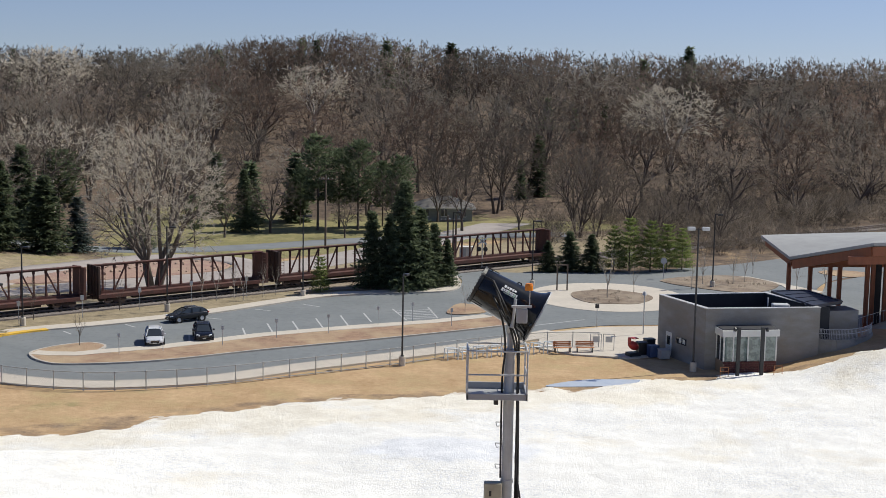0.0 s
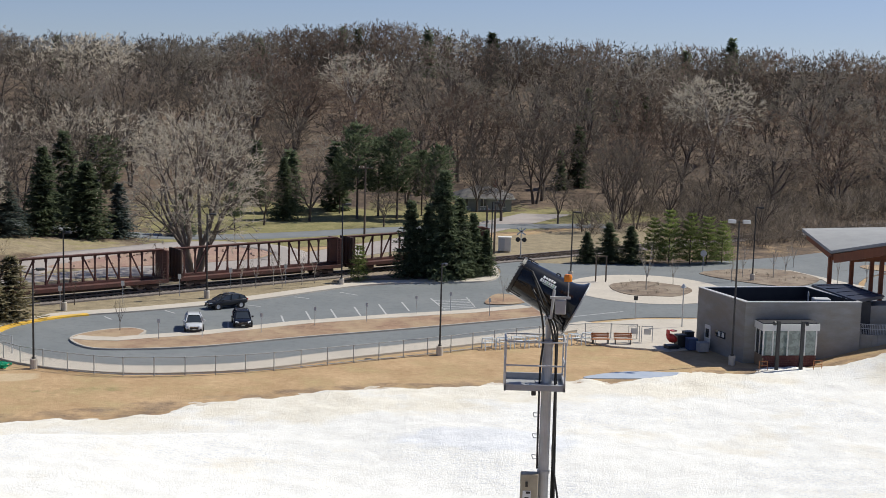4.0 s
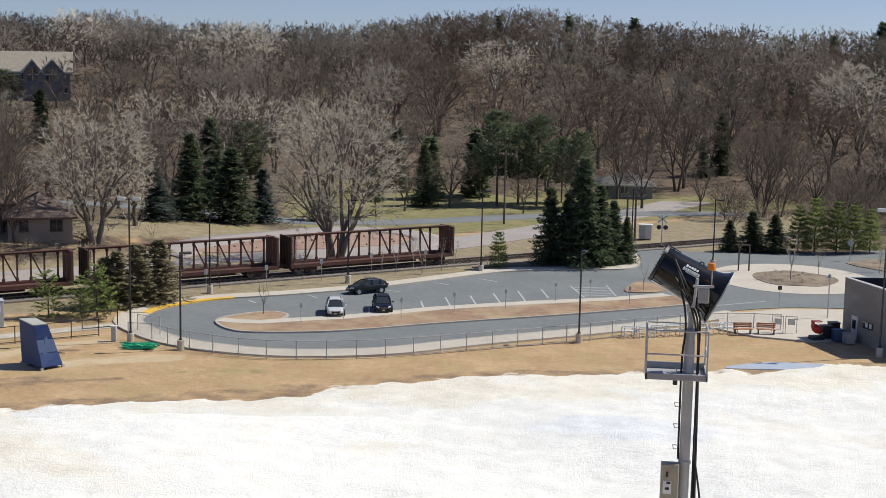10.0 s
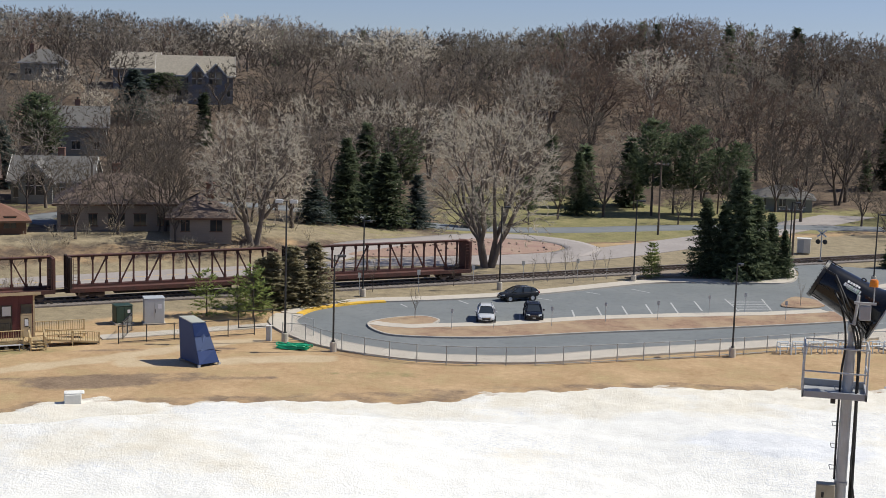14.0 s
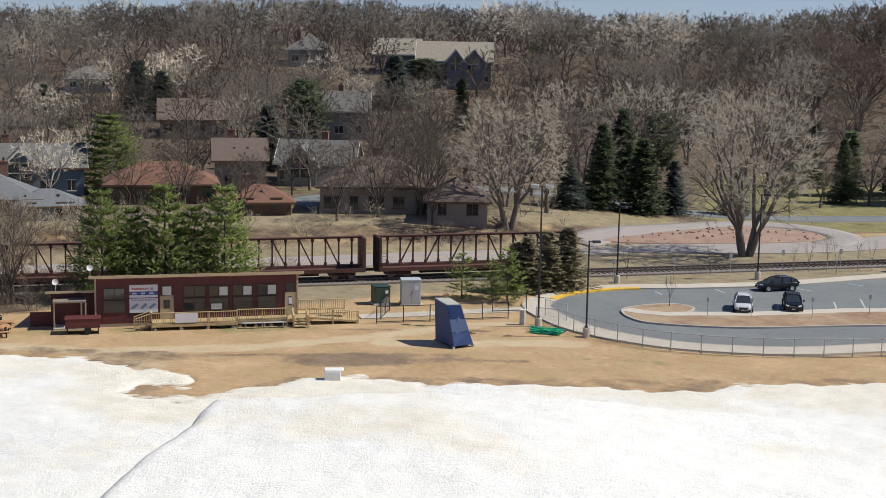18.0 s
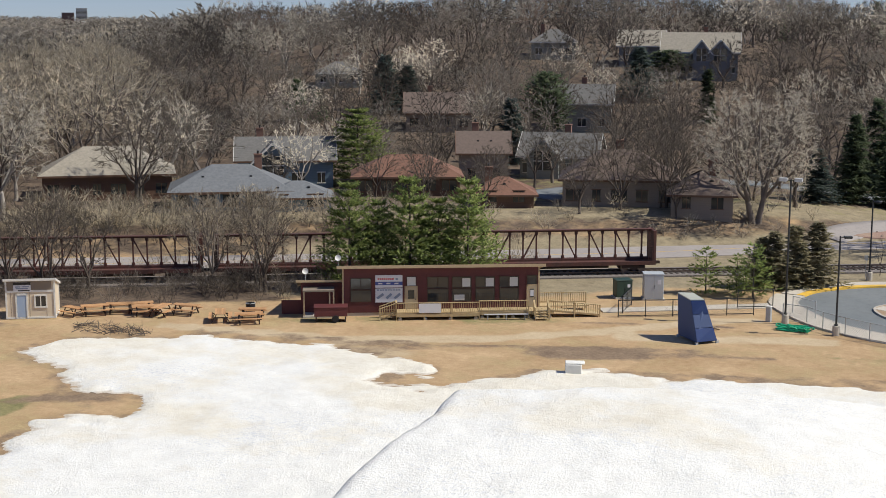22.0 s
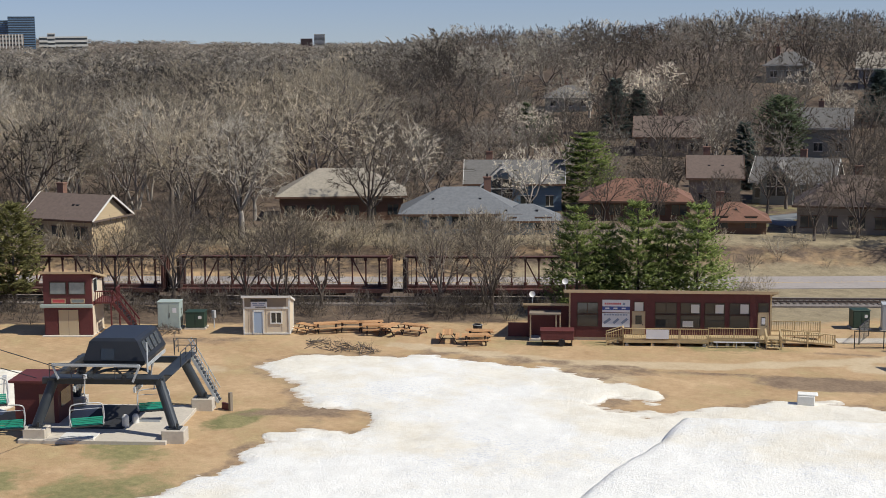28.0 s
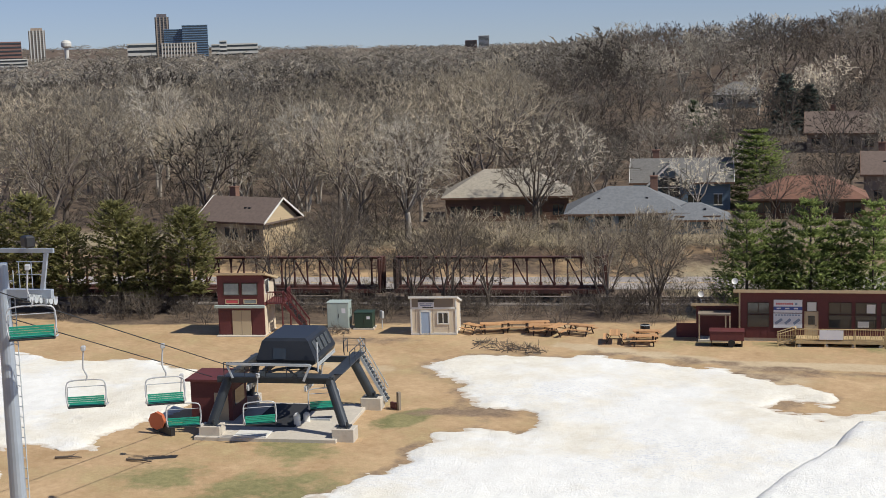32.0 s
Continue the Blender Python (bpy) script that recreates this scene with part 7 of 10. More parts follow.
        for wx in (-1.42, 1.42):
            m = Matrix.Translation((wx, s * 0.84, 0.36)) @ Matrix.Rotation(-s * math.pi / 2, 4, "X")
            bm = lathe(bmesh.new(), [(0.24, -0.1), (0.345, -0.11), (0.365, -0.06), (0.365, 0.07), (0.34, 0.115), (0.24, 0.11)], 22, m)
            wheel = part("wheel", bm, TYRE, c, "black tyre")
            bm = lathe(bmesh.new(), [(0.24, 0.06), (0.235, 0.105), (0.06, 0.09), (0.0, 0.1)], 14, m)
            part("rim", bm, STEEL, wheel)
            bm = lathe(bmesh.new(), [(0.40, -0.1), (0.44, 0.115), (0.37, 0.118), (0.36, -0.1)], 22, m)
            part("wheel_arch", bm, GRILLE, c)
    part("grille", bar(bmesh.new(), (2.325, -0.40, 0.60), (2.325, 0.40, 0.60), 0.06, 0.26), GRILLE, c)
    part("grille_trim", bar(bmesh.new(), (2.36, -0.36, 0.70), (2.36, 0.36, 0.70), 0.03, 0.03), CHROME, c)
    part("bumper", bar(bmesh.new(), (2.22, -0.78, 0.36), (2.22, 0.78, 0.36), 0.14, 0.12), GRILLE, c)
    part("number_plate", boxes((2.345, 2.375, -0.16, 0.16, 0.43, 0.52)), BLIND, c)
    return c


suv(-26.7, 129.7, -77, CAR_WHITE, "silver white sport utility car parked in a stall")
suv(-22.65, 132.5, -77, CAR_NAVY, "dark blue sport utility car parked in a stall")
suv(-25.85, 141.6, 218, CAR_BLACK, "charcoal crossover car parked along the kerb", 0.91)


# ---- lodge with its decks ----
MAROON = material("maroon painted boards", (0.115, 0.026, 0.026), 0.65, second=(0.085, 0.02, 0.021), scale=1.2, amount=0.8, fine=(0.14, 0.04, 0.036))
TAN_TRIM = material("tan painted trim", (0.47, 0.36, 0.22), 0.7, second=(0.40, 0.30, 0.185), scale=2, amount=0.6)
LUMBER = material("yellow treated lumber", (0.50, 0.38, 0.205), 0.8, second=(0.40, 0.30, 0.165), scale=2.5, amount=0.8, spread=0.12, stretch=(1, 1, 0.25))
BEIGE = material("beige panel siding", (0.64, 0.55, 0.42), 0.75, second=(0.57, 0.49, 0.37), scale=1, amount=0.6)
TAUPE = material("taupe band", (0.23, 0.19, 0.145), 0.8)
DOOR_BLUE = material("pale blue door", (0.33, 0.42, 0.55), 0.6)
DOOR_TAN = material("tan door", (0.46, 0.37, 0.24), 0.65)
SIGN_WHITE = material("white banner vinyl", (0.66, 0.67, 0.70), 0.5, second=(0.6, 0.61, 0.64), scale=2, amount=0.4)
SIGN_BLUE = material("blue banner band", (0.045, 0.075, 0.27), 0.5)
SIGN_RED = material("red banner marks", (0.50, 0.07, 0.08), 0.5)
SIGN_GREY = material("grey blue banner marks", (0.22, 0.27, 0.36), 0.5)
ROLL_ROOF = material("brown grey roof edge", (0.30, 0.25, 0.18), 0.8)
PALE_GREEN = material("pale green cabinet enamel", (0.36, 0.43, 0.40), 0.5, second=(0.31, 0.37, 0.35), scale=2, amount=0.6)
DARK_GREEN = material("dark green cabinet enamel", (0.022, 0.05, 0.035), 0.5)
LIGHT_GREY = material("light grey cabinet enamel", (0.45, 0.48, 0.50), 0.45, second=(0.40, 0.43, 0.45), scale=2, amount=0.5)
TABLE_WOOD = material("orange stained table boards", (0.52, 0.29, 0.135), 0.75, second=(0.42, 0.23, 0.105), scale=3, amount=0.8, spread=0.15)
TABLE_LEG = material("dark brown table frame", (0.055, 0.036, 0.026), 0.8)


def deck_rail(parent, p, q, zp, zq, high=0.95):
    """A lumber railing from p to q: posts, rails and single balusters."""
    p, q = Vector((p[0], p[1], zp)), Vector((q[0], q[1], zq))
    ln = (q - p).length
    n = max(1, round(ln / 2.2))
    for i in range(n + 1):
        a = p.lerp(q, i / n)
        part("rail_post", bar(bmesh.new(), a + Vector((0, 0, -zp - 0.2)), a + Vector((0, 0, high + 0.03)), 0.1, 0.1), LUMBER, parent)
    up = Vector((0, 0, high))
    part("top_rail", bar(bmesh.new(), p + up, q + up, 0.15, 0.05), LUMBER, parent)
    part("bottom_rail", bar(bmesh.new(), p + Vector((0, 0, 0.1)), q + Vector((0, 0, 0.1)), 0.05, 0.09), LUMBER, parent)
    k = int(ln / 0.19)
    me = None
    for i in range(1, k):
        a = p.lerp(q, i / k)
        if me is None:
            o = part("baluster", boxes((-0.022, 0.022, -0.022, 0.022, 0.1, high)), LUMBER, parent)
            me = o.data
        else:
            o = new("baluster", me)
            o.parent = parent
        o.location = a


def deck_floor(parent, x0, x1, y0, y1, z):
    n = int((x1 - x0) / 0.3)
    me = None
    for i in range(n):
        if me is None:
            o = part("deck_board", boxes((0.006, (x1 - x0) / n - 0.006, y0, y1, z - 0.04, z)), LUMBER, parent)
            me = o.data
        else:
            o = new("deck_board", me)
            o.parent = parent
        o.location.x = x0 + i * (x1 - x0) / n
    part("rim_joist", boxes((x0, x1, y0 - 0.04, y0, z - 0.26, z - 0.0)), LUMBER, parent)
    for i in range(4):
        cx = x0 + 0.3 + (x1 - x0 - 0.6) * i / 3
        part("footing", boxes((cx - 0.15, cx + 0.15, y0 + 0.05, y0 + 0.3, -0.2, 0.12), (cx - 0.06, cx + 0.06, y0 + 0.1, y0 + 0.22, 0.12, z - 0.25)), CONCRETE, parent)


def sloped(x0, x1, y0, y1, zf, zb, thick):
    """A roof sheet that falls from the front edge (y0, zf) to the back edge (y1, zb)."""
    bm = bmesh.new()
    lo = [bm.verts.new(p) for p in ((x0, y0, zf), (x1, y0, zf), (x1, y1, zb), (x0, y1, zb))]
    hi = [bm.verts.new(p) for p in ((x0, y0, zf + thick), (x1, y0, zf + thick), (x1, y1, zb + thick), (x0, y1, zb + thick))]
    bm.faces.new(lo[::-1])
    bm.faces.new(hi)
    for i in range(4):
        bm.faces.new((lo[i], lo[(i + 1) % 4], hi[(i + 1) % 4], hi[i]))
    return bm


def lodge():
    way = math.atan2(10.5, 13.5)
    m = Matrix.Translation((-74.0, 95.2, 0)) @ Matrix.Rotation(way, 4, "Z")
    b = thing("lodge", m, "long low maroon lodge with tan trim and a sloping roof", "lodge")
    L, dp, hf, hb = 17.15, 7.2, 4.15, 2.35
    bm = bmesh.new()
    v = [bm.verts.new(p) for p in ((0, 0, 0.25), (L, 0, 0.25), (L, dp, 0.25), (0, dp, 0.25), (0, 0, hf), (L, 0, hf), (L, dp, hb), (0, dp, hb))]
    for f in ((0, 1, 5, 4), (1, 2, 6, 5), (2, 3, 7, 6), (3, 0, 4, 7), (4, 5, 6, 7)):
        bm.faces.new([v[i] for i in f])
    part("wall", bm, MAROON, b)
    part("foundation", boxes((0.05, L - 0.05, 0.05, dp - 0.05, -0.3, 0.25)), CONCRETE, b)
    for i in range(1, 28):
        part("batten", boxes((i * 0.612 - 0.02, i * 0.612 + 0.02, -0.018, 0, 0.3, hf - 0.05)), MAROON, b)
    bm = bmesh.new()
    q = [(-0.45, -0.55, hf + 0.12), (L + 0.45, -0.55, hf + 0.12), (L + 0.45, dp + 0.4, hb - 0.02), (-0.45, dp + 0.4, hb - 0.02)]
    lo, hi = [bm.verts.new(p) for p in q], [bm.verts.new((x, y, z + 0.2)) for x, y, z in q]
    bm.faces.new(lo[::-1]), bm.faces.new(hi)
    for i in range(4):
        bm.faces.new((lo[i], lo[(i + 1) % 4], hi[(i + 1) % 4], hi[i]))
    part("roof", bm, ROLL_ROOF, b, "low sloping roof with tan edge")
    part("fascia", boxes((-0.48, L + 0.48, -0.59, -0.55, hf + 0.08, hf + 0.34)), TAN_TRIM, b)
    for x in (-0.02, L - 0.1):
        part("corner_trim", boxes((x, x + 0.14, -0.04, 0.1, 0.25, hf)), TAN_TRIM, b)
    for x0, x1, z0, z1 in ((0.75, 2.45, 2.35, 3.25), (0.75, 2.45, 1.25, 2.2), (7.4, 9.15, 2.4, 3.3), (7.4, 9.15, 1.2, 2.25), (9.55, 11.15, 2.4, 3.3), (9.55, 11.15, 1.2, 2.25), (11.6, 13.2, 2.4, 3.3), (11.6, 13.2, 1.2, 2.25),
                           (13.7, 15.3, 2.4, 3.3), (13.7, 15.3, 1.2, 2.25), (16.1, 16.9, 2.6, 3.35), (5.6, 6.35, 2.6, 3.35)):
        pane = part("window", boxes((x0, x1, -0.03, 0.0, z0, z1)), BLIND if x0 == 5.6 else GLASS, b)
        fr = [(x0 - 0.06, x1 + 0.06, -0.06, -0.03, z1, z1 + 0.06), (x0 - 0.06, x1 + 0.06, -0.06, -0.03, z0 - 0.06, z0), (x0 - 0.06, x0, -0.06, -0.03, z0, z1), (x1, x1 + 0.06, -0.06, -0.03, z0, z1)]
        if x1 - x0 > 1.2 and z0 > 2:
            fr.append(((x0 + x1) / 2 - 0.03, (x0 + x1) / 2 + 0.03, -0.06, -0.03, z0, z1))
        part("frame", boxes(*fr), TABLE_LEG, pane)
    for x0, x1, z0, z1 in ((14.55, 15.25, 2.45, 3.25), (9.7, 10.6, 1.25, 1.75), (10.4, 11.1, 2.45, 3.2), (12.45, 13.15, 2.45, 3.2)):
        part("blind", boxes((x0, x1, -0.042, -0.032, z0, z1)), BLIND, b)
    for x0, x1, g in ((5.4, 6.5, 1), (16.05, 16.95, 0)):
        d = part("door", boxes((x0 + 0.08, x1 - 0.08, -0.07, 0, 0.55, 2.45), bevel=0.01), DOOR_TAN, b)
        part("door_window", boxes((x0 + 0.28, x1 - 0.28, -0.085, -0.07, 1.45, 2.2)), GLASS, d)
        part("handle", boxes((x1 - 0.22, x1 - 0.15, -0.12, -0.07, 1.35, 1.45)), BLACK_METAL, d)
        part("door_trim", boxes((x0 - 0.02, x0 + 0.08, -0.08, 0, 0.5, 2.55), (x1 - 0.08, x1 + 0.02, -0.08, 0, 0.5, 2.55), (x0 - 0.02, x1 + 0.02, -0.08, 0, 2.45, 2.57)), TAN_TRIM, d)
        if not g:
            part("door_sign", boxes((x0 + 0.3, x1 - 0.3, -0.095, -0.086, 1.55, 2.1)), SIGN_WHITE, d)
    part("panel_strip", boxes((3.1, 7.2, -0.03, -0.018, 0.45, 0.5)), TAN_TRIM, b)
    # side annex with porch
    an = thing("lodge_annex", m @ Matrix.Translation((-3.6, 1.0, 0)), "low maroon annex with a small porch and tan posts", "annex")
    bm = bmesh.new()
    v = [bm.verts.new(p) for p in ((0, 0, -0.2), (3.6, 0, -0.2), (3.6, 5, -0.2), (0, 5, -0.2), (0, 0, 2.75), (3.6, 0, 2.75), (3.6, 5, 1.5), (0, 5, 1.5))]
    for f in ((0, 1, 5, 4), (1, 2, 6, 5), (2, 3, 7, 6), (3, 0, 4, 7), (4, 5, 6, 7)):
        bm.faces.new([v[i] for i in f])
    part("wall", bm, MAROON, an)
    part("roof", sloped(-0.4, 3.6, -0.6, 5.2, 2.93, 1.5, 0.13), ROLL_ROOF, an)
    part("fascia", boxes((-0.4, 3.6, -0.63, -0.6, 2.9, 3.1)), TAN_TRIM, an)
    part("porch_roof", bar(bmesh.new(), (0.2, -0.9, 2.35), (2.9, -0.9, 2.35), 1.7, 0.14), TAUPE, an)
    for x in (0.3, 2.5, 2.85):
        part("porch_post", boxes((x - 0.06, x + 0.06, -1.6, -1.48, -0.2, 2.3)), TAN_TRIM, an)
    part("door", boxes((0.7, 2.3, -0.06, 0, 0.1, 2.1)), MAROON, an)
    part("step", boxes((0.2, 2.9, -1.7, 0, -0.2, 0.14)), CONCRETE, an)
    part("skirting", boxes((-1.7, 0, 0.2, 0.3, -0.2, 1.2)), MAROON, an)
    for sx, sz in ((-3.2, 3.35), (-0.35, 4.5)):
        ds = thing("satellite_dish", m @ Matrix.Translation((sx, 1.2, sz)), "small white satellite dish on the lodge roof", "satellite dish", "dishes on the lodge")
        part("mast", tube(bmesh.new(), (0, 0, -0.4), (0, 0, 0.3), 0.025), STEEL, ds)
        part("dish", lathe(bmesh.new(), [(0.0, 0.0), (0.15, 0.02), (0.27, 0.08), (0.27, 0.09), (0.15, 0.03), (0, 0.012)], 18, Matrix.Translation((0, -0.05, 0.4)) @ Matrix.Rotation(radians(75), 4, "X")), WHITE_TRIM, ds)
    # banners
    for z0, z1, kind_ in ((2.45, 3.55, 0), (1.15, 2.38, 1)):
        bn = thing("banner", m @ Matrix.Translation((2.85, -0.05, 0)), "white banner with red and blue bars of writing" if kind_ == 0 else "white banner with small grey blue pictures", "banner", "banners on the lodge")
        part("sheet", boxes((0, 2.35, -0.02, 0, z0, z1)), SIGN_WHITE, bn)
        if kind_ == 0:
            part("band", boxes((0, 2.35, -0.027, -0.021, z0 + 0.22, z0 + 0.52)), SIGN_BLUE, bn)
            for i in range(8):
                part("letter_bar", boxes((0.2 + i * 0.18, 0.33 + i * 0.18, -0.027, -0.021, z1 - 0.42, z1 - 0.26)), SIGN_RED, bn)
            part("round_mark", boxes((1.75, 1.95, -0.027, -0.021, z1 - 0.45, z1 - 0.25)), SIGN_GREY, bn)
            for i in range(3):
                part("band_mark", boxes((0.25 + i * 0.7, 0.6 + i * 0.7, -0.033, -0.028, z0 + 0.3, z0 + 0.42)), SIGN_WHITE, bn)
        else:
            for i in range(9):
                part("letter_bar", boxes((0.15 + i * 0.23, 0.31 + i * 0.23, -0.027, -0.021, z1 - 0.2, z1 - 0.08)), SIGN_GREY, bn)
            for x0, w in ((0.15, 0.55), (0.95, 0.45), (1.65, 0.5)):
                part("picture", bar(bmesh.new(), (x0, -0.026, z0 + 0.35), (x0 + w, -0.026, z0 + 0.75), 0.008, 0.22), SIGN_GREY, bn)
    # decks, ramp, stair
    dk = thing("lodge_deck", m, "yellow lumber deck with railings and ramp before the lodge", "deck")
    deck_floor(dk, 4.6, 11.7, -2.1, -0.02, 0.52)
    deck_floor(dk, 11.72, 16.3, -1.75, -0.02, 0.56)
    deck_rail(dk, (4.6, -2.08), (11.7, -2.08), 0.52, 0.52)
    deck_rail(dk, (11.75, -1.72), (16.0, -1.72), 0.56, 0.56)
    deck_rail(dk, (4.6, -2.08), (4.6, -1.1), 0.52, 0.52)
    deck_rail(dk, (3.2, -2.0), (4.6, -2.0), 0.05, 0.52)
    deck_rail(dk, (3.2, -1.0), (4.6, -1.0), 0.05, 0.52)
    for i in range(3):
        part("stair_tread", boxes((3.4 + 0.4 * i, 3.85 + 0.4 * i, -2.0, -1.0, 0.04 + 0.16 * i, 0.1 + 0.16 * i)), LUMBER, dk)
    deck_floor(dk, 16.32, 18.2, -1.75, -0.02, 0.56)
    for i in range(3):
        part("stair_tread", boxes((16.5, 17.6, -2.9 + 0.38 * i, -2.5 + 0.38 * i, 0.1 + 0.16 * i, 0.16 + 0.16 * i)), LUMBER, dk)
    deck_rail(dk, (16.45, -2.8), (16.45, -1.75), 0.1, 0.56)
    deck_rail(dk, (17.65, -2.8), (17.65, -1.75), 0.1, 0.56)
    bm = bmesh.new()
    bar(bm, (18.2, -1.05, 0.52), (22.2, -1.05, 0.10), 1.5, 0.06)
    part("ramp", bm, LUMBER, dk)
    deck_rail(dk, (17.75, -1.78), (22.2, -1.78), 0.56, 0.08)
    deck_rail(dk, (17.3, 1.9), (21.6, 1.9), 0.5, 0.5)
    part("back_walk", boxes((17.2, 21.7, 0.8, 1.9, 0.4, 0.48)), LUMBER, dk)
    part("notice_board", boxes((6.5, 8.4, -2.17, -2.14, 0.62, 1.42)), SIGN_WHITE, dk, "blank white board on the railing")
    bench = thing("bench", m @ Matrix.Translation((14.0, -2.35, 0)), "long grey metal bench before the deck", "bench")
    part("seat", boxes((-1.9, 1.9, -0.18, 0.18, 0.42, 0.47), bevel=0.01), STEEL, bench)
    for x in (-1.6, 0, 1.6):
        part("leg", boxes((x - 0.03, x + 0.03, -0.16, 0.16, -0.02, 0.42)), STEEL, bench)
    # cart
    ct = thing("cart", m @ Matrix.Translation((-1.0, -1.9, 0)), "maroon boarded utility trailer on small wheels", "trailer")
    part("box", boxes((-1.4, 1.4, -0.7, 0.7, 0.5, 1.25), bevel=0.02), MAROON, ct)
    part("lid", boxes((-1.45, 1.45, -0.75, 0.75, 1.25, 1.32), bevel=0.02), MAROON, ct)
    part("chassis", boxes((-1.35, 1.35, -0.06, 0.06, 0.38, 0.5), (-1.3, -1.2, -0.6, 0.6, 0.0, 0.5), (1.2, 1.3, -0.6, 0.6, 0.0, 0.5)), TABLE_LEG, ct)
    for y in (-0.75, 0.75):
        part("wheel", lathe(bmesh.new(), [(0, -0.08), (0.3, -0.08), (0.3, 0.08), (0, 0.08)], 16, Matrix.Translation((0.4, y, 0.3)) @ Matrix.Rotation(math.pi / 2, 4, "X")), TYRE, ct)


lodge()


# ---- shed, lift hut, cabinets ----
HUT_GLASS = material("grey-green window glass", (0.20, 0.225, 0.22), 0.1, second=(0.13, 0.15, 0.15), scale=1.2, amount=0.8, spec=0.7)


def shed():
    m = Matrix.Translation((-96.9, 77.9, 0)) @ Matrix.Rotation(math.atan2(2.8, 3.1), 4, "Z")
    s = thing("ticket_shed", m, "beige panelled shed with white trim and pale blue door", "shed")
    w, dp, h = 4.15, 2.8, 3.45
    bm = bmesh.new()
    v = [bm.verts.new(p) for p in ((0.05, 0.05, 0), (w - 0.05, 0.05, 0), (w - 0.05, dp, 0), (0.05, dp, 0), (0.05, 0.05, h - 0.1), (w - 0.05, 0.05, h - 0.1), (w - 0.05, dp, h - 0.9), (0.05, dp, h - 0.9))]
    for f in ((0, 1, 5, 4), (1, 2, 6, 5), (2, 3, 7, 6), (3, 0, 4, 7), (4, 5, 6, 7)):
        bm.faces.new([v[i] for i in f])
    part("wall", bm, BEIGE, s)
    part("base_trim", boxes((0, w, 0, 0.05, 0, 0.16)), WHITE_TRIM, s)
    part("mid_trim", boxes((0, w, 0, 0.05, 2.3, 2.48)), WHITE_TRIM, s)
    part("upper_band", boxes((0.12, w - 0.3, 0.02, 0.05, 2.48, 3.25)), TAUPE, s)
    for q in ((0, 0.14, 0, 0.06, 0.16, h - 0.1), (w - 0.14, w, 0, 0.06, 0.16, h - 0.1), (w - 0.05, w, 0.06, dp, 0, 0.2), (w - 0.05, w, dp - 0.14, dp, 0, h - 0.95)):
        part("corner_trim", boxes(q), WHITE_TRIM, s)
    part("roof", sloped(-0.12, w + 0.12, -0.25, dp + 0.12, h - 0.12, h - 1.0, 0.2), WHITE_TRIM, s)
    for x in (0.45, 2.0, 3.4):
        part("panel_joint", boxes((x, x + 0.02, 0.035, 0.05, 0.16, 2.3)), TAUPE, s)
    d = part("door", boxes((0.95, 1.72, 0.0, 0.05, 0.1, 2.05), bevel=0.01), DOOR_BLUE, s)
    part("door_trim", boxes((0.83, 0.95, -0.03, 0.03, 0.1, 2.2), (1.72, 1.84, -0.03, 0.03, 0.1, 2.2), (0.83, 1.84, -0.03, 0.03, 2.05, 2.2)), WHITE_TRIM, d)
    wd = part("window", boxes((2.5, 3.35, 0.02, 0.045, 1.05, 1.95)), GLASS, s)
    part("window_trim", boxes((2.38, 2.5, -0.02, 0.04, 0.93, 2.07), (3.35, 3.47, -0.02, 0.04, 0.93, 2.07), (2.5, 3.35, -0.02, 0.04, 1.95, 2.07), (2.5, 3.35, -0.02, 0.04, 0.93, 1.05), (2.88, 2.96, -0.01, 0.04, 1.05, 1.95)), WHITE_TRIM, wd)
    sg = part("sign", boxes((0.7, 2.15, -0.03, 0.0, 2.38, 3.18)), SIGN_WHITE, s)
    part("sign_band", boxes((0.7, 2.15, -0.04, -0.03, 2.95, 3.18)), BLACK_METAL, sg)
    for i, (x0, x1, z) in enumerate(((0.85, 1.3, 2.75), (1.4, 2.0, 2.75), (0.9, 1.9, 2.6), (1.1, 2.05, 2.42))):
        part("letter_bar", boxes((x0, x1, -0.036, -0.03, z, z + 0.09)), SIGN_GREY if i < 3 else BLACK_METAL, sg)


shed()


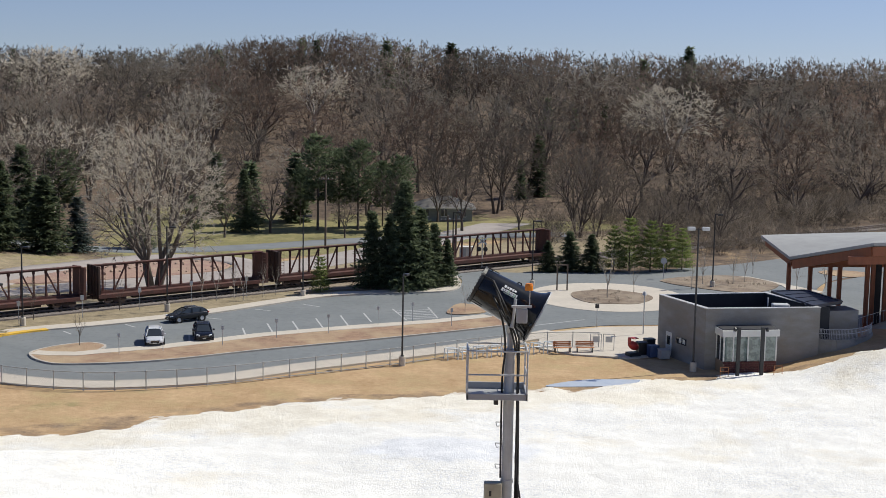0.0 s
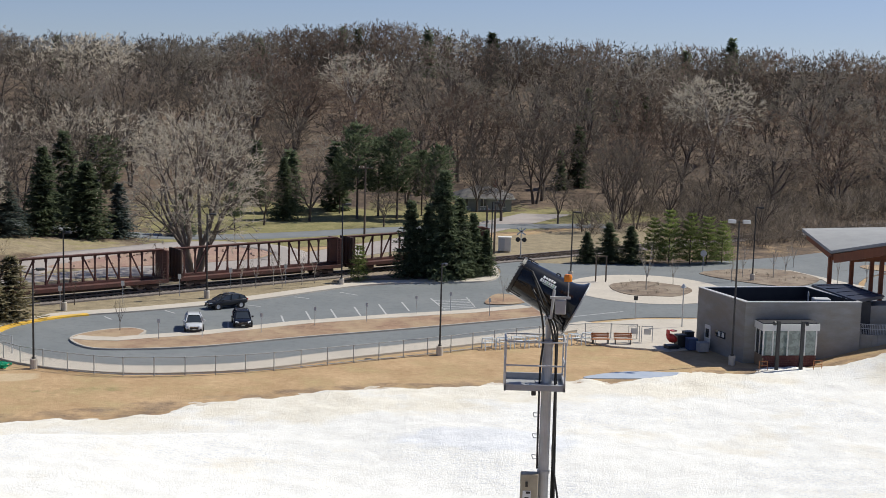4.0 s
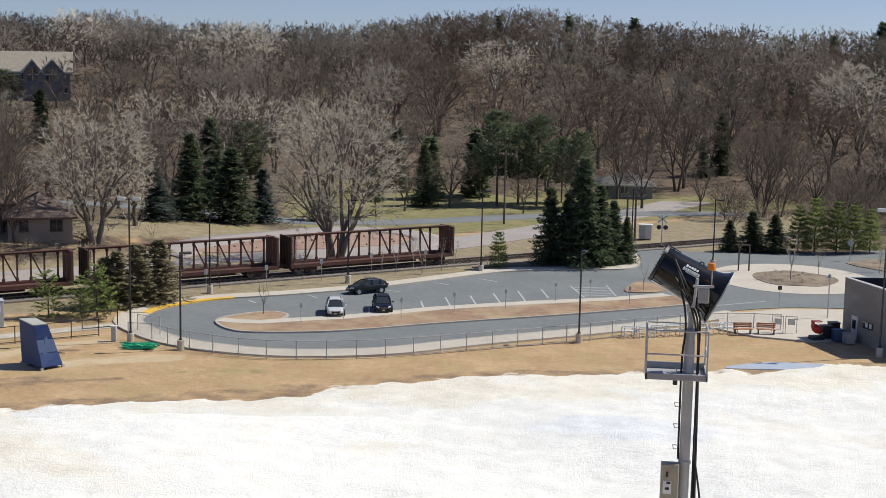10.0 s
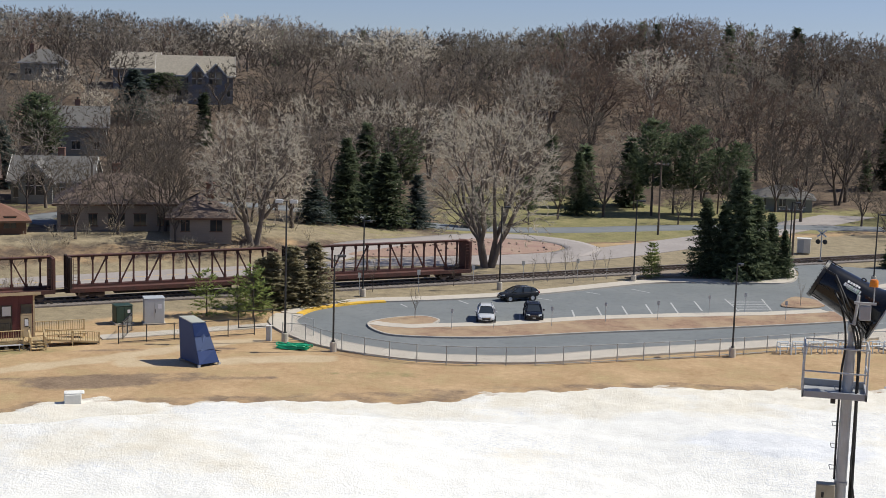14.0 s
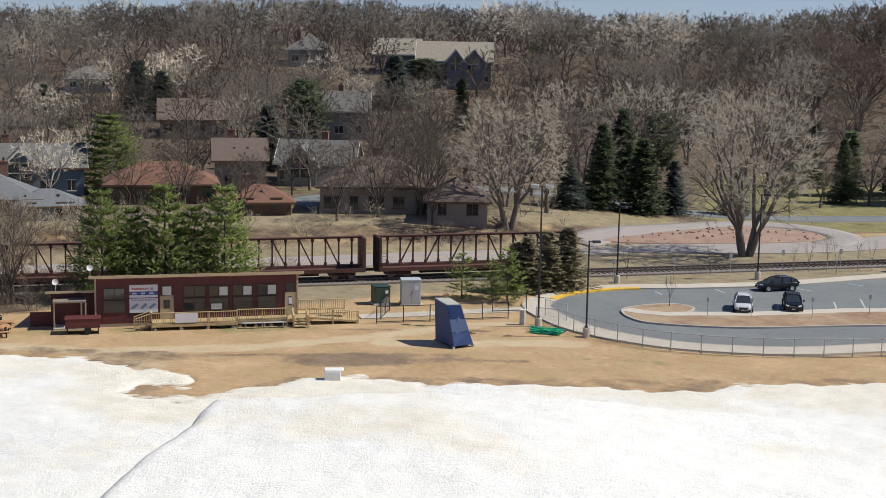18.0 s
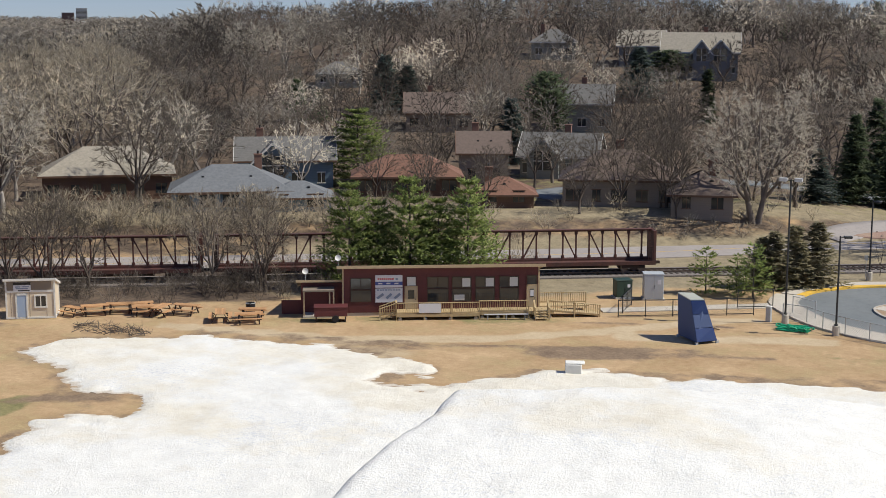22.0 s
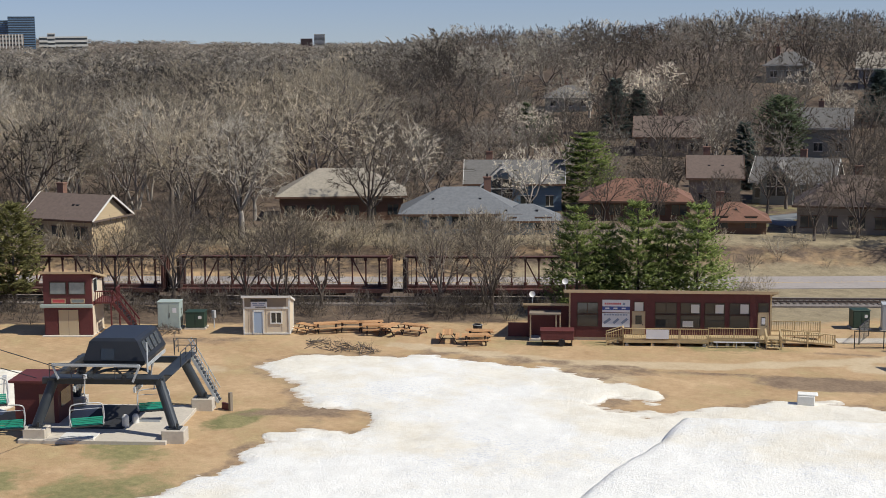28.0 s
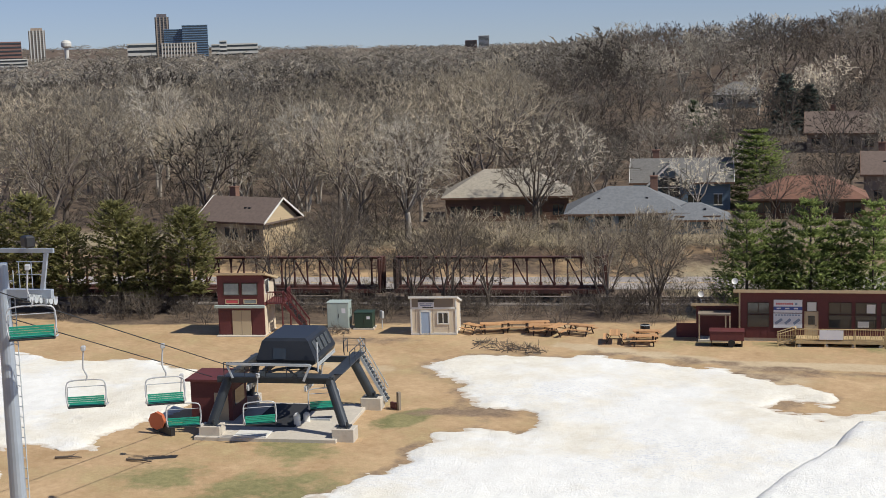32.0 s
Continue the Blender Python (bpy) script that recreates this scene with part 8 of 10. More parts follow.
def lift_hut():
    m = Matrix.Translation((-109.9, 66.0, 0)) @ Matrix.Rotation(math.atan2(2.8, 3.2), 4, "Z")
    h = thing("lift_hut", m, "two-storey maroon lift hut with tan doors and outside stair", "hut")
    w, dp = 4.3, 3.6
    bm = bmesh.new()
    v = [bm.verts.new(p) for p in ((0, 0, -0.1), (w, 0, -0.1), (w, dp, -0.1), (0, dp, -0.1), (0, 0, 5.5), (w, 0, 5.5), (w, dp, 4.6), (0, dp, 4.6))]
    for f in ((0, 1, 5, 4), (1, 2, 6, 5), (2, 3, 7, 6), (3, 0, 4, 7), (4, 5, 6, 7)):
        bm.faces.new([v[i] for i in f])
    part("wall", bm, MAROON, h)
    part("side_panel", boxes((w, w + 0.03, 0.1, dp, 0, 2.6), (w, w + 0.03, 0.2, dp - 0.2, 3.0, 4.65)), BEIGE, h)
    part("roof", sloped(-0.2, w + 0.35, -0.4, dp + 0.3, 5.6, 4.55, 0.2), TAN_TRIM, h)
    part("awning", boxes((-0.25, w + 0.1, -0.35, 0, 2.55, 2.8), bevel=0.02), PALE_GREEN, h)
    part("door", boxes((1.3, 3.05, -0.05, 0, 0.05, 2.3), bevel=0.01), DOOR_TAN, h)
    part("door_line", boxes((2.16, 2.19, -0.06, -0.05, 0.05, 2.3)), TAUPE, h)
    part("side_door", boxes((0.12, 1.15, -0.04, 0, 0.05, 2.3)), MAROON, h)
    part("side_door", boxes((3.2, 4.2, -0.04, 0, 0.05, 2.3)), MAROON, h)
    for x0 in (0.65, 2.35):
        wd = part("window", boxes((x0, x0 + 1.35, -0.03, 0, 3.75, 4.75)), HUT_GLASS, h)
        part("frame", boxes((x0 - 0.08, x0 + 1.43, -0.06, -0.03, 4.75, 4.83), (x0 - 0.08, x0 + 1.43, -0.06, -0.03, 3.67, 3.75), (x0 - 0.08, x0, -0.06, -0.03, 3.75, 4.75), (x0 + 1.35, x0 + 1.43, -0.06, -0.03, 3.75, 4.75)), TABLE_LEG, wd)
        sm = part("window", boxes((x0 + 0.15, x0 + 1.25, -0.03, 0, 2.95, 3.25)), SIGN_RED if x0 < 1 else HUT_GLASS, h)
        part("frame", boxes((x0 + 0.07, x0 + 1.33, -0.05, -0.03, 3.25, 3.31), (x0 + 0.07, x0 + 1.33, -0.05, -0.03, 2.89, 2.95), (x0 + 0.07, x0 + 0.15, -0.05, -0.03, 2.95, 3.25), (x0 + 1.25, x0 + 1.33, -0.05, -0.03, 2.95, 3.25)), TAN_TRIM, sm)
    wd = part("window", boxes((w + 0.03, w + 0.05, 0.5, 1.6, 3.8, 4.9)), GLASS, h)
    part("frame", boxes((w + 0.05, w + 0.07, 0.4, 1.7, 4.9, 5.0), (w + 0.05, w + 0.07, 0.4, 1.7, 3.7, 3.8), (w + 0.05, w + 0.07, 0.4, 0.5, 3.8, 4.9), (w + 0.05, w + 0.07, 1.6, 1.7, 3.8, 4.9)), WHITE_TRIM, wd)
    part("landing", boxes((w, w + 1.6, 0.6, dp, 2.75, 2.87)), MAROON, h)
    part("foundation", boxes((-0.1, w + 0.1, -0.6, dp, -0.3, 0.04)), CONCRETE, h)
    for i in range(14):
        part("stair_tread", boxes((w + 1.65 + 0.14 * i, w + 1.9 + 0.14 * i, 1.2, 2.3, 2.62 - 0.195 * i, 2.66 - 0.195 * i)), BLACK_METAL, h)
    for y in (1.15, 2.35):
        part("stringer", bar(bmesh.new(), (w + 1.55, y, 2.7), (w + 3.6, y, 0.0), 0.08, 0.28), MAROON, h)
        part("handrail", bar(bmesh.new(), (w + 1.55, y, 3.75), (w + 3.6, y, 1.0), 0.07, 0.14), MAROON, h)
        for i in range(6):
            x = w + 1.6 + 0.39 * i
            part("baluster", boxes((x - 0.03, x + 0.03, y - 0.03, y + 0.03, 2.6 - 0.52 * i, 3.7 - 0.53 * i)), MAROON, h)
    for a, b in (((w, 0.65), (w + 1.55, 0.65)), ((w + 1.55, 0.65), (w + 1.55, 1.15)), ((w + 1.55, 2.35), (w + 1.55, dp))):
        part("handrail", bar(bmesh.new(), (*a, 3.85), (*b, 3.85), 0.07, 0.1), MAROON, h)
        n = max(2, int((Vector(a) - Vector(b)).length / 0.17))
        for i in range(n + 1):
            p = Vector(a).lerp(Vector(b), i / n)
            part("baluster", boxes((p.x - 0.025, p.x + 0.025, p.y - 0.025, p.y + 0.025, 2.87, 3.85)), MAROON, h)
    for x, y in ((w + 1.5, 0.7), (w + 1.5, dp - 0.1)):
        part("stair_post", boxes((x - 0.06, x + 0.06, y - 0.06, y + 0.06, -0.1, 2.8)), MAROON, h)


lift_hut()


def cabinet(x, y, w, d, h, yaw, mat, label):
    c = thing("utility_cabinet", Matrix.Translation((x, y, 0)) @ Matrix.Rotation(yaw, 4, "Z"), label, "utility cabinet", "utility cabinets")
    part("plinth", boxes((-w / 2 - 0.12, w / 2 + 0.12, -d / 2 - 0.12, d / 2 + 0.12, -0.2, 0.1)), CONCRETE, c)
    part("body", boxes((-w / 2, w / 2, -d / 2, d / 2, 0.1, h), bevel=0.02), mat, c)
    part("lid", boxes((-w / 2 - 0.05, w / 2 + 0.05, -d / 2 - 0.05, d / 2 + 0.05, h, h + 0.07), bevel=0.02), mat, c)
    for s in (-1, 1):
        part("door", boxes((min(s * 0.02, s * (w / 2 - 0.05)), max(s * 0.02, s * (w / 2 - 0.05)), -d / 2 - 0.025, -d / 2, 0.2, h - 0.08), bevel=0.006), mat, c)
    part("handle", boxes((0.06, 0.1, -d / 2 - 0.06, -d / 2 - 0.025, h * 0.45, h * 0.6)), BLACK_METAL, c)
    part("notice", boxes((w * 0.18, w * 0.36, -d / 2 - 0.03, -d / 2 - 0.026, h * 0.62, h * 0.8)), SIGN_WHITE, c)


cabinet(-57.6, 116.2, 1.5, 1.3, 1.65, 0.75, DARK_GREEN, "dark green utility cabinet on a concrete pad")
cabinet(-55.0, 117.2, 1.8, 1.4, 2.35, 0.55, LIGHT_GREY, "tall light grey utility cabinet on a concrete pad")
cabinet(-104.2, 75.4, 2.0, 1.4, 2.45, 0.72, PALE_GREEN, "pale green utility cabinet beside the shed")
cabinet(-102.5, 77.0, 1.7, 1.3, 1.5, 0.72, DARK_GREEN, "dark green transformer box beside the shed")
mp = thing("meter_post", Matrix.Translation((-101.2, 78.0, 0)), "grey electric meter post", "meter")
part("post", tube(bmesh.new(), (0, 0, -0.2), (0, 0, 1.6), 0.05), STEEL, mp)
part("meter", boxes((-0.2, 0.2, -0.12, 0.12, 0.9, 1.6), bevel=0.03), STEEL, mp)


# ---- blue race tower, hose, block, picnic tables ----
BLUE_A = material("navy padded vinyl", (0.015, 0.042, 0.155), 0.7, second=(0.012, 0.034, 0.125), scale=2, amount=0.6)
BLUE_B = material("slate blue padded vinyl", (0.065, 0.10, 0.21), 0.7)
BOARD_GREY = material("weathered plywood top", (0.40, 0.41, 0.36), 0.8)
HOSE = material("bright green hose", (0.02, 0.42, 0.22), 0.5)


def start_tower():
    t = thing("padded_tower", Matrix.Translation((-46.6, 104.3, 0)) @ Matrix.Rotation(math.atan2(-1.8, 2.4), 4, "Z"), "blue padded wedge tower with slate side and grey top", "padded tower")
    h = 3.5
    bl, br = Vector((0, 0, 0.15)), Vector((3.0, 0, 0.15))
    tl, tr = Vector((-0.35, 0.05, h)), Vector((1.75, 0.05, h - 0.2))
    bb, bc = Vector((2.9, 1.9, 0.15)), Vector((0.3, 1.9, 0.15))
    tb, tc = Vector((2.3, 1.0, h - 0.15)), Vector((0.1, 1.2, h))
    bm = bmesh.new()
    v = [bm.verts.new(p) for p in (bl, br, bb, bc, tl, tr, tb, tc)]
    for f in ((0, 1, 5, 4), (3, 0, 4, 7), (2, 3, 7, 6), (1, 2, 6, 5), (3, 2, 1, 0)):
        bm.faces.new([v[i] for i in f])
    part("side", bm, BLUE_B, t, "slate blue side board")
    bm = bmesh.new()
    top = [bm.verts.new(p + Vector((0, 0, k))) for k in (0.0, 0.07) for p in (tl, tr, tb, tc)]
    for f in ((3, 2, 1, 0), (4, 5, 6, 7), (0, 1, 5, 4), (1, 2, 6, 5), (2, 3, 7, 6), (3, 0, 4, 7)):
        bm.faces.new([top[i] for i in f])
    part("top", bm, BOARD_GREY, t)
    nrm = (tr - br).cross(bb - br).normalized() * -0.14
    if nrm.y > 0 and nrm.x < 0:
        nrm = -nrm
    for k, mat_ in enumerate((BLUE_A, BLUE_B, BLUE_A)):
        a0, a1 = k / 3 + 0.004, (k + 1) / 3 - 0.004
        q = [br.lerp(tr, a0), bb.lerp(tb, a0), bb.lerp(tb, a1), br.lerp(tr, a1)]
        bm = bmesh.new()
        vs = [bm.verts.new(p + Vector((0.01, -0.01, 0))) for p in q] + [bm.verts.new(p + Vector((0.14, -0.06, 0.02))) for p in q]
        for f in ((3, 2, 1, 0), (4, 5, 6, 7), (0, 1, 5, 4), (1, 2, 6, 5), (2, 3, 7, 6), (3, 0, 4, 7)):
            bm.faces.new([vs[i] for i in f])
        bmesh.ops.bevel(bm, geom=list(bm.edges), offset=0.03, segments=2, affect="EDGES")
        part("pad", bm, mat_, t)
    for p in (bl, br, bb, bc):
        part("foot", boxes((p.x - 0.1, p.x + 0.1, p.y - 0.1, p.y + 0.1, -0.05, 0.17)), STEEL, t)


start_tower()


def hose_heap():
    rnd = random.Random(4)
    h = thing("hose_heap", Matrix.Translation((-39.6, 111.6, 0)), "heap of bright green netting on the turf", "netting")
    for k in range(9):
        bm = bmesh.new()
        pts = smooth_line([(rnd.uniform(-1.5, 1.5), rnd.uniform(-0.6, 0.6), rnd.uniform(0.05, 0.42)) for _ in range(8)], 5)
        pipe(bm, pts, 0.055, 5)
        part("strand", bm, HOSE, h)


hose_heap()
blk = thing("foam_block", Matrix.Translation((-47.9, 88.6, 0.0)) @ Matrix.Rotation(0.5, 4, "Z"), "white snow-crusted block standing at the snow edge", "block")
part("block", boxes((-0.45, 0.75, -0.45, 0.45, -0.3, 0.85), bevel=0.06), WHITE_TRIM, blk)
part("crust", boxes((-0.45, 0.95, -0.4, 0.45, 0.853, 0.95), bevel=0.04), SNOW, blk)
bx = thing("post_box", Matrix.Translation((-42.6, 113.9, 0)), "grey utility pedestal beside the path", "pedestal")
part("pedestal", boxes((-0.22, 0.22, -0.18, 0.18, -0.1, 1.25), bevel=0.03), STEEL, bx)
part("pedestal_cap", boxes((-0.25, 0.25, -0.21, 0.21, 1.25, 1.33), bevel=0.02), WHITE_TRIM, bx)


def picnic_table():
    t = thing("picnic_table", Matrix.Translation((-93.4, 82.2, 0)), "orange wooden picnic table with attached benches", "picnic table", "picnic tables near the shed")
    for i in range(5):
        part("top_board", boxes((-0.95, 0.95, -0.36 + i * 0.148, -0.225 + i * 0.148, 0.72, 0.76)), TABLE_WOOD, t)
    for s in (-1, 1):
        for k in range(2):
            part("bench_board", boxes((-0.95, 0.95, s * 0.66 - 0.14 + k * 0.145, s * 0.66 - 0.005 + k * 0.145, 0.42, 0.46)), TABLE_WOOD, t)
    for x in (-0.65, 0.65):
        for s in (-1, 1):
            part("leg", bar(bmesh.new(), (x, s * 0.22, 0.72), (x, s * 0.62, -0.02), 0.09, 0.05), TABLE_LEG, t)
        part("cross_bar", boxes((x + 0.05, x + 0.09, -0.78, 0.78, 0.35, 0.42)), TABLE_LEG, t)
    return t


tb0 = picnic_table()
for x, y, yaw in ((-92.2, 83.6, 0.9), (-91.0, 85.4, 0.75), (-89.8, 86.6, 0.9), (-88.4, 86.0, 0.8), (-87.2, 86.6, 1.9), (-85.8, 88.2, 0.3), (-81.4, 87.8, 2.3), (-78.9, 88.6, 0.8), (-79.9, 90.2, 0.6)):
    copy_thing(tb0, Matrix.Translation((x, y, 0)) @ Matrix.Rotation(yaw, 4, "Z") @ Matrix.Diagonal((1.25, 1.25, 1.1, 1)))
bn = thing("rubbish_bin", Matrix.Translation((-81.0, 91.2, 0)), "dark open-topped drum bin among the tables", "bin")
part("drum", lathe(bmesh.new(), [(0.0, 0.0), (0.4, 0.0), (0.42, 0.3), (0.4, 0.32), (0.42, 1.0), (0.37, 1.0), (0.36, 0.1), (0, 0.1)], 18), BLACK_METAL, bn)
part("rim", lathe(bmesh.new(), [(0.41, 0.98), (0.45, 1.0), (0.41, 1.03)], 18), STEEL, bn)


# ---- houses ----
ROOFS = {
    "brown": material("brown shingles", (0.155, 0.115, 0.095), 0.9, second=(0.115, 0.085, 0.07), scale=2.5, amount=0.9, fine=(0.2, 0.15, 0.125)),
    "grey": material("grey shingles", (0.15, 0.145, 0.135), 0.9, second=(0.11, 0.105, 0.10), scale=2.5, amount=0.9, fine=(0.25, 0.24, 0.23)),
    "rust": material("rust red shingles", (0.21, 0.105, 0.072), 0.9, second=(0.155, 0.08, 0.056), scale=2.5, amount=0.9, fine=(0.25, 0.145, 0.10)),
    "pale": material("weathered pale shakes", (0.34, 0.305, 0.245), 0.9, second=(0.235, 0.21, 0.17), scale=2.5, amount=0.9, fine=(0.46, 0.42, 0.35)),
    "blue": material("blue-grey shingles", (0.17, 0.18, 0.19), 0.9, second=(0.12, 0.127, 0.135), scale=2.5, amount=0.9, fine=(0.21, 0.22, 0.23)),
}
ROOFS["slate"], ROOFS["shake"] = ROOFS["grey"], ROOFS["pale"]
SIDINGS = {
    "brown": material("taupe siding", (0.28, 0.235, 0.19), 0.85, second=(0.23, 0.19, 0.155), scale=1.5, amount=0.7, stretch=(0.2, 0.2, 6)),
    "grey": material("sage grey siding", (0.25, 0.265, 0.25), 0.85, second=(0.20, 0.215, 0.20), scale=1.5, amount=0.7, stretch=(0.2, 0.2, 6)),
    "rust": material("brown cedar siding", (0.15, 0.085, 0.055), 0.85, second=(0.11, 0.065, 0.045), scale=1.5, amount=0.7, stretch=(0.2, 0.2, 6)),
    "pale": material("slate grey siding", (0.20, 0.21, 0.23), 0.85, second=(0.16, 0.17, 0.19), scale=1.5, amount=0.7, stretch=(0.2, 0.2, 6)),
    "blue": material("blue siding", (0.13, 0.19, 0.25), 0.85, second=(0.10, 0.15, 0.20), scale=1.5, amount=0.7, stretch=(0.2, 0.2, 6)),
}
# The shake house's dark brown siding stands in for deep shade on its wall.
SIDINGS["slate"], SIDINGS["shake"] = SIDINGS["blue"], SIDINGS["rust"]
CHIMNEY = material("brown brick chimney", (0.22, 0.12, 0.085), 0.9, second=(0.15, 0.085, 0.065), scale=5, amount=0.8)
TAN_SIDE = material("tan siding", (0.50, 0.39, 0.25), 0.85, second=(0.42, 0.33, 0.21), scale=1.5, amount=0.7, stretch=(0.2, 0.2, 6))


def cross_gable(h, gx, gw, gz, dp, eaves, side, roof_mat):
    """A gable that faces the valley: its wall, roof, bargeboards and window."""
    bm = bmesh.new()
    a = [bm.verts.new(p) for p in ((gx - gw / 2, -dp / 2 - 1.2, eaves - 0.1), (gx + gw / 2, -dp / 2 - 1.2, eaves - 0.1), (gx, -dp / 2 - 1.2, eaves + gz - 0.15))]
    low = [bm.verts.new((v.co.x, v.co.y, -1.5)) for v in a[:2]]
    b = [bm.verts.new((v.co.x, 0, v.co.z)) for v in a]
    bm.faces.new(a)
    bm.faces.new((low[0], low[1], a[1], a[0]))
    bl = [bm.verts.new((v.co.x, 0, -1.5)) for v in a[:2]]
    bm.faces.new((low[1], bl[1], b[1], a[1]))
    bm.faces.new((bl[0], low[0], a[0], b[0]))
    part("gable_wall", bm, side, h)
    bm = bmesh.new()
    for s in (-1, 1):
        p0, p1 = Vector((gx, -dp / 2 - 1.6, eaves + gz + 0.05)), Vector((gx + s * (gw / 2 + 0.5), -dp / 2 - 1.6, eaves - 0.25))
        q = [p0, p1, Vector((p1.x, 0.2, p1.z)), Vector((p0.x, 0.2, p0.z))]
        vs = [bm.verts.new(v) for v in q] + [bm.verts.new(v + Vector((0, 0, 0.16))) for v in q]
        for f in ((0, 1, 2, 3), (7, 6, 5, 4), (0, 4, 5, 1), (1, 5, 6, 2), (3, 2, 6, 7)):
            bm.faces.new([vs[i] for i in f])
    part("gable_roof", bm, roof_mat, h)
    bm = bmesh.new()
    for s in (-1, 1):
        bar(bm, (gx, -dp / 2 - 1.62, eaves + gz + 0.02), (gx + s * (gw / 2 + 0.5), -dp / 2 - 1.62, eaves - 0.28), 0.06, 0.24)
    part("bargeboard", bm, WHITE_TRIM, h)
    wn_ = part("window", boxes((gx - gw * 0.28, gx + gw * 0.28, -dp / 2 - 1.25, -dp / 2 - 1.19, eaves - 1.7, eaves + gz * 0.35)), GLASS, h)
    part("frame", boxes((gx - 0.06, gx + 0.06, -dp / 2 - 1.28, -dp / 2 - 1.25, eaves - 1.7, eaves + gz * 0.35), (gx - gw * 0.3, gx + gw * 0.3, -dp / 2 - 1.28, -dp / 2 - 1.25, eaves - 0.5, eaves - 0.36)), WHITE_TRIM, wn_)


def house(az, d, w, dp, eaves, rise, turn, roof, tone, label, seed):
    """A house seen over the railway: walls, roof with overhang, windows with trim, chimney."""
    rnd = random.Random(seed)
    x, y = polar(az, d)
    z = floor_z(x, y) - 0.1
    h = thing("house", Matrix.Translation((x, y, z)) @ Matrix.Rotation(radians(-turn - 0), 4, "Z"), label, "house", "houses beyond the railway")
    side = TAN_SIDE if az > 55 else SIDINGS[tone]
    walls = part("wall", boxes((-w / 2, w / 2, -dp / 2, dp / 2, -3.0, eaves)), side, h)
    o = 0.55
    bm = bmesh.new()
    base = [bm.verts.new(p) for p in ((-w / 2 - o, -dp / 2 - o, eaves - 0.1), (w / 2 + o, -dp / 2 - o, eaves - 0.1), (w / 2 + o, dp / 2 + o, eaves - 0.1), (-w / 2 - o, dp / 2 + o, eaves - 0.1))]
    fas = [bm.verts.new(v.co + Vector((0, 0, 0.22))) for v in base]
    inset = dp / 2 if roof == "hip" else -0.0
    ridge = [bm.verts.new((-w / 2 - (0 if roof == "hip" else o) + inset, 0, eaves + rise)), bm.verts.new((w / 2 + (0 if roof == "hip" else o) - inset, 0, eaves + rise))]
    bm.faces.new(base[::-1])
    for i in range(4):
        bm.faces.new((base[i], base[(i + 1) % 4], fas[(i + 1) % 4], fas[i]))
    bm.faces.new((fas[0], fas[1], ridge[1], ridge[0]))
    bm.faces.new((fas[2], fas[3], ridge[0], ridge[1]))
    if roof == "hip":
        bm.faces.new((fas[1], fas[2], ridge[1]))
        bm.faces.new((fas[3], fas[0], ridge[0]))
    part("roof", bm, ROOFS[tone], h)
    if roof != "hip":
        for e in (-1, 1):
            bm = bmesh.new()
            tri = [[bm.verts.new((e * (w / 2 - k), y_, z_)) for y_, z_ in ((-dp / 2, eaves - 0.05), (dp / 2, eaves - 0.05), (dp / 2, eaves + 0.05), (0, eaves + rise - 0.12), (-dp / 2, eaves + 0.05))] for k in (0.0, 0.2)]
            bm.faces.new(tri[0])
            bm.faces.new(tri[1][::-1])
            for i in range(5):
                bm.faces.new((tri[0][i], tri[1][i], tri[1][(i + 1) % 5], tri[0][(i + 1) % 5]))
            bmesh.ops.recalc_face_normals(bm, faces=list(bm.faces))
            part("gable_end", bm, side, h)
            bm = bmesh.new()
            for y_ in (-1, 1):
                bar(bm, (e * (w / 2 + o), 0, eaves + rise - 0.02), (e * (w / 2 + o), y_ * (dp / 2 + o), eaves + 0.02), 0.06, 0.22)
            part("bargeboard", bm, WHITE_TRIM if tone in ("grey", "pale", "slate") or side is TAN_SIDE else SIDINGS["rust"], h)
    part("fascia", boxes((-w / 2 - o - 0.03, w / 2 + o + 0.03, -dp / 2 - o - 0.04, -dp / 2 - o, eaves - 0.12, eaves + 0.13)), WHITE_TRIM if tone in ("grey", "pale") else SIDINGS["rust"], h)
    if roof == "gable":
        # a cross gable towards the valley
        for gx, gw in (((0.02 * w, 3.6), (0.27 * w, 4.6)) if tone == "pale" else ((rnd.uniform(-0.25, 0.25) * w, min(w * 0.42, 5.0)),)):
            cross_gable(h, gx, gw, rise * (0.62 if tone == "pale" else 0.86), dp, eaves, side, ROOFS[tone])
    trim = WHITE_TRIM if tone in ("grey", "pale", "slate") else SIDINGS["rust"]
    storeys = 2 if eaves > 4.8 else 1
    n = max(2, int(w / 2.6))
    for st in range(storeys):
        zb = 0.8 + 2.75 * st
        for i in range(n):
            wx = -w / 2 + w * (i + 0.5) / n
            ww = rnd.choice((0.5, 0.7, 0.95))
            pane = part("window", boxes((wx - ww, wx + ww, -dp / 2 - 0.04, -dp / 2 + 0.02, zb, zb + 1.35)), GLASS, h)
            part("frame", boxes((wx - ww - 0.1, wx + ww + 0.1, -dp / 2 - 0.07, -dp / 2 - 0.04, zb + 1.35, zb + 1.47), (wx - ww - 0.1, wx + ww + 0.1, -dp / 2 - 0.07, -dp / 2 - 0.04, zb - 0.12, zb), (wx - 0.04, wx + 0.04, -dp / 2 - 0.07, -dp / 2 - 0.04, zb, zb + 1.35)), trim, pane)
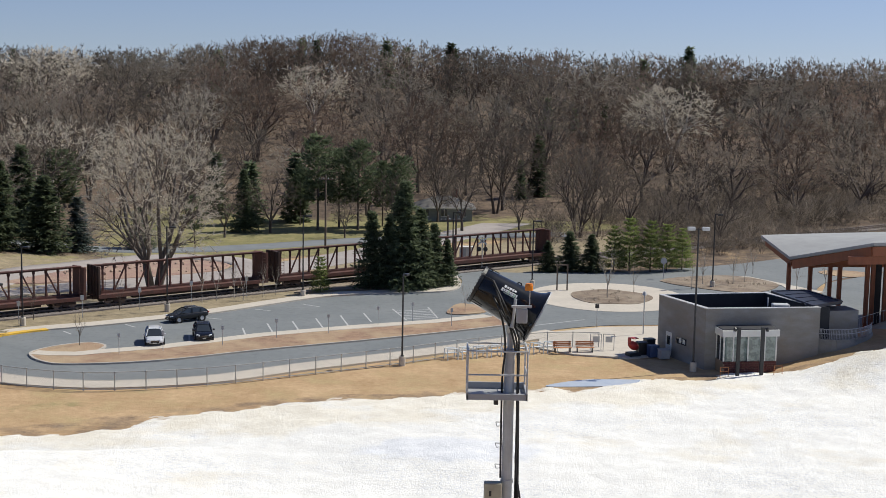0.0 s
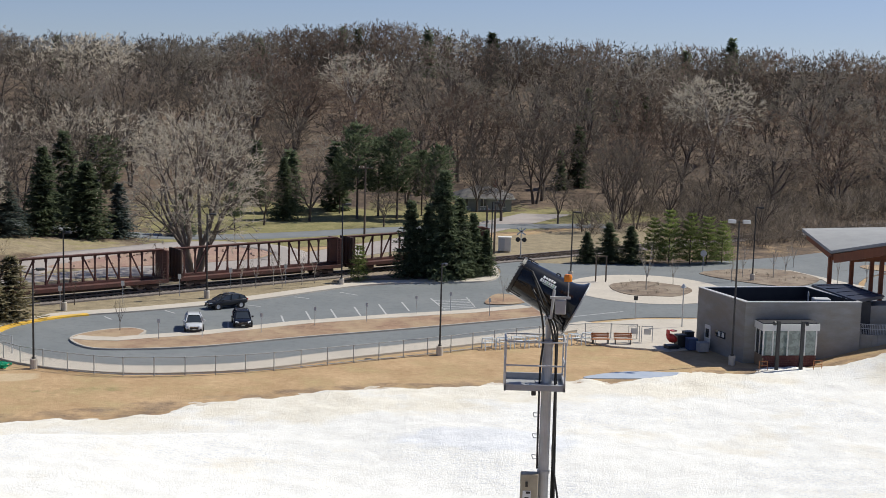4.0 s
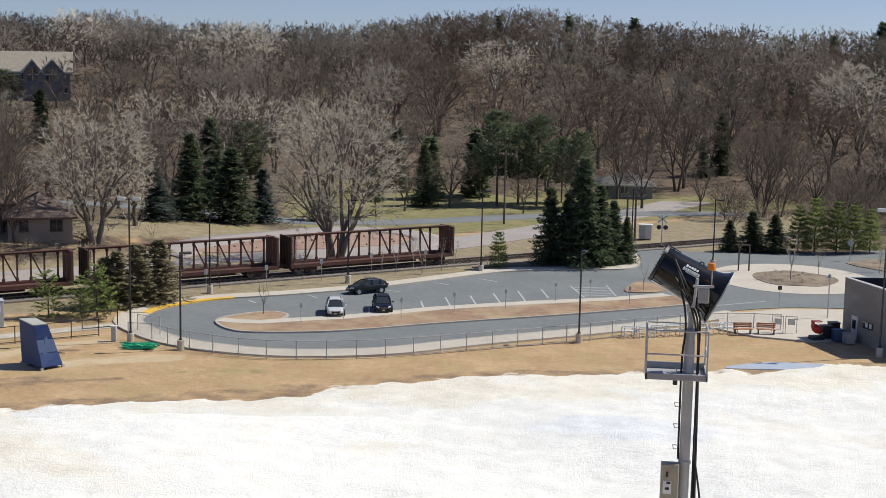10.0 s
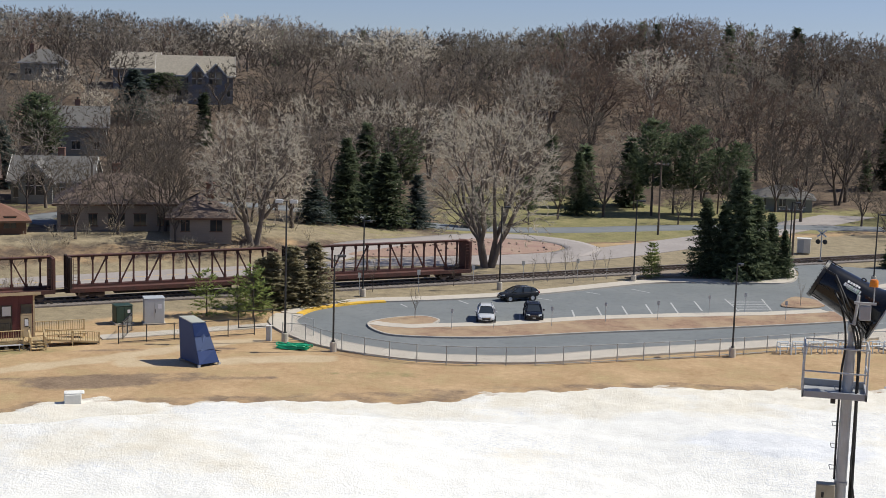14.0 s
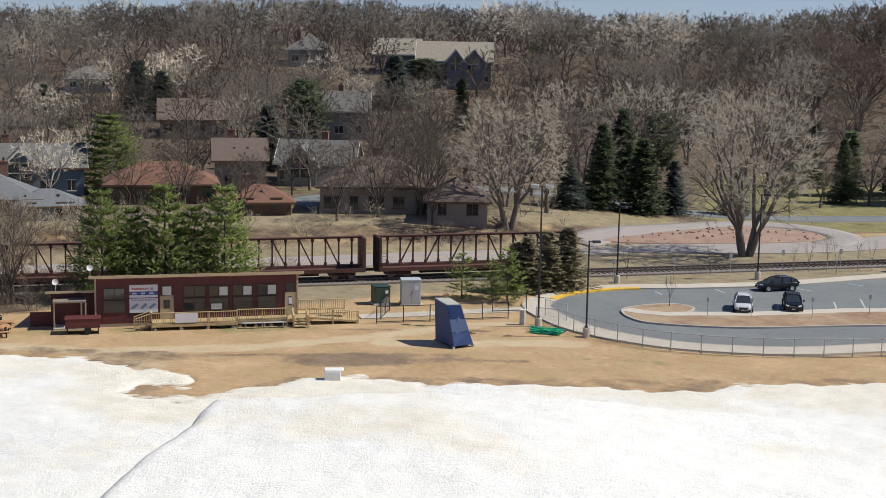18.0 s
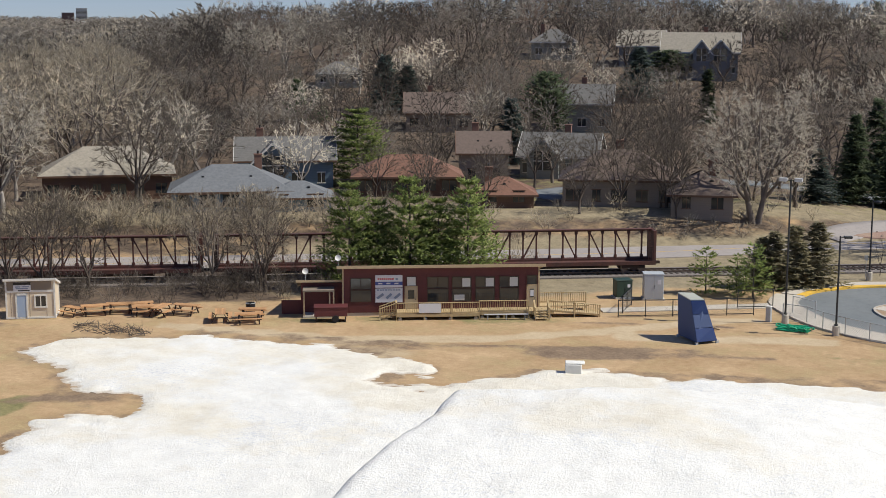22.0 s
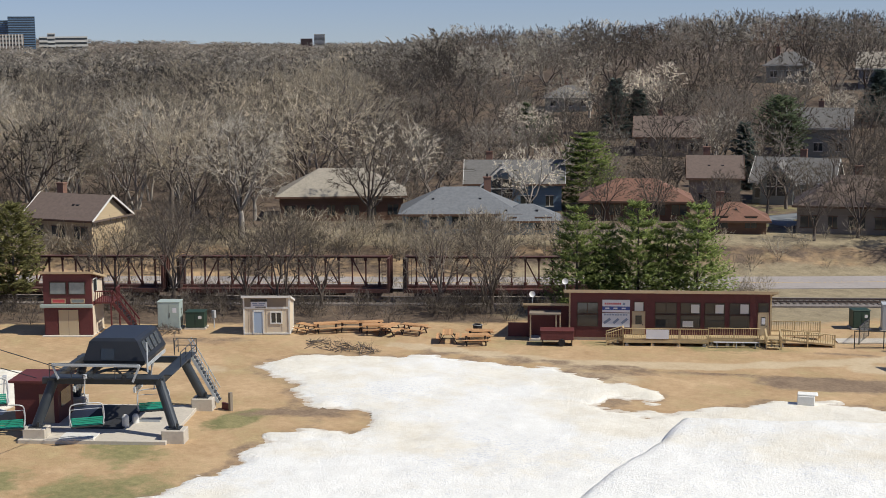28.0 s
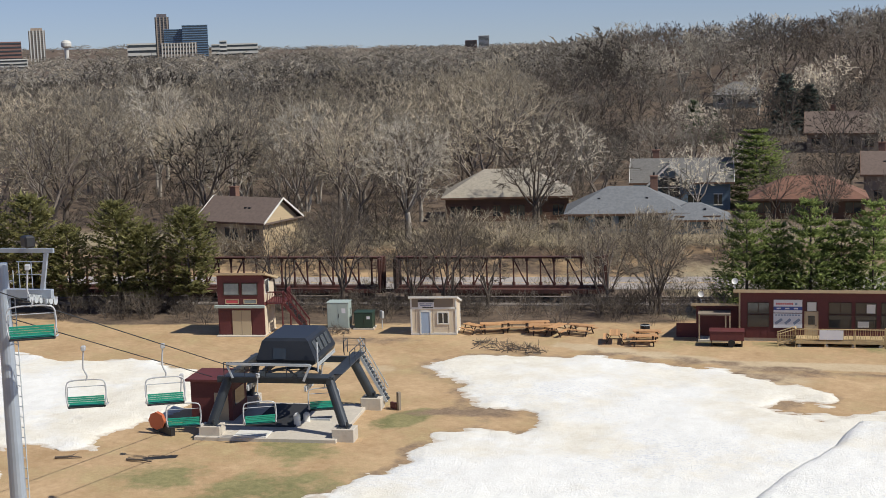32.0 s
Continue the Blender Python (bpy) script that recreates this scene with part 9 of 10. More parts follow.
    if rnd.random() < 0.75:
        cx = rnd.uniform(-0.3, 0.3) * w
        ch = part("chimney", boxes((cx - 0.45, cx + 0.45, 0.6, 1.4, eaves, eaves + rise + 1.1), (cx - 0.52, cx + 0.52, 0.53, 1.47, eaves + rise + 0.95, eaves + rise + 1.12), bevel=0.02), CHIMNEY, h)
        part("flue", lathe(bmesh.new(), [(0.12, eaves + rise + 1.1), (0.14, eaves + rise + 1.5), (0, eaves + rise + 1.5)], 10, Matrix.Translation((cx, 1.0, 0))), BLACK_METAL, ch)
    for k in range(2):
        vx = rnd.uniform(-0.35, 0.35) * w
        part("roof_vent", boxes((vx - 0.15, vx + 0.15, -dp * 0.25 - 0.15, -dp * 0.25 + 0.15, eaves + rise * 0.45, eaves + rise * 0.45 + 0.45)), BLACK_METAL, h)


for i, spec in enumerate(HOUSES):
    house(*spec, seed=100 + i)

# ---- the far town ----
TOWN_DARK = material("dark tower facade", (0.17, 0.15, 0.16), 0.6, second=(0.07, 0.07, 0.075), scale=0.05, amount=0.7)
TOWN_GLASS = material("blue glass facade", (0.10, 0.17, 0.26), 0.25, second=(0.16, 0.25, 0.36), scale=0.02, amount=0.8)
TOWN_TAN = material("tan concrete facade", (0.34, 0.28, 0.22), 0.8, second=(0.27, 0.22, 0.18), scale=0.05, amount=0.7)
TOWN_PALE = material("pale facade", (0.55, 0.54, 0.50), 0.7)
TOWN_RED = material("red brick facade", (0.21, 0.12, 0.10), 0.85)


def tower_block(az, d, w, z1, mat, label, floors, dp=25, z0=0, cap=0.0, columns=0):
    x, y = polar(az, d)
    t = thing("tower_block", Matrix.Translation((x, y, 0)) @ Matrix.Rotation(radians(az), 4, "Z"), label, "office building", "buildings of the far town")
    part("facade", boxes((-w / 2, w / 2, 0, dp, z0, z1)), mat, t)
    step = (z1 - 8) / floors
    for i in range(floors):
        zz = 8 + i * step
        if zz > z0:
            part("window_band", boxes((-w / 2 + 0.6, w / 2 - 0.6, -0.4, 0.0, zz + step * 0.30, zz + step * 0.72)), GLASS, t)
    for i in range(columns):
        cx = -w / 2 + w * (i + 0.5) / columns
        part("pier", boxes((cx - w / columns * 0.18, cx + w / columns * 0.18, -0.9, 0, z0, z1)), TOWN_TAN if mat is not TOWN_TAN else TOWN_PALE, t)
    if cap:
        part("penthouse", boxes((-w * 0.35, w * 0.35, 3, dp - 3, z1, z1 + cap)), mat, t)


def el_z(el, d):
    return EYE + d * math.tan(radians(el))


D_ = 2400
tower_block(60.64, D_, 23, el_z(1.20, D_), TOWN_DARK, "dark high-rise tower on the skyline", 18, cap=5, columns=4)
tower_block(59.38, D_ - 60, 41, el_z(0.84, D_), TOWN_GLASS, "blue glass office block on the skyline", 14)
tower_block(60.2, D_ - 50, 32, el_z(0.70, D_), TOWN_GLASS, "blue glass office slab on the skyline", 14)
tower_block(60.03, D_ - 120, 56, el_z(0.17, D_), TOWN_TAN, "tan low office block before the towers", 4, columns=12)
tower_block(57.85, D_ + 50, 78, el_z(0.09, D_), TOWN_PALE, "long pale low office building", 3)
tower_block(58.3, D_ - 20, 12, el_z(0.22, D_), TOWN_PALE, "small pale office wing", 4)
tower_block(61.4, D_, 52, el_z(0.20, D_), TOWN_PALE, "low pale office building", 3)
tower_block(65.41, D_, 26, el_z(0.80, D_), TOWN_TAN, "tan apartment tower with stepped top", 16, cap=4, columns=5)
tower_block(66.6, D_ - 200, 46, el_z(0.40, D_ - 200), TOWN_RED, "red brick office block", 6)
tower_block(47.9, 2900, 22, el_z(0.12, 2900), TOWN_PALE, "small pale tower on the skyline", 10)
tower_block(48.42, 2900, 24, el_z(-0.05, 2900), TOWN_RED, "reddish block on the skyline", 8)
tower_block(66.6, 1300, 36, el_z(-0.27, 1300), TOWN_PALE, "white banded office building among the woods", 4)
x, y = polar(64.33, 2700)
wt = thing("water_tower", Matrix.Translation((x, y, 0)), "white water tower on the horizon", "water tower")
zt = el_z(0.42, 2700)
part("tank", lathe(bmesh.new(), [(0, zt), (7, zt - 2), (9.5, zt - 6), (9.5, zt - 12), (5, zt - 15), (0, zt - 15)], 20, Matrix.Identity(4)), TOWN_PALE, wt)
part("stem", tube(bmesh.new(), (0, 0, 0), (0, 0, zt - 14), 4, n=14), TOWN_PALE, wt)


# ---- chairlift: bottom station, tower, rope, chairs ----
LIFT_STEEL = material("dark slate lift steel", (0.032, 0.040, 0.050), 0.5, 0.2, second=(0.05, 0.06, 0.072), scale=1.5, amount=0.7)
LIFT_HOOD = material("charcoal station hood", (0.017, 0.020, 0.025), 0.38, second=(0.03, 0.033, 0.038), scale=1, amount=0.6)
TOWER_GALV = material("pale galvanised tower", (0.42, 0.47, 0.53), 0.5, 0.4, second=(0.34, 0.39, 0.45), scale=1.2, amount=0.7)
SEAT_GREEN = material("emerald green slats", (0.015, 0.30, 0.20), 0.45, second=(0.012, 0.24, 0.16), scale=3, amount=0.6)
HOOD_GLASS = material("grey hood window", (0.07, 0.08, 0.09), 0.15, spec=0.7)
RUBBER = material("black rubber mat", (0.02, 0.021, 0.024), 0.8)
ORANGE = material("faded orange disc", (0.45, 0.12, 0.05), 0.6)
LX, LY = Vector((0.774, 0.633, 0)), Vector((-0.633, 0.774, 0))
LIFT_AT = Vector((-80.2, 53.9, 0))
lift_m = Matrix.Translation(LIFT_AT) @ Matrix.Rotation(math.atan2(0.633, 0.774), 4, "Z")


def station():
    s = thing("lift_station", lift_m, "dark steel chairlift bottom station with a hooded drive", "chairlift station")
    # pads and leaning columns: base x, base y, head x, head y
    for bx, by, hx, hy in ((-4.6, -4.1, -3.6, -3.3), (4.6, -4.1, 3.5, -3.3), (4.6, 4.0, 3.5, 3.0), (-4.6, 4.0, -3.6, 3.0)):
        part("pad", boxes((bx - 0.75, bx + 0.75, by - 0.6, by + 0.6, -0.4, 0.85), bevel=0.04), CONCRETE, s, "concrete footing")
        part("column", tube(bmesh.new(), (bx, by, 0.85), (hx, hy, 3.75), 0.33, n=16), LIFT_STEEL, s)
        part("base_flange", boxes((bx - 0.42, bx + 0.42, by - 0.42, by + 0.42, 0.85, 0.93), (bx + 0.2, bx + 0.32, by - 0.4, by - 0.3, 0.93, 1.3)), LIFT_STEEL, s)
    for a, b, w, h in (((-4.3, -3.3, 3.8), (3.8, -3.3, 3.8), 0.3, 0.42), ((-4.0, 3.0, 3.8), (4.0, 3.0, 3.8), 0.3, 0.42), ((3.5, -3.7, 3.85), (3.5, 4.0, 3.85), 0.34, 0.55), ((-3.6, -3.6, 3.85), (-3.6, 3.4, 3.85), 0.34, 0.5),
                       ((-1.3, -4.0, 4.15), (-1.3, 3.2, 4.15), 0.25, 0.3), ((1.3, -4.0, 4.15), (1.3, 3.2, 4.15), 0.25, 0.3)):
        part("beam", bar(bmesh.new(), a, b, w, h), LIFT_STEEL, s)
    # hood
    bm = bmesh.new()
    low = [(-1.65, -2.6, 4.7), (2.3, -2.6, 4.7), (2.3, 2.5, 4.7), (-1.65, 2.5, 4.7)]
    mid = [(-1.75, -2.7, 5.0), (2.4, -2.7, 5.0), (2.4, 2.6, 5.0), (-1.75, 2.6, 5.0)]
    top = [(-1.35, -2.45, 6.25), (1.85, -2.45, 6.25), (1.85, 2.35, 6.25), (-1.35, 2.35, 6.25)]
    rings = [[bm.verts.new(p) for p in r] for r in (low, mid, top)]
    for a, b in zip(rings, rings[1:]):
        for i in range(4):
            bm.faces.new((a[i], a[(i + 1) % 4], b[(i + 1) % 4], b[i]))
    cap = [bm.verts.new(p) for p in ((-1.15, -2.2, 6.42), (1.6, -2.2, 6.42), (1.6, 2.1, 6.42), (-1.15, 2.1, 6.42))]
    for i in range(4):
        bm.faces.new((rings[2][i], rings[2][(i + 1) % 4], cap[(i + 1) % 4], cap[i]))
    bm.faces.new(cap)
    bm.faces.new(rings[0][::-1])
    hood = part("hood", bm, LIFT_HOOD, s, "angular charcoal drive hood")
    # windows on the sloping right side
    for k in range(4):
        y0, y1 = -1.85 + k * 1.0, -1.15 + k * 1.0
        f = lambda y, t: Vector((2.4 - 0.55 * t, y, 5.0 + 1.25 * t)) + Vector((0.03, 0, 0.02))
        bm = bmesh.new()
        bm.faces.new([bm.verts.new(v) for v in (f(y0, 0.22), f(y1, 0.22), f(y1, 0.86), f(y0, 0.86))])
        part("window", bm, HOOD_GLASS, hood)
    f = lambda x, t: Vector((x, -2.7 + 0.25 * t, 5.0 + 1.25 * t)) + Vector((0, -0.03, 0.01))
    bm = bmesh.new()
    bm.faces.new([bm.verts.new(v) for v in (f(-0.55, 0.05), f(0.35, 0.05), f(0.35, 0.62), f(-0.55, 0.62))])
    part("front_window", bm, GLASS, hood)
    bm = bmesh.new()
    for z in (4.5, 4.6, 4.7):
        bar(bm, (2.42, -2.4, z), (2.42, 2.3, z), 0.05, 0.05)
    part("louvre", bm, LIGHT_GREY, hood)
    # deck with rails
    for x0, x1, y0, y1 in ((-3.6, 3.6, -4.0, -2.8), (3.3, 4.2, -2.8, 4.0)):
        part("catwalk", boxes((x0, x1, y0, y1, 4.05, 4.12)), LIFT_STEEL, s)
    for a, b in (((-3.6, -4.0), (2.2, -4.0)), ((4.2, -0.5), (4.2, 4.0)), ((4.2, 4.0), (2.6, 4.0)), ((2.9, 3.0), (2.9, 4.0))):
        n = max(1, round((Vector(a) - Vector(b)).length / 1.4))
        for i in range(n + 1):
            p = Vector(a).lerp(Vector(b), i / n)
            part("rail_post", tube(bmesh.new(), (p.x, p.y, 4.1), (p.x, p.y, 5.1), 0.03, n=6), LIFT_STEEL, s)
        for z in (4.6, 5.1):
            part("rail", tube(bmesh.new(), (*a, z), (*b, z), 0.03, n=6), LIFT_STEEL, s)
    bm = bmesh.new()
    bar(bm, (-3.0, -4.0, 4.05), (-3.4, -4.0, 5.0), 0.12, 0.12)
    bar(bm, (1.9, -4.0, 3.9), (2.4, -4.0, 5.0), 0.14, 0.14)
    bar(bm, (-3.4, -4.05, 5.02), (2.4, -4.05, 4.98), 0.16, 0.16)
    tube(bm, (2.6, -2.9, 4.3), (2.6, -2.9, 6.3), 0.06, n=8)
    part("gantry", bm, LIGHT_GREY, s)
    # stair down the back right column
    bm = bmesh.new()
    for y in (4.2, 4.9):
        bar(bm, (3.6, y, 4.05), (5.6, y, 0.4), 0.06, 0.2)
        bar(bm, (3.6, y, 5.0), (5.6, y, 1.35), 0.05, 0.05)
        for k in range(4):
            bar(bm, (3.8 + 0.5 * k, y, 3.8 - 0.91 * k), (3.8 + 0.5 * k, y, 4.7 - 0.91 * k), 0.04, 0.04)
    part("stair_stringer", bm, LIGHT_GREY, s)
    for k in range(13):
        part("stair_tread", boxes((3.65 + 0.15 * k, 3.9 + 0.15 * k, 4.23, 4.87, 3.85 - 0.275 * k, 3.9 - 0.275 * k)), LIFT_STEEL, s)
    # bullwheel and sheaves
    part("bullwheel", lathe(bmesh.new(), [(1.75, 3.35), (1.95, 3.3), (1.95, 3.5), (1.75, 3.45), (1.75, 3.35)], 36), LIFT_STEEL, s)
    bm = bmesh.new()
    for k in range(6):
        a = math.pi * k / 3
        bar(bm, (0, 0, 3.4), (1.8 * math.cos(a), 1.8 * math.sin(a), 3.4), 0.12, 0.1)
    part("spokes", bm, LIFT_STEEL, s)
    for x in (-2.0, 2.0):
        bm = bmesh.new()
        for k in range(4):
            m = Matrix.Translation((x, -3.9 + 0.5 * k, 3.35)) @ Matrix.Rotation(math.pi / 2, 4, "Y")
            lathe(bm, [(0, -0.06), (0.2, -0.06), (0.17, 0), (0.2, 0.06), (0, 0.06)], 14, m)
        bar(bm, (x, -4.1, 3.5), (x, -2.2, 3.5), 0.1, 0.14)
        part("sheave_train", bm, LIGHT_GREY, s)
    ln = thing("loading_platform", lift_m, "concrete loading slab with black rubber mat under the station", "platform")
    part("slab", boxes((-5.6, 4.2, -5.0, 4.2, -0.3, 0.22), bevel=0.03), CONCRETE, ln)
    part("mat", boxes((-2.6, 0.6, -2.2, 3.6, 0.22, 0.3)), RUBBER, ln)
    part("threshold", boxes((-2.9, -0.6, -4.9, -3.4, 0.22, 0.3)), WHITE_TRIM, ln)
    part("yellow_bar", boxes((0.9, 2.6, -0.4, -0.3, 0.22, 0.36)), LIGHT_GREY, ln)
    for x, y, h in ((0.6, -1.6, 0.9), (1.0, -0.6, 0.7)):
        part("bollard", lathe(bmesh.new(), [(0, 0.22), (0.24, 0.22), (0.24, h), (0.12, h + 0.15), (0, h + 0.15)], 14, Matrix.Translation((x, y, 0))), WHITE_TRIM, ln)
    hut = thing("operator_hut", lift_m @ Matrix.Translation((-5.6, 0.6, 0)), "maroon operator hut with tan roof beside the station", "hut")
    part("wall", boxes((-1.6, 1.4, -1.5, 1.6, 0, 3.1)), MAROON, hut)
    bm = bmesh.new()
    bar(bm, (-1.9, 0, 3.1), (1.7, 0, 3.1), 3.5, 0.16)
    part("roof", bm, MAROON, hut)
    part("door", boxes((0.1, 1.1, -1.54, -1.5, 0.1, 2.2)), DOOR_TAN, hut)
    part("window", boxes((1.4, 1.44, -1.0, 1.0, 1.2, 2.3)), GLASS, hut)
    dsc = thing("net_reel", Matrix.Translation((-84.6, 45.6, 0)), "faded orange reel beside a dark box", "reel")
    part("reel", lathe(bmesh.new(), [(0, -0.15), (0.62, -0.15), (0.62, 0.15), (0, 0.15)], 8, Matrix.Translation((0, 0, 0.9)) @ Matrix.Rotation(math.pi / 2, 4, "X") @ Matrix.Rotation(0.5, 4, "Y")), ORANGE, dsc)
    part("stand", boxes((-1.2, 1.3, 0.25, 0.6, -0.05, 0.75), bevel=0.03), BLACK_METAL, dsc)
    pst = thing("marker_post", Matrix.Translation((-77.4, 60.9, 0)), "short wooden marker post on the turf", "post")
    part("post", boxes((-0.12, 0.12, -0.12, 0.12, -0.2, 1.3), bevel=0.02), TAUPE, pst)
    part("panel", boxes((-0.9, -0.2, -0.1, 0.1, -0.1, 0.45), bevel=0.02), MAROON, pst)


station()
TOWER_AT = Vector((-62.7, 26.3, 0))
line_way, line_side = Vector((-0.6, 0.8, 0)), Vector((0.8, 0.6, 0))


def rope_point(s, side):
    """A point of the haul rope, s metres from the tower towards the station."""
    return TOWER_AT + line_way * s + line_side * (side * 2.0) + Vector((0, 0, 14.4 - 0.36 * s))


def lift_tower():
    t = thing("lift_tower", Matrix.Translation(TOWER_AT), "pale galvanised chairlift tower with sheave assemblies and lamp", "chairlift tower")
    g = floor_z(TOWER_AT.x, TOWER_AT.y)
    part("mast", tube(bmesh.new(), (0, 0, g - 0.5), (0, 0, 16.4), 0.42, 0.30, 16), TOWER_GALV, t)
    bm = bmesh.new()
    bar(bm, line_side * -2.5 + Vector((0, 0, 15.0)), line_side * 2.5 + Vector((0, 0, 15.0)), 0.3, 0.4)
    part("crossarm", bm, TOWER_GALV, t)
    bm = bmesh.new()
    bar(bm, line_side * -2.6 + Vector((0, 0, 17.0)), line_side * 2.7 + Vector((0, 0, 17.0)), 0.16, 0.2)
    bar(bm, line_side * 2.0 + Vector((0, 0, 15.1)), line_side * 2.35 + Vector((0, 0, 17.0)), 0.14, 0.18)
    bar(bm, line_side * -2.0 + Vector((0, 0, 15.1)), line_side * -2.35 + Vector((0, 0, 17.0)), 0.14, 0.18)
    part("lifting_frame", bm, TOWER_GALV, t)
    bm = bmesh.new()
    for s in (-1, 1):
        for k in range(3):
            p = line_side * (s * (0.6 + 0.65 * k)) + line_way * 0.5
            tube(bm, p + Vector((0, 0, 15.1)), p + Vector((0, 0, 16.4)), 0.025, n=5)
        for z in (15.8, 16.4):
            tube(bm, line_side * (s * 0.5) + line_way * 0.5 + Vector((0, 0, z)), line_side * (s * 1.95) + line_way * 0.5 + Vector((0, 0, z)), 0.025, n=5)
    part("work_rail", bm, TOWER_GALV, t)
    for s in (-1, 1):
        bm = bmesh.new()
        base = line_side * (s * 2.0)
        for k in range(6):
            c = base + line_way * (-1.1 + 0.44 * k) + Vector((0, 0, 14.72 - 0.26 * (-1.1 + 0.44 * k) * 0.9))
            m = Matrix.Translation(c) @ line_side.to_track_quat("Z", "Y").to_matrix().to_4x4()
            lathe(bm, [(0, -0.05), (0.2, -0.05), (0.17, 0), (0.2, 0.05), (0, 0.05)], 12, m)
        a, b = base - line_way * 1.3 + Vector((0, 0, 15.15)), base + line_way * 1.3 + Vector((0, 0, 14.55))
        bar(bm, a, b, 0.1, 0.12)
        part("sheave_train", bm, LIGHT_GREY, t)
    part("lamp", boxes((1.35, 1.95, 0.4, 0.9, 17.2, 17.75), bevel=0.08), BLACK_METAL, t, "dark floodlight on the lifting frame")
    bm = bmesh.new()
    for k in range(28):
        z = 2 + 0.5 * k
        bar(bm, (-0.38, 0.42, z), (0.1, 0.5, z), 0.03, 0.03)
    bar(bm, (-0.38, 0.42, 1.5), (-0.38, 0.42, 16), 0.04, 0.04)
    bar(bm, (0.1, 0.5, 1.5), (0.1, 0.5, 16), 0.04, 0.04)
    part("ladder", bm, LIGHT_GREY, t)


lift_tower()
rp = thing("haul_rope", Matrix.Identity(4), "dark steel haul rope of the chairlift", "rope")
for side in (-1, 1):
    bm = bmesh.new()
    pts = [rope_point(-12 + 41 * k / 24, side) for k in range(25)]
    pipe(bm, pts, 0.028, 5)
    part("strand", bm, BLACK_METAL, rp)


def chair():
    """A four-seat chair hung from the rope at its origin; it faces down the y axis."""
    c = thing("lift_chair", Matrix.Identity(4), "empty chairlift chair with emerald green slatted seat and grey frame", "lift chair", "chairs of the lift")
    bm = bmesh.new()
    pts = smooth_line([(0, 0, 0.0), (0.05, 0, -0.5), (0.08, 0.0, -1.1), (-0.1, 0, -1.55), (0, 0, -1.8)], 6)
    pipe(bm, pts, 0.045, 7)
    part("hanger", bm, STEEL, c)
    part("grip", boxes((-0.12, 0.12, -0.2, 0.2, -0.1, 0.14), bevel=0.03), STEEL, c)
    bm = bmesh.new()
    for s in (-1, 1):
        pts = smooth_line([(0, 0, -1.75), (s * 0.7, 0, -1.78), (s * 1.02, 0, -1.95), (s * 1.08, 0.1, -2.6), (s * 1.0, 0.2, -3.15), (s * 1.1, -0.45, -3.25)], 6)
        pipe(bm, pts, 0.04, 7)
    part("bail_frame", bm, STEEL, c)
    bm = bmesh.new()
    tube(bm, (-1.0, -0.1, -2.15), (1.0, -0.1, -2.15), 0.025, n=6)
    tube(bm, (-1.0, -0.1, -2.15), (-1.1, -0.4, -3.3), 0.022, n=6)
    tube(bm, (1.0, -0.1, -2.15), (1.1, -0.4, -3.3), 0.022, n=6)
    part("restraint_bar", bm, STEEL, c)
    for k in range(4):
        part("back_slat", boxes((-0.98, 0.98, 0.16 - 0.01 * k, 0.2 - 0.01 * k, -2.72 - 0.11 * k, -2.63 - 0.11 * k), bevel=0.008), SEAT_GREEN, c)
    for k in range(4):
        part("seat_slat", boxes((-0.98, 0.98, 0.1 - 0.13 * k - 0.11, 0.1 - 0.13 * k, -3.2, -3.16), bevel=0.008), SEAT_GREEN, c)
    part("seat_base", boxes((-1.02, 1.02, -0.46, 0.2, -3.3, -3.22), bevel=0.015), RUBBER, c)
    return c


yaw_line = math.atan2(line_way.y, line_way.x) + math.pi / 2
ch = chair()
# azimuth and distance from the eye, height of the seat
for i, (az, d, z) in enumerate(((66.26, 66, 13.2), (64.38, 79, 6.6), (61.28, 79, 6.4), (60.61, 89, 2.3), (57.54, 92, 1.3), (54.89, 96, 1.0))):
    x, y = polar(az, d)
    m = Matrix.Translation((x, y, z + 3.2)) @ Matrix.Rotation(yaw_line + (0.35 if i % 2 else 0.42), 4, "Z")
    if i == 0:
        ch.matrix_world = m
    else:
        copy_thing(ch, m)


# ---- small things round the lot ----
RACK = material("pale blue-white enamel", (0.62, 0.68, 0.72), 0.45)
BENCH_WOOD = material("orange bench boards", (0.46, 0.19, 0.075), 0.7, second=(0.36, 0.14, 0.055), scale=3, amount=0.7)
POLE_WOOD = material("grey weathered pole", (0.16, 0.125, 0.095), 0.9, second=(0.11, 0.088, 0.068), scale=2, amount=0.8, stretch=(1, 1, 0.2))
RIDE_RED = material("red moulded plastic", (0.42, 0.035, 0.03), 0.4)
BLUE_BIN = material("dark blue plastic", (0.04, 0.07, 0.16), 0.5)


def stall_line(a, b, w=0.085):
    ob = ribbon("stall_line", [a, ((a[0] + b[0]) / 2, (a[1] + b[1]) / 2), b], w, -0.1, 0.027, WHITE_LINE, "worn white parking stall line")
    return ob


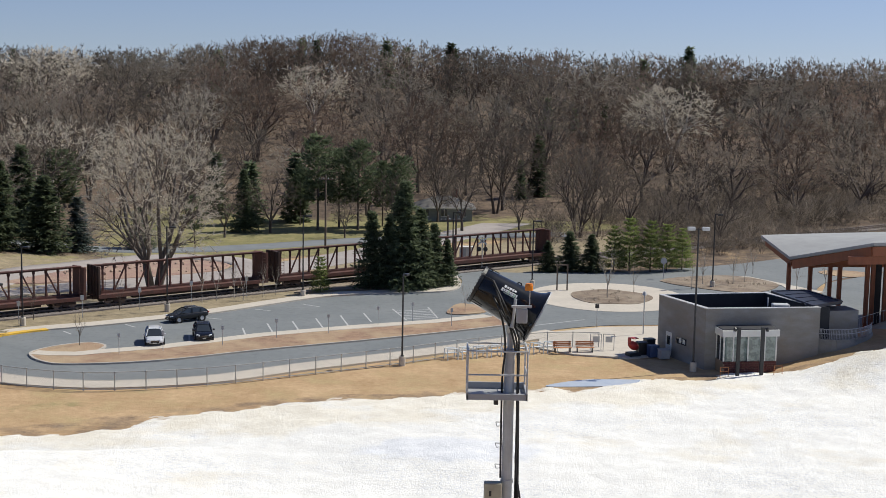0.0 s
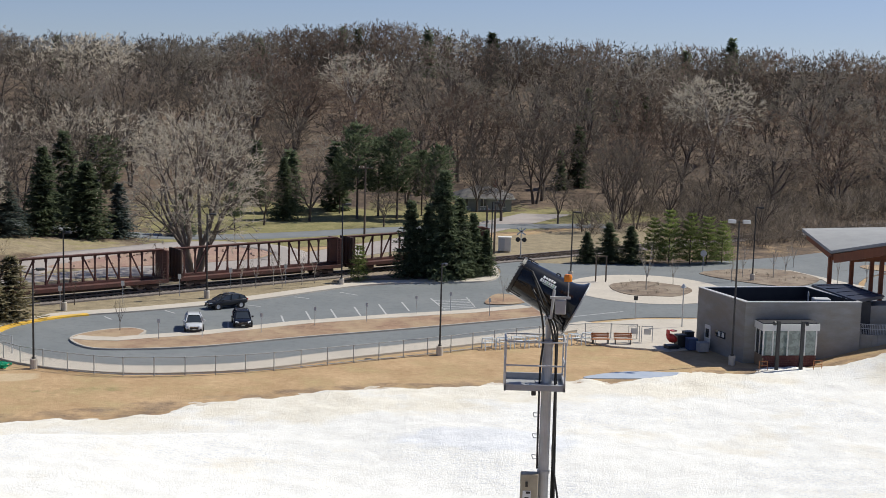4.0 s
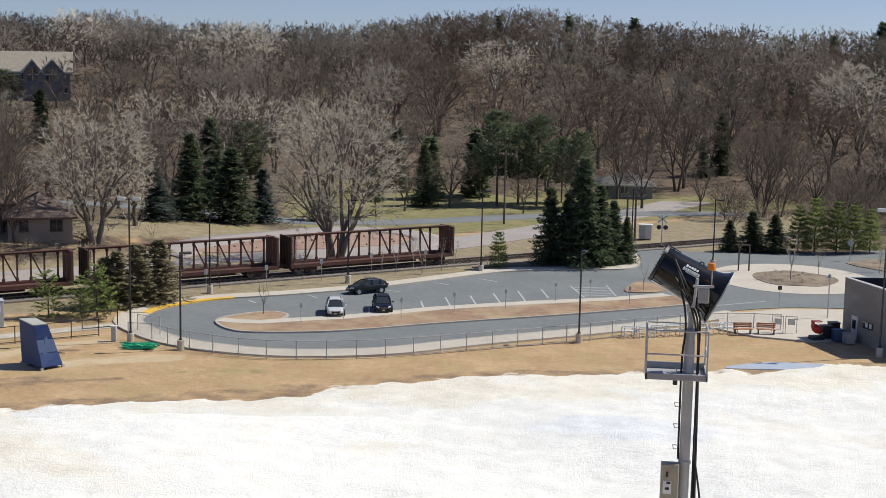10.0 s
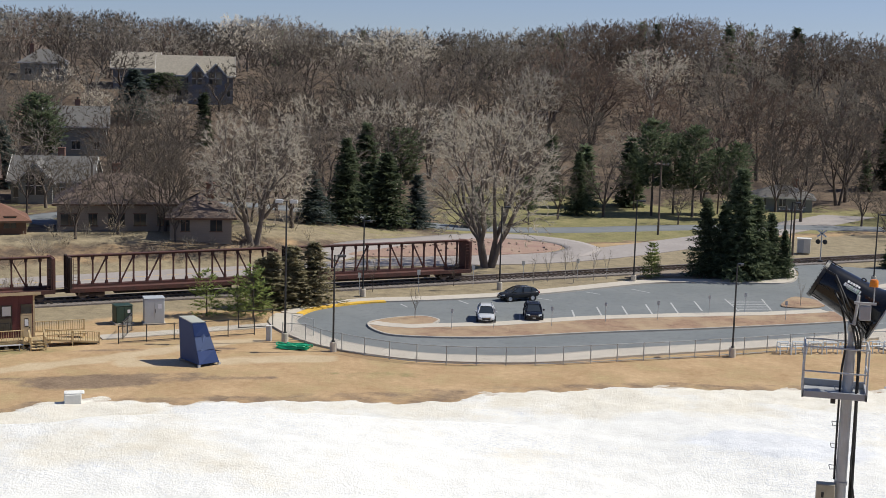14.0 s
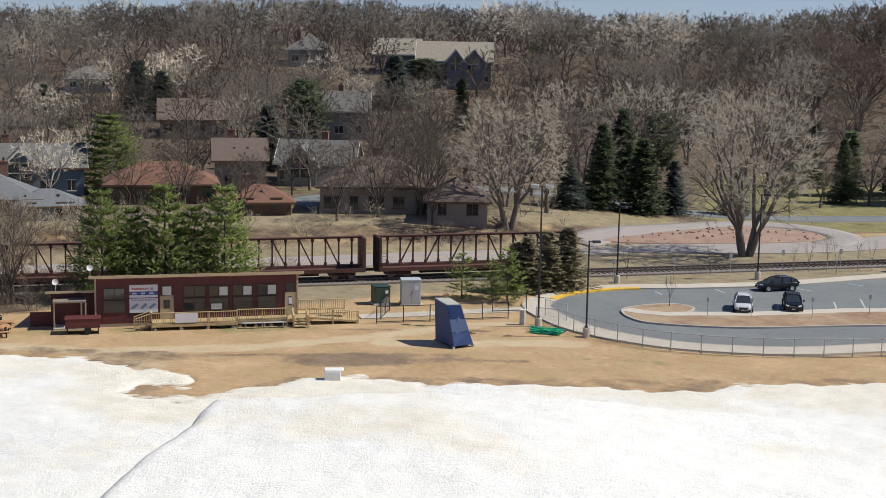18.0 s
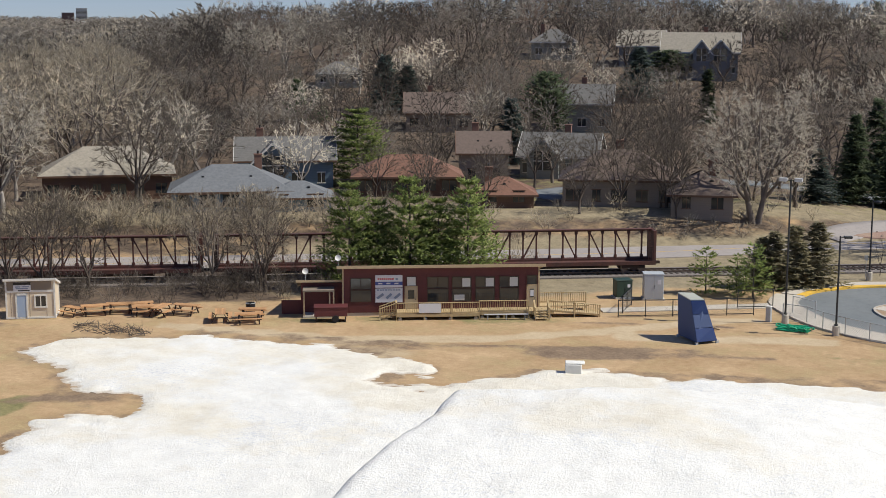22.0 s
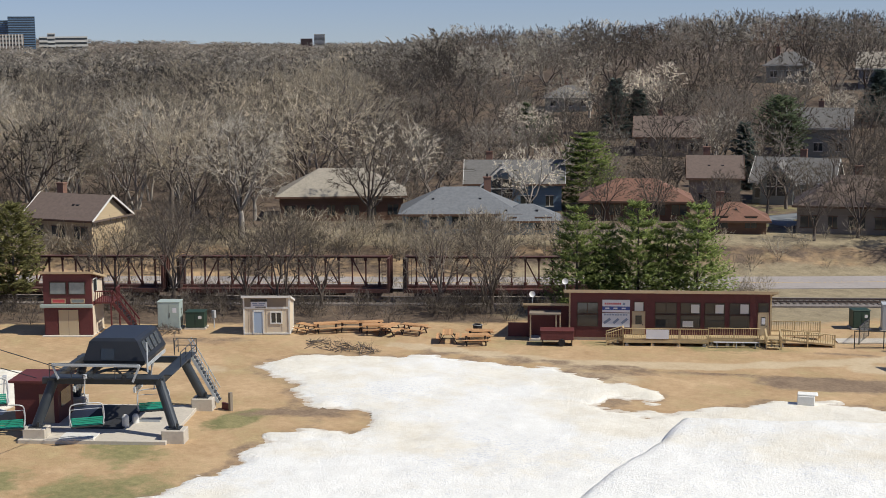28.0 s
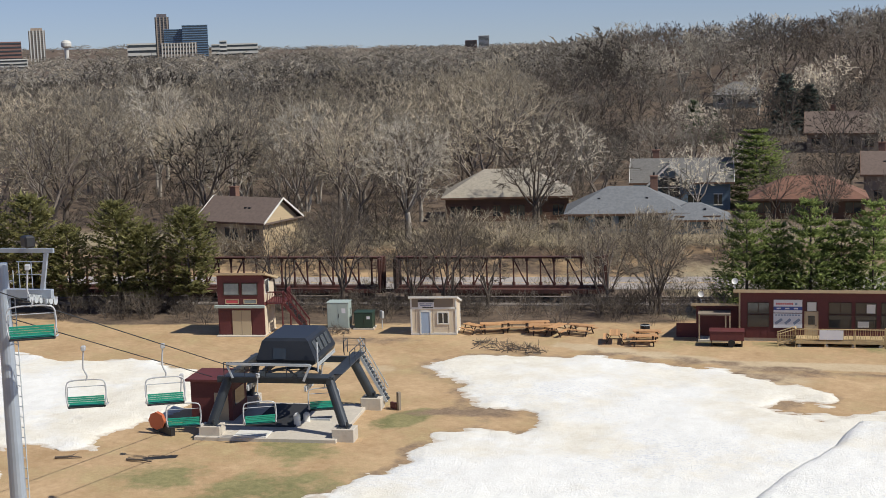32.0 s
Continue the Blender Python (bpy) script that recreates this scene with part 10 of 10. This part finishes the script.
for a, b in (((-24.2, 133.9), (-23.6, 130.6)), ((-19.7, 138.2), (-18.6, 133.2)), ((-17.6, 140.9), (-16.3, 135.5)), ((-15.2, 142.4), (-14.0, 137.2)), ((-13, 144.3), (-11.8, 139)), ((-10.6, 146.3), (-9.4, 140.6)),
             ((-8.3, 148.1), (-7.2, 142.9)), ((-5.3, 150.8), (-3.6, 144.2)), ((-1.5, 152.3), (-0.4, 145.8)), ((-24.1, 143.5), (-22.5, 142.8)), ((-19.9, 149.2), (-18.2, 148.4)), ((-15.4, 153), (-13.3, 151.5)),
             ((-31.5, 139.0), (-30.2, 137.6)), ((-36.5, 134.8), (-35.4, 133.4))):
    stall_line(a, b)
for k in range(6):
    stall_line((-4.9 + 0.18 * k * 1.0, 149.6 - 0.95 * k), (-1.1 + 0.15 * k, 151.0 - 0.95 * k), 0.09)
stall_line((8, 141.5), (15, 146.5), 0.08)
stall_line((4, 150.2), (10, 154.5), 0.08)


def sign_post(x, y, h, label, panel_mat, w=0.3, ph=0.46, name="sign_post"):
    s = thing(name, Matrix.Translation((x, y, floor_z(x, y))) @ Matrix.Rotation(math.atan2(-x, y) * 0.6, 4, "Z"), label, "sign", "signs round the lot")
    part("post", boxes((-0.03, 0.03, -0.03, 0.03, -0.3, h), bevel=0.008), STEEL, s)
    part("panel", boxes((-w / 2, w / 2, -0.05, -0.032, h - ph, h + 0.02), bevel=0.006), panel_mat, s)
    return s


for x, y in ((-20.2, 128.7), (-15.7, 132.8), (-11, 135.7), (-6.4, 140.8), (-3, 143.6), (1, 140.5), (-28.7, 124.1), (-25.1, 125.7)):
    sign_post(x, y, 2.0, "grey parking sign on a thin steel post", STEEL, 0.24, 0.36)
for x, y in ((-41.9, 138.3), (-36.7, 142.6), (-32, 148), (-27.5, 153.4), (-22.0, 157.5)):
    sign_post(x, y, 2.3, "white notice on a thin post beside the loop", BLIND, 0.34, 0.5)
sign_post(15.8, 142.2, 2.4, "small dark sign beside the plaza", BLACK_METAL, 0.4, 0.4)


def octagon(bm, r, y, z):
    f = [bm.verts.new((r * math.cos(math.pi / 8 + k * math.pi / 4), y, z + r * math.sin(math.pi / 8 + k * math.pi / 4))) for k in range(8)]
    g = [bm.verts.new((v.co.x, y + 0.02, v.co.z)) for v in f]
    bm.faces.new(f)
    bm.faces.new(g[::-1])
    for k in range(8):
        bm.faces.new((f[k], g[k], g[(k + 1) % 8], f[(k + 1) % 8]))
    return bm


st = thing("stop_sign", Matrix.Translation((27.9, 177.1, 0)), "octagonal traffic sign seen from behind on a steel post", "traffic sign")
part("post", boxes((-0.04, 0.04, -0.03, 0.03, -0.3, 2.6)), STEEL, st)
part("panel", octagon(bmesh.new(), 0.42, -0.06, 2.3), STEEL, st)

# railway crossing signal and cabinet
cs = thing("crossing_signal", Matrix.Translation((5.1, 182.3, 0)), "railway crossing signal with crossed boards and lamp discs", "railway signal")
part("mast", tube(bmesh.new(), (0, 0, -0.3), (0, 0, 4.3), 0.07), STEEL, cs)
part("base", boxes((-0.3, 0.3, -0.3, 0.3, -0.3, 0.35), bevel=0.03), BLACK_METAL, cs)
for s_ in (-1, 1):
    part("cross_board", bar(bmesh.new(), (-0.55, -0.1, 3.75 - s_ * 0.42), (0.55, -0.1, 3.75 + s_ * 0.42), 0.03, 0.2), WHITE_TRIM, cs)
    part("lamp_disc", lathe(bmesh.new(), [(0, 0), (0.3, 0), (0.3, 0.04), (0, 0.06)], 18, Matrix.Translation((s_ * 0.42, -0.12, 2.7)) @ Matrix.Rotation(math.pi / 2, 4, "X")), BLACK_METAL, cs)
part("cross_arm", boxes((-0.45, 0.45, -0.09, -0.04, 2.66, 2.74)), STEEL, cs)
sc = thing("signal_cabinet", Matrix.Translation((3.1, 190.0, 0.1)), "white equipment cabinet beside the railway crossing", "cabinet")
part("body", boxes((-0.85, 0.85, -0.55, 0.55, 0, 1.85), bevel=0.03), WHITE_TRIM, sc)
part("roof", boxes((-0.95, 0.95, -0.65, 0.65, 1.85, 1.95), bevel=0.03), WHITE_TRIM, sc)
part("door", boxes((-0.75, 0.0, -0.575, -0.55, 0.1, 1.75)), LIGHT_GREY, sc)


def utility_pole(x, y, h):
    p = thing("utility_pole", Matrix.Translation((x, y, floor_z(x, y))), "grey wooden utility pole", "utility pole", "utility poles")
    part("pole", tube(bmesh.new(), (0, 0, -0.4), (0, 0, h), 0.16, 0.11, 8), POLE_WOOD, p)
    part("cross_arm", boxes((-1.0, 1.0, -0.06, 0.06, h - 0.75, h - 0.6)), POLE_WOOD, p)
    for k in (-0.9, -0.35, 0.35, 0.9):
        part("insulator", lathe(bmesh.new(), [(0, h - 0.6), (0.05, h - 0.6), (0.06, h - 0.5), (0.02, h - 0.44), (0, h - 0.43)], 8, Matrix.Translation((k, 0, 0))), STEEL, p)


utility_pole(-16.8, 200.6, 10.6)
utility_pole(0.6, 187.4, 6.5)
utility_pole(1.7, 187.9, 6.5)
lp = thing("path_lamp", Matrix.Translation((20, 138.3, 0.1)), "slim grey plaza lamp with a small cone head", "lamp")
part("pole", tube(bmesh.new(), (0, 0, -0.3), (0, 0, 4.0), 0.06), STEEL, lp)
part("head", lathe(bmesh.new(), [(0, 3.9), (0.26, 3.95), (0.1, 4.3), (0, 4.35)], 14), STEEL, lp)

# ski racks along the fence
for k in range(8):
    x, y = 0.9 + 1.32 * k, 125.2 + 0.56 * k
    r = thing("ski_rack", Matrix.Translation((x, y, 0.0)) @ Matrix.Rotation(0.41, 4, "Z"), "pale tubular ski rack beside the fence", "ski rack", "ski racks along the fence")
    for y_ in (-0.3, 0.3):
        part("top_rail", tube(bmesh.new(), (-0.5, y_, 0.95), (0.5, y_, 0.95), 0.055, n=6), RACK, r)
        for x_ in (-0.5, 0.5):
            part("leg", tube(bmesh.new(), (x_, y_ * 1.5, -0.05), (x_, y_, 0.95), 0.05, n=6), RACK, r)
    part("tray", boxes((-0.5, 0.5, -0.12, 0.12, 0.56, 0.62), bevel=0.015), RACK, r)
    for x_ in (-0.5, 0.5):
        part("brace", tube(bmesh.new(), (x_, -0.36, 0.55), (x_, 0.36, 0.55), 0.045, n=6), RACK, r)


def park_bench(x, y, yaw):
    b = thing("park_bench", Matrix.Translation((x, y, 0.12)) @ Matrix.Rotation(yaw, 4, "Z"), "orange slatted wooden bench on the plaza", "bench", "benches on the plaza")
    for k in range(3):
        part("seat_slat", boxes((-0.85, 0.85, -0.25 + 0.17 * k, -0.1 + 0.17 * k, 0.42, 0.46)), BENCH_WOOD, b)
    for k in range(3):
        part("back_slat", boxes((-0.85, 0.85, 0.25 + 0.02 * k, 0.28 + 0.02 * k, 0.55 + 0.15 * k, 0.67 + 0.15 * k)), BENCH_WOOD, b)
    for x_ in (-0.7, 0.7):
        part("leg", boxes((x_ - 0.03, x_ + 0.03, -0.25, 0.32, 0, 0.42)), BLACK_METAL, b)
        part("back_post", boxes((x_ - 0.03, x_ + 0.03, 0.29, 0.34, 0.3, 1.0)), BLACK_METAL, b)


park_bench(11.2, 128.6, 0.15)
park_bench(13.3, 128.9, 0.05)
for x0 in (14.4, 15.6):
    fr = thing("notice_stand", Matrix.Translation((x0, 129.9, 0.12)), "grey metal frame holding a white notice", "notice stand", "notice stands")
    for x_ in (-0.5, 0.5):
        part("leg", boxes((x_ - 0.03, x_ + 0.03, -0.03, 0.03, -0.1, 1.55)), STEEL, fr)
    part("top_rail", boxes((-0.5, 0.5, -0.03, 0.03, 1.49, 1.55)), STEEL, fr)
    part("notice", boxes((-0.3, 0.34, -0.05, -0.03, 0.75, 1.3)), BLIND, fr)

# coin ride and boxes beside the building
rd = thing("coin_ride", Matrix.Translation((17.6, 127.6, 0.1)) @ Matrix.Rotation(0.4, 4, "Z"), "red moulded children's ride on a black base", "coin ride")
part("base", boxes((-0.6, 0.6, -0.45, 0.45, 0, 0.35), bevel=0.05), BLACK_METAL, rd)
bm = bmesh.new()
bmesh.ops.create_icosphere(bm, subdivisions=2, radius=0.5, matrix=Matrix.Translation((0, 0, 0.95)) @ Matrix.Rotation(0.5, 4, "Y") @ Matrix.Diagonal((1.25, 0.7, 0.8, 1)))
part("body", bm, RIDE_RED, rd, smooth=True)
part("seat_back", boxes((-0.5, -0.36, -0.25, 0.25, 1.1, 1.75), bevel=0.05), RIDE_RED, rd)
part("canopy", boxes((-0.2, 0.35, -0.3, 0.3, 1.6, 1.7), bevel=0.03), RIDE_RED, rd)
for x, y, h, m_, lb in ((18.5, 128.4, 1.15, BLACK_METAL, "black storage box beside the building"), (19.4, 127.6, 1.0, BLUE_BIN, "dark blue bin beside the building"), (19.3, 129.3, 1.3, BLACK_METAL, "black storage box beside the building"), (20.3, 126.9, 0.8, GUN_GREY, "grey box beside the building")):
    bx = thing("storage_box", Matrix.Translation((x, y, 0.05)) @ Matrix.Rotation(0.3, 4, "Z"), lb, "storage box", "boxes beside the building")
    part("body", boxes((-0.45, 0.45, -0.4, 0.4, 0, h), bevel=0.03), m_, bx)
    part("lid", boxes((-0.48, 0.48, -0.43, 0.43, h, h + 0.08), bevel=0.02), m_, bx)
for x, y in ((24.3, 119.2), (29.0, 119.6)):
    fr = thing("low_barrier", Matrix.Translation((x, y, floor_z(x, y) + 0.2)), "small red tubular frame at the snow edge", "barrier", "red barriers at the snow edge")
    for x_ in (-0.35, 0.35):
        part("leg", tube(bmesh.new(), (x_, 0, -0.4), (x_, 0, 0.75), 0.03, n=6), BENCH_WOOD, fr)
    for z in (0.4, 0.75):
        part("rail", tube(bmesh.new(), (-0.35, 0, z), (0.35, 0, z), 0.03, n=6), BENCH_WOOD, fr)
rf = thing("timber_gateway", Matrix.Translation((14.2, 166.0, 0.05)), "plain dark post frame beside the roundabout", "gateway")
for x_ in (-0.6, 0.6):
    part("post", boxes((x_ - 0.08, x_ + 0.08, -0.08, 0.08, -0.2, 3.1)), POLE_WOOD, rf)
part("lintel", boxes((-0.7, 0.7, -0.09, 0.09, 2.95, 3.1)), POLE_WOOD, rf)

# path, slush, brush, driftwood
ribbon("path", smooth_line([(-56.5, 109.8, 0), (-53, 112.8, 0), (-49, 116.5, 0), (-45.5, 119.5, 0), (-43.5, 122, 0)], 5), 0.9, -0.2, 0.05, CONCRETE, "pale concrete path to the loop")
slab("slush", smooth_line([(8.7, 114.8, 0), (11, 116.9, 0), (13.5, 117.8, 0), (17.8, 117.7, 0), (16.6, 115.9, 0), (12.5, 115.0, 0)], 5, True), -0.2, 0.03, PUDDLE, "grey meltwater slush at the snow edge")


def brush_pile(x, y, r, seed):
    rnd = random.Random(seed)
    p = thing("brush_pile", Matrix.Translation((x, y, floor_z(x, y))), "heap of cut bare branches on the turf", "brush pile", "brush piles")
    for k in range(46):
        a, d = rnd.uniform(0, 6.283), r * math.sqrt(rnd.random())
        c = Vector((d * math.cos(a), d * math.sin(a) * 0.6, 0.08 + 0.55 * (1 - d / r) * rnd.random()))
        w = Vector((rnd.gauss(0, 1), rnd.gauss(0, 0.7), rnd.gauss(0.1, 0.3))).normalized() * rnd.uniform(0.5, 1.4)
        bm = bmesh.new()
        tube(bm, c - w * 0.5, c + w * 0.1, 0.035, 0.025, 4)
        tube(bm, c + w * 0.1, c + w * 0.5 + Vector((0, 0, rnd.uniform(-0.05, 0.3))), 0.025, 0.006, 4)
        for _ in range(3):
            q = c + w * rnd.uniform(-0.2, 0.4)
            tube(bm, q, q + Vector((rnd.gauss(0, 0.25), rnd.gauss(0, 0.2), rnd.uniform(0.1, 0.4))), 0.012, 0.004, 3)
        part("branch", bm, DARK_BARK if k % 3 else BARK, p)


brush_pile(-87.4, 79.6, 2.6, 3)
brush_pile(-84.6, 80.2, 2.0, 4)
brush_pile(-103, 74, 1.8, 5)
for x, y, a, ln in ((-79.5, 41.4, 0.5, 1.9), (-83.5, 38.5, 0.8, 1.8), (-45.3, 108.0, 0.25, 1.4)):
    dw = thing("driftwood", Matrix.Translation((x, y, max(0, floor_z(x, y)) + 0.08)) @ Matrix.Rotation(a, 4, "Z"), "dark dead branch lying on the turf", "branch", "dead branches on the turf")
    bm = bmesh.new()
    tube(bm, (-ln / 2, 0, 0), (0.1, 0.06, 0.05), 0.08, 0.07, 7)
    tube(bm, (0.1, 0.06, 0.05), (ln / 2, -0.05, 0.02), 0.07, 0.03, 7)
    log = part("log", bm, DARK_BARK, dw)
    part("twig", tube(bmesh.new(), (0.1, 0.06, 0.06), (0.5, 0.5, 0.2), 0.025, 0.008, 5), DARK_BARK, dw)


# ---- what moves ----
def motions():
    """The train rolls to the left at an even pace."""
    times = [0.0, 0.1, 0.2] + [float(t) for t in range(1, 32)] + [31.8, 31.9, 32.0]
    yaw = math.degrees(math.atan2(RAIL_WAY[1], RAIL_WAY[0]))
    for k, car in enumerate(TRAIN):
        rows = []
        for t in times:
            x, y = rail_xy(TRAIN_END - CAR_PITCH * (k + 0.5) - TRAIN_SPEED * t, 0)
            rows.append((t, pose(x, y, RAIL_TOP, 0, 0, yaw)))
        walk(car, rows)


motions()
